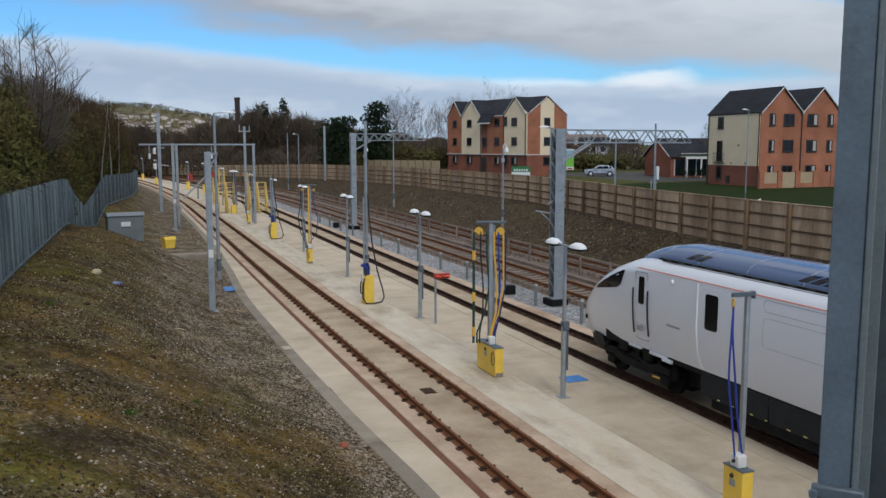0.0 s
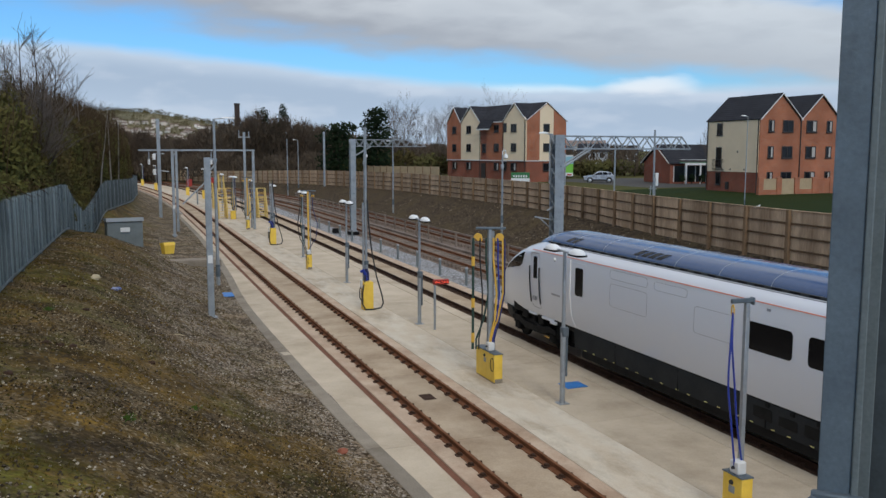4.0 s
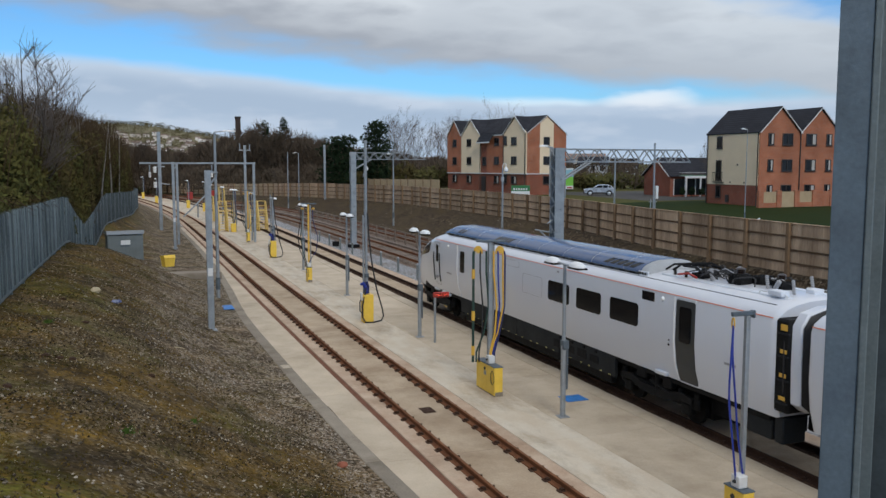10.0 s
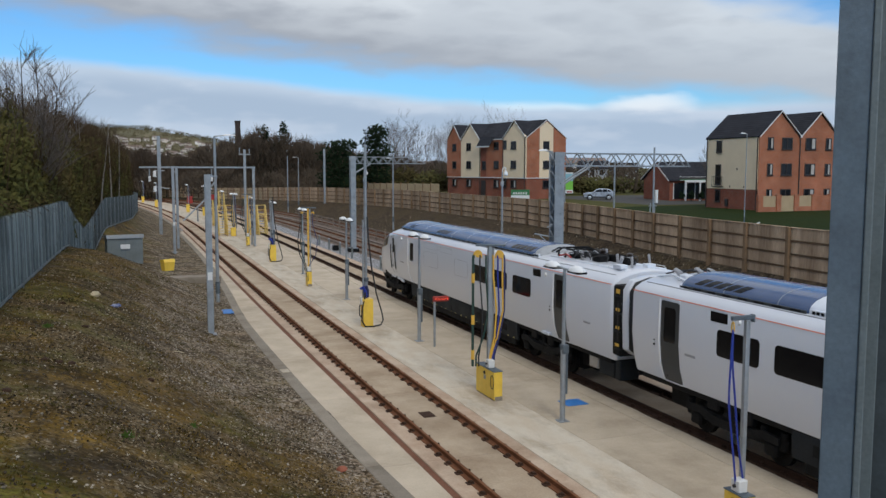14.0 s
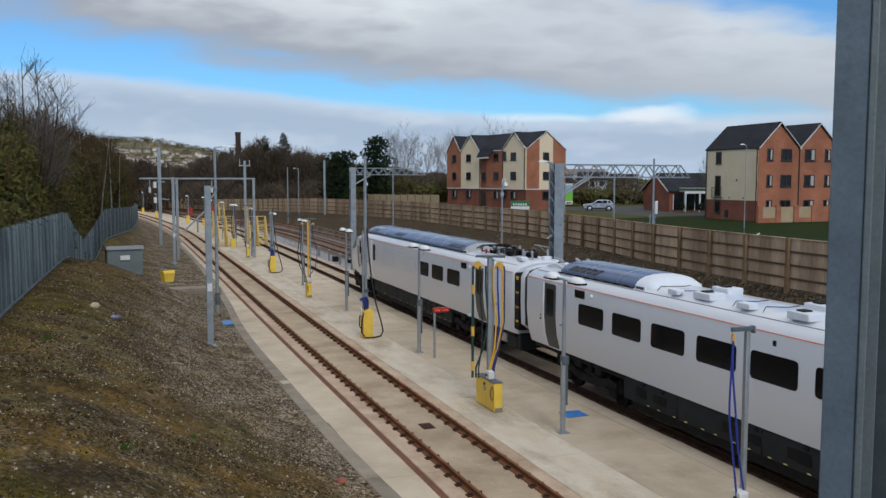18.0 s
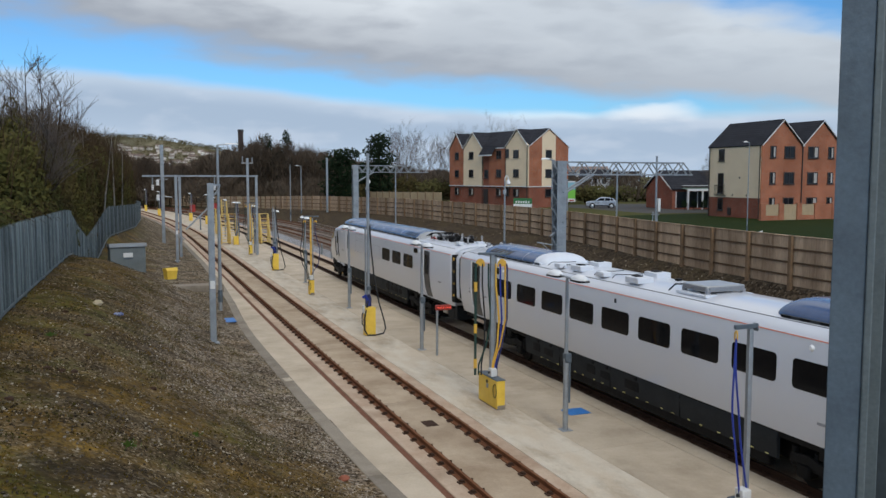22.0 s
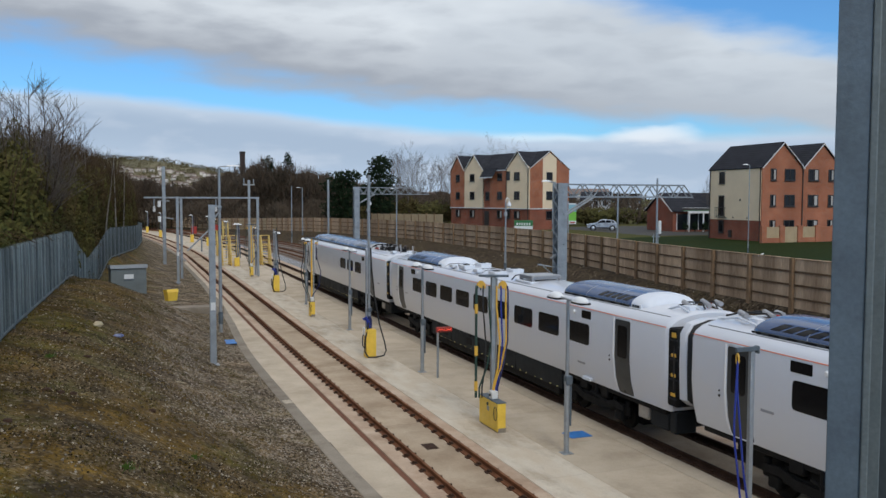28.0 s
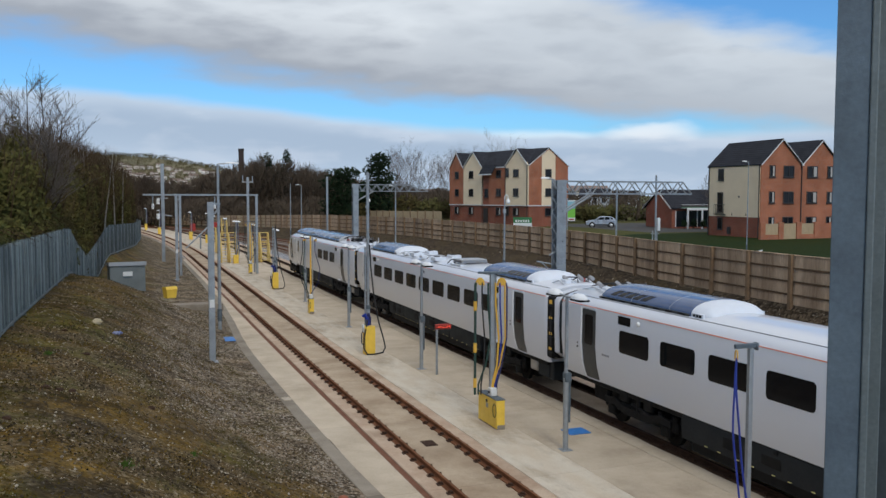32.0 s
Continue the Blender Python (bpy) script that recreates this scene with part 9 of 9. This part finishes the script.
def bank_oddments():
    """Stick, clods, a weed tuft and a mortar patch on the bank and its kerb."""
    g = Geo().tube([(0, 0, 0.02), (0.14, 0.01, 0.04), (0.32, 0.05, 0.03)], [0.012, 0.014, 0.008], 6)
    tagged(part("stick", g, "stone_pale", at=pose(1.4, 25.5, ground_z(1.4, 25.5), 0, 18, 8)), "thin pale dry stick on the gravel bank", "stick")
    tagged(part("mortar_patch", Geo().box(-0.13, -0.22, -0.02, 0.13, 0.22, 0.016, 0.006), "slab_light", at=pose(5.07, 27.8, -0.10, 0, 0, 4)), "pale mortar patch on the grey kerb", "mortar patch")
    rnd = random.Random(83)
    for x, y in ((-1.22, 19.1), (-1.0, 19.3), (-1.5, 19.0), (-0.9, 24.0), (-1.6, 27.2), (0.6, 20.4), (-1.9, 16.3)):
        b = bmesh.new()
        bmesh.ops.create_icosphere(b, subdivisions=2, radius=0.075)
        for v in b.verts:
            v.co *= 0.7 + 0.6 * rnd.random()
            v.co.z *= 0.6
            v.co.x *= 1.5
        me = bpy.data.meshes.new("clod")
        b.to_mesh(me)
        b.free()
        me.materials.append(M["clip"])
        tagged(part("clod", me, "", at=pose(x, y, ground_z(x, y) + 0.01, 0, 0, rnd.uniform(0, 180))), "dark crumbled clod of earth on the bank", "clod", group="dark clods on the bank")
    for x, y, n in ((0.0, 15.0, 130), (-1.7, 22.6, 90), (1.3, 17.4, 60)):
        vs, fs = [], []
        for _ in range(n):
            a, o, h = rnd.uniform(0, 6.28), rnd.gauss(0, 0.09), rnd.uniform(0.03, 0.09)
            px, py = o * math.cos(a), 1.3 * o * math.sin(a)
            k = len(vs)
            vs += [(px - 0.008, py, 0), (px + 0.008, py, 0), (px + rnd.gauss(0, 0.03), py + rnd.gauss(0, 0.03), h)]
            fs.append((k, k + 1, k + 2))
        t = thing("weed_tuft", "small green weed tuft on the gravel bank", "weed", group="weed tufts on the bank", at=pose(x, y, ground_z(x, y)))
        tagged(part("tuft", Geo().add(vs, fs), "weed", t, smooth=False, fix=False), kind="stuff")


def scatter_soil_stones():
    """Small stones on the soil bank below the timber fence."""
    rnd = random.Random(78)
    vs, fs = [], []
    for _ in range(2600):
        y = 18 + 80 * rnd.random() ** 1.4
        x = rnd.uniform(26.7 + bend_main(y), fence_x(y) - 0.15)
        r = 0.02 + 0.05 * rnd.random() ** 4
        z = ground_z(x, y) + r * 0.3
        k = len(vs)
        a = rnd.uniform(0, 6.28)
        c, s = math.cos(a) * r, math.sin(a) * r
        vs += [(x + c, y + s, z), (x - s, y + c, z + 0.2 * r), (x - c, y - s, z), (x + s, y - c, z - 0.1 * r), (x + 0.2 * c, y, z + r * 0.8), (x, y, z - r)]
        for i in range(4):
            fs += [(k + i, k + (i + 1) % 4, k + 4), (k + (i + 1) % 4, k + i, k + 5)]
    tagged(part("soil_stones", Geo().add(vs, fs), "stone", smooth=False, fix=False), "small pale stones on the dark soil bank", "stones", kind="stuff")


def scatter_tufts():
    """Short dry moss and grass tufts in patches on the near bank."""
    rnd = random.Random(79)
    vs, fs = [], []
    while len(fs) < 34000:
        y = 9 + 42 * rnd.random() ** 1.3
        x = rnd.uniform(pal_x(y) + 0.05, slab_edge(y) - 0.9)
        if noise.noise(Vector((x * 0.55, y * 0.55, 9.0))) + 0.5 * noise.noise(Vector((x * 2.1, y * 2.1, 3.0))) < rnd.uniform(-0.25, 0.45):
            continue
        z = ground_z(x, y) - 0.005
        for _ in range(5):
            a, h, w = rnd.uniform(0, 6.28), rnd.uniform(0.015, 0.05), rnd.uniform(0.008, 0.022)
            px, py = x + rnd.gauss(0, 0.05), y + rnd.gauss(0, 0.05)
            k = len(vs)
            vs += [(px - w * math.cos(a), py - w * math.sin(a), z), (px + w * math.cos(a), py + w * math.sin(a), z), (px + rnd.gauss(0, 0.02), py + rnd.gauss(0, 0.02), z + h)]
            fs.append((k, k + 1, k + 2))
    tagged(part("moss_tufts", Geo().add(vs, fs), "tuft", smooth=False, fix=False), "short ochre and green moss tufts on the bank", "moss", kind="stuff")


# ---------------- build ----------------
build_ground()
CARS = build_train()
build_masts()
near_post()
build_trackside()
flats_a()
flats_b()
pavilion()
parked_car(pose(63.1, 103.2, 2.33, 0, 0, -118))
signs()
build_plants()
build_distance()
far_houses()
scatter_stones()
scatter_gravel()
bank_oddments()
scatter_soil_stones()
scatter_tufts()
build_timber_fence()
build_palisade()
build_slabs()
build_track(T1, -6, 220, False, bend, "rusty service track on a concrete bed")
build_track(T2, -6, 220, False, bend, "rusty service track on a concrete bed beside the train")
build_track(T3, -6, 230, True, bend_main, "rusty ballasted running line on concrete sleepers")
build_track(T4, -6, 230, True, bend_main, "rusty ballasted running line below the soil bank")
motions()
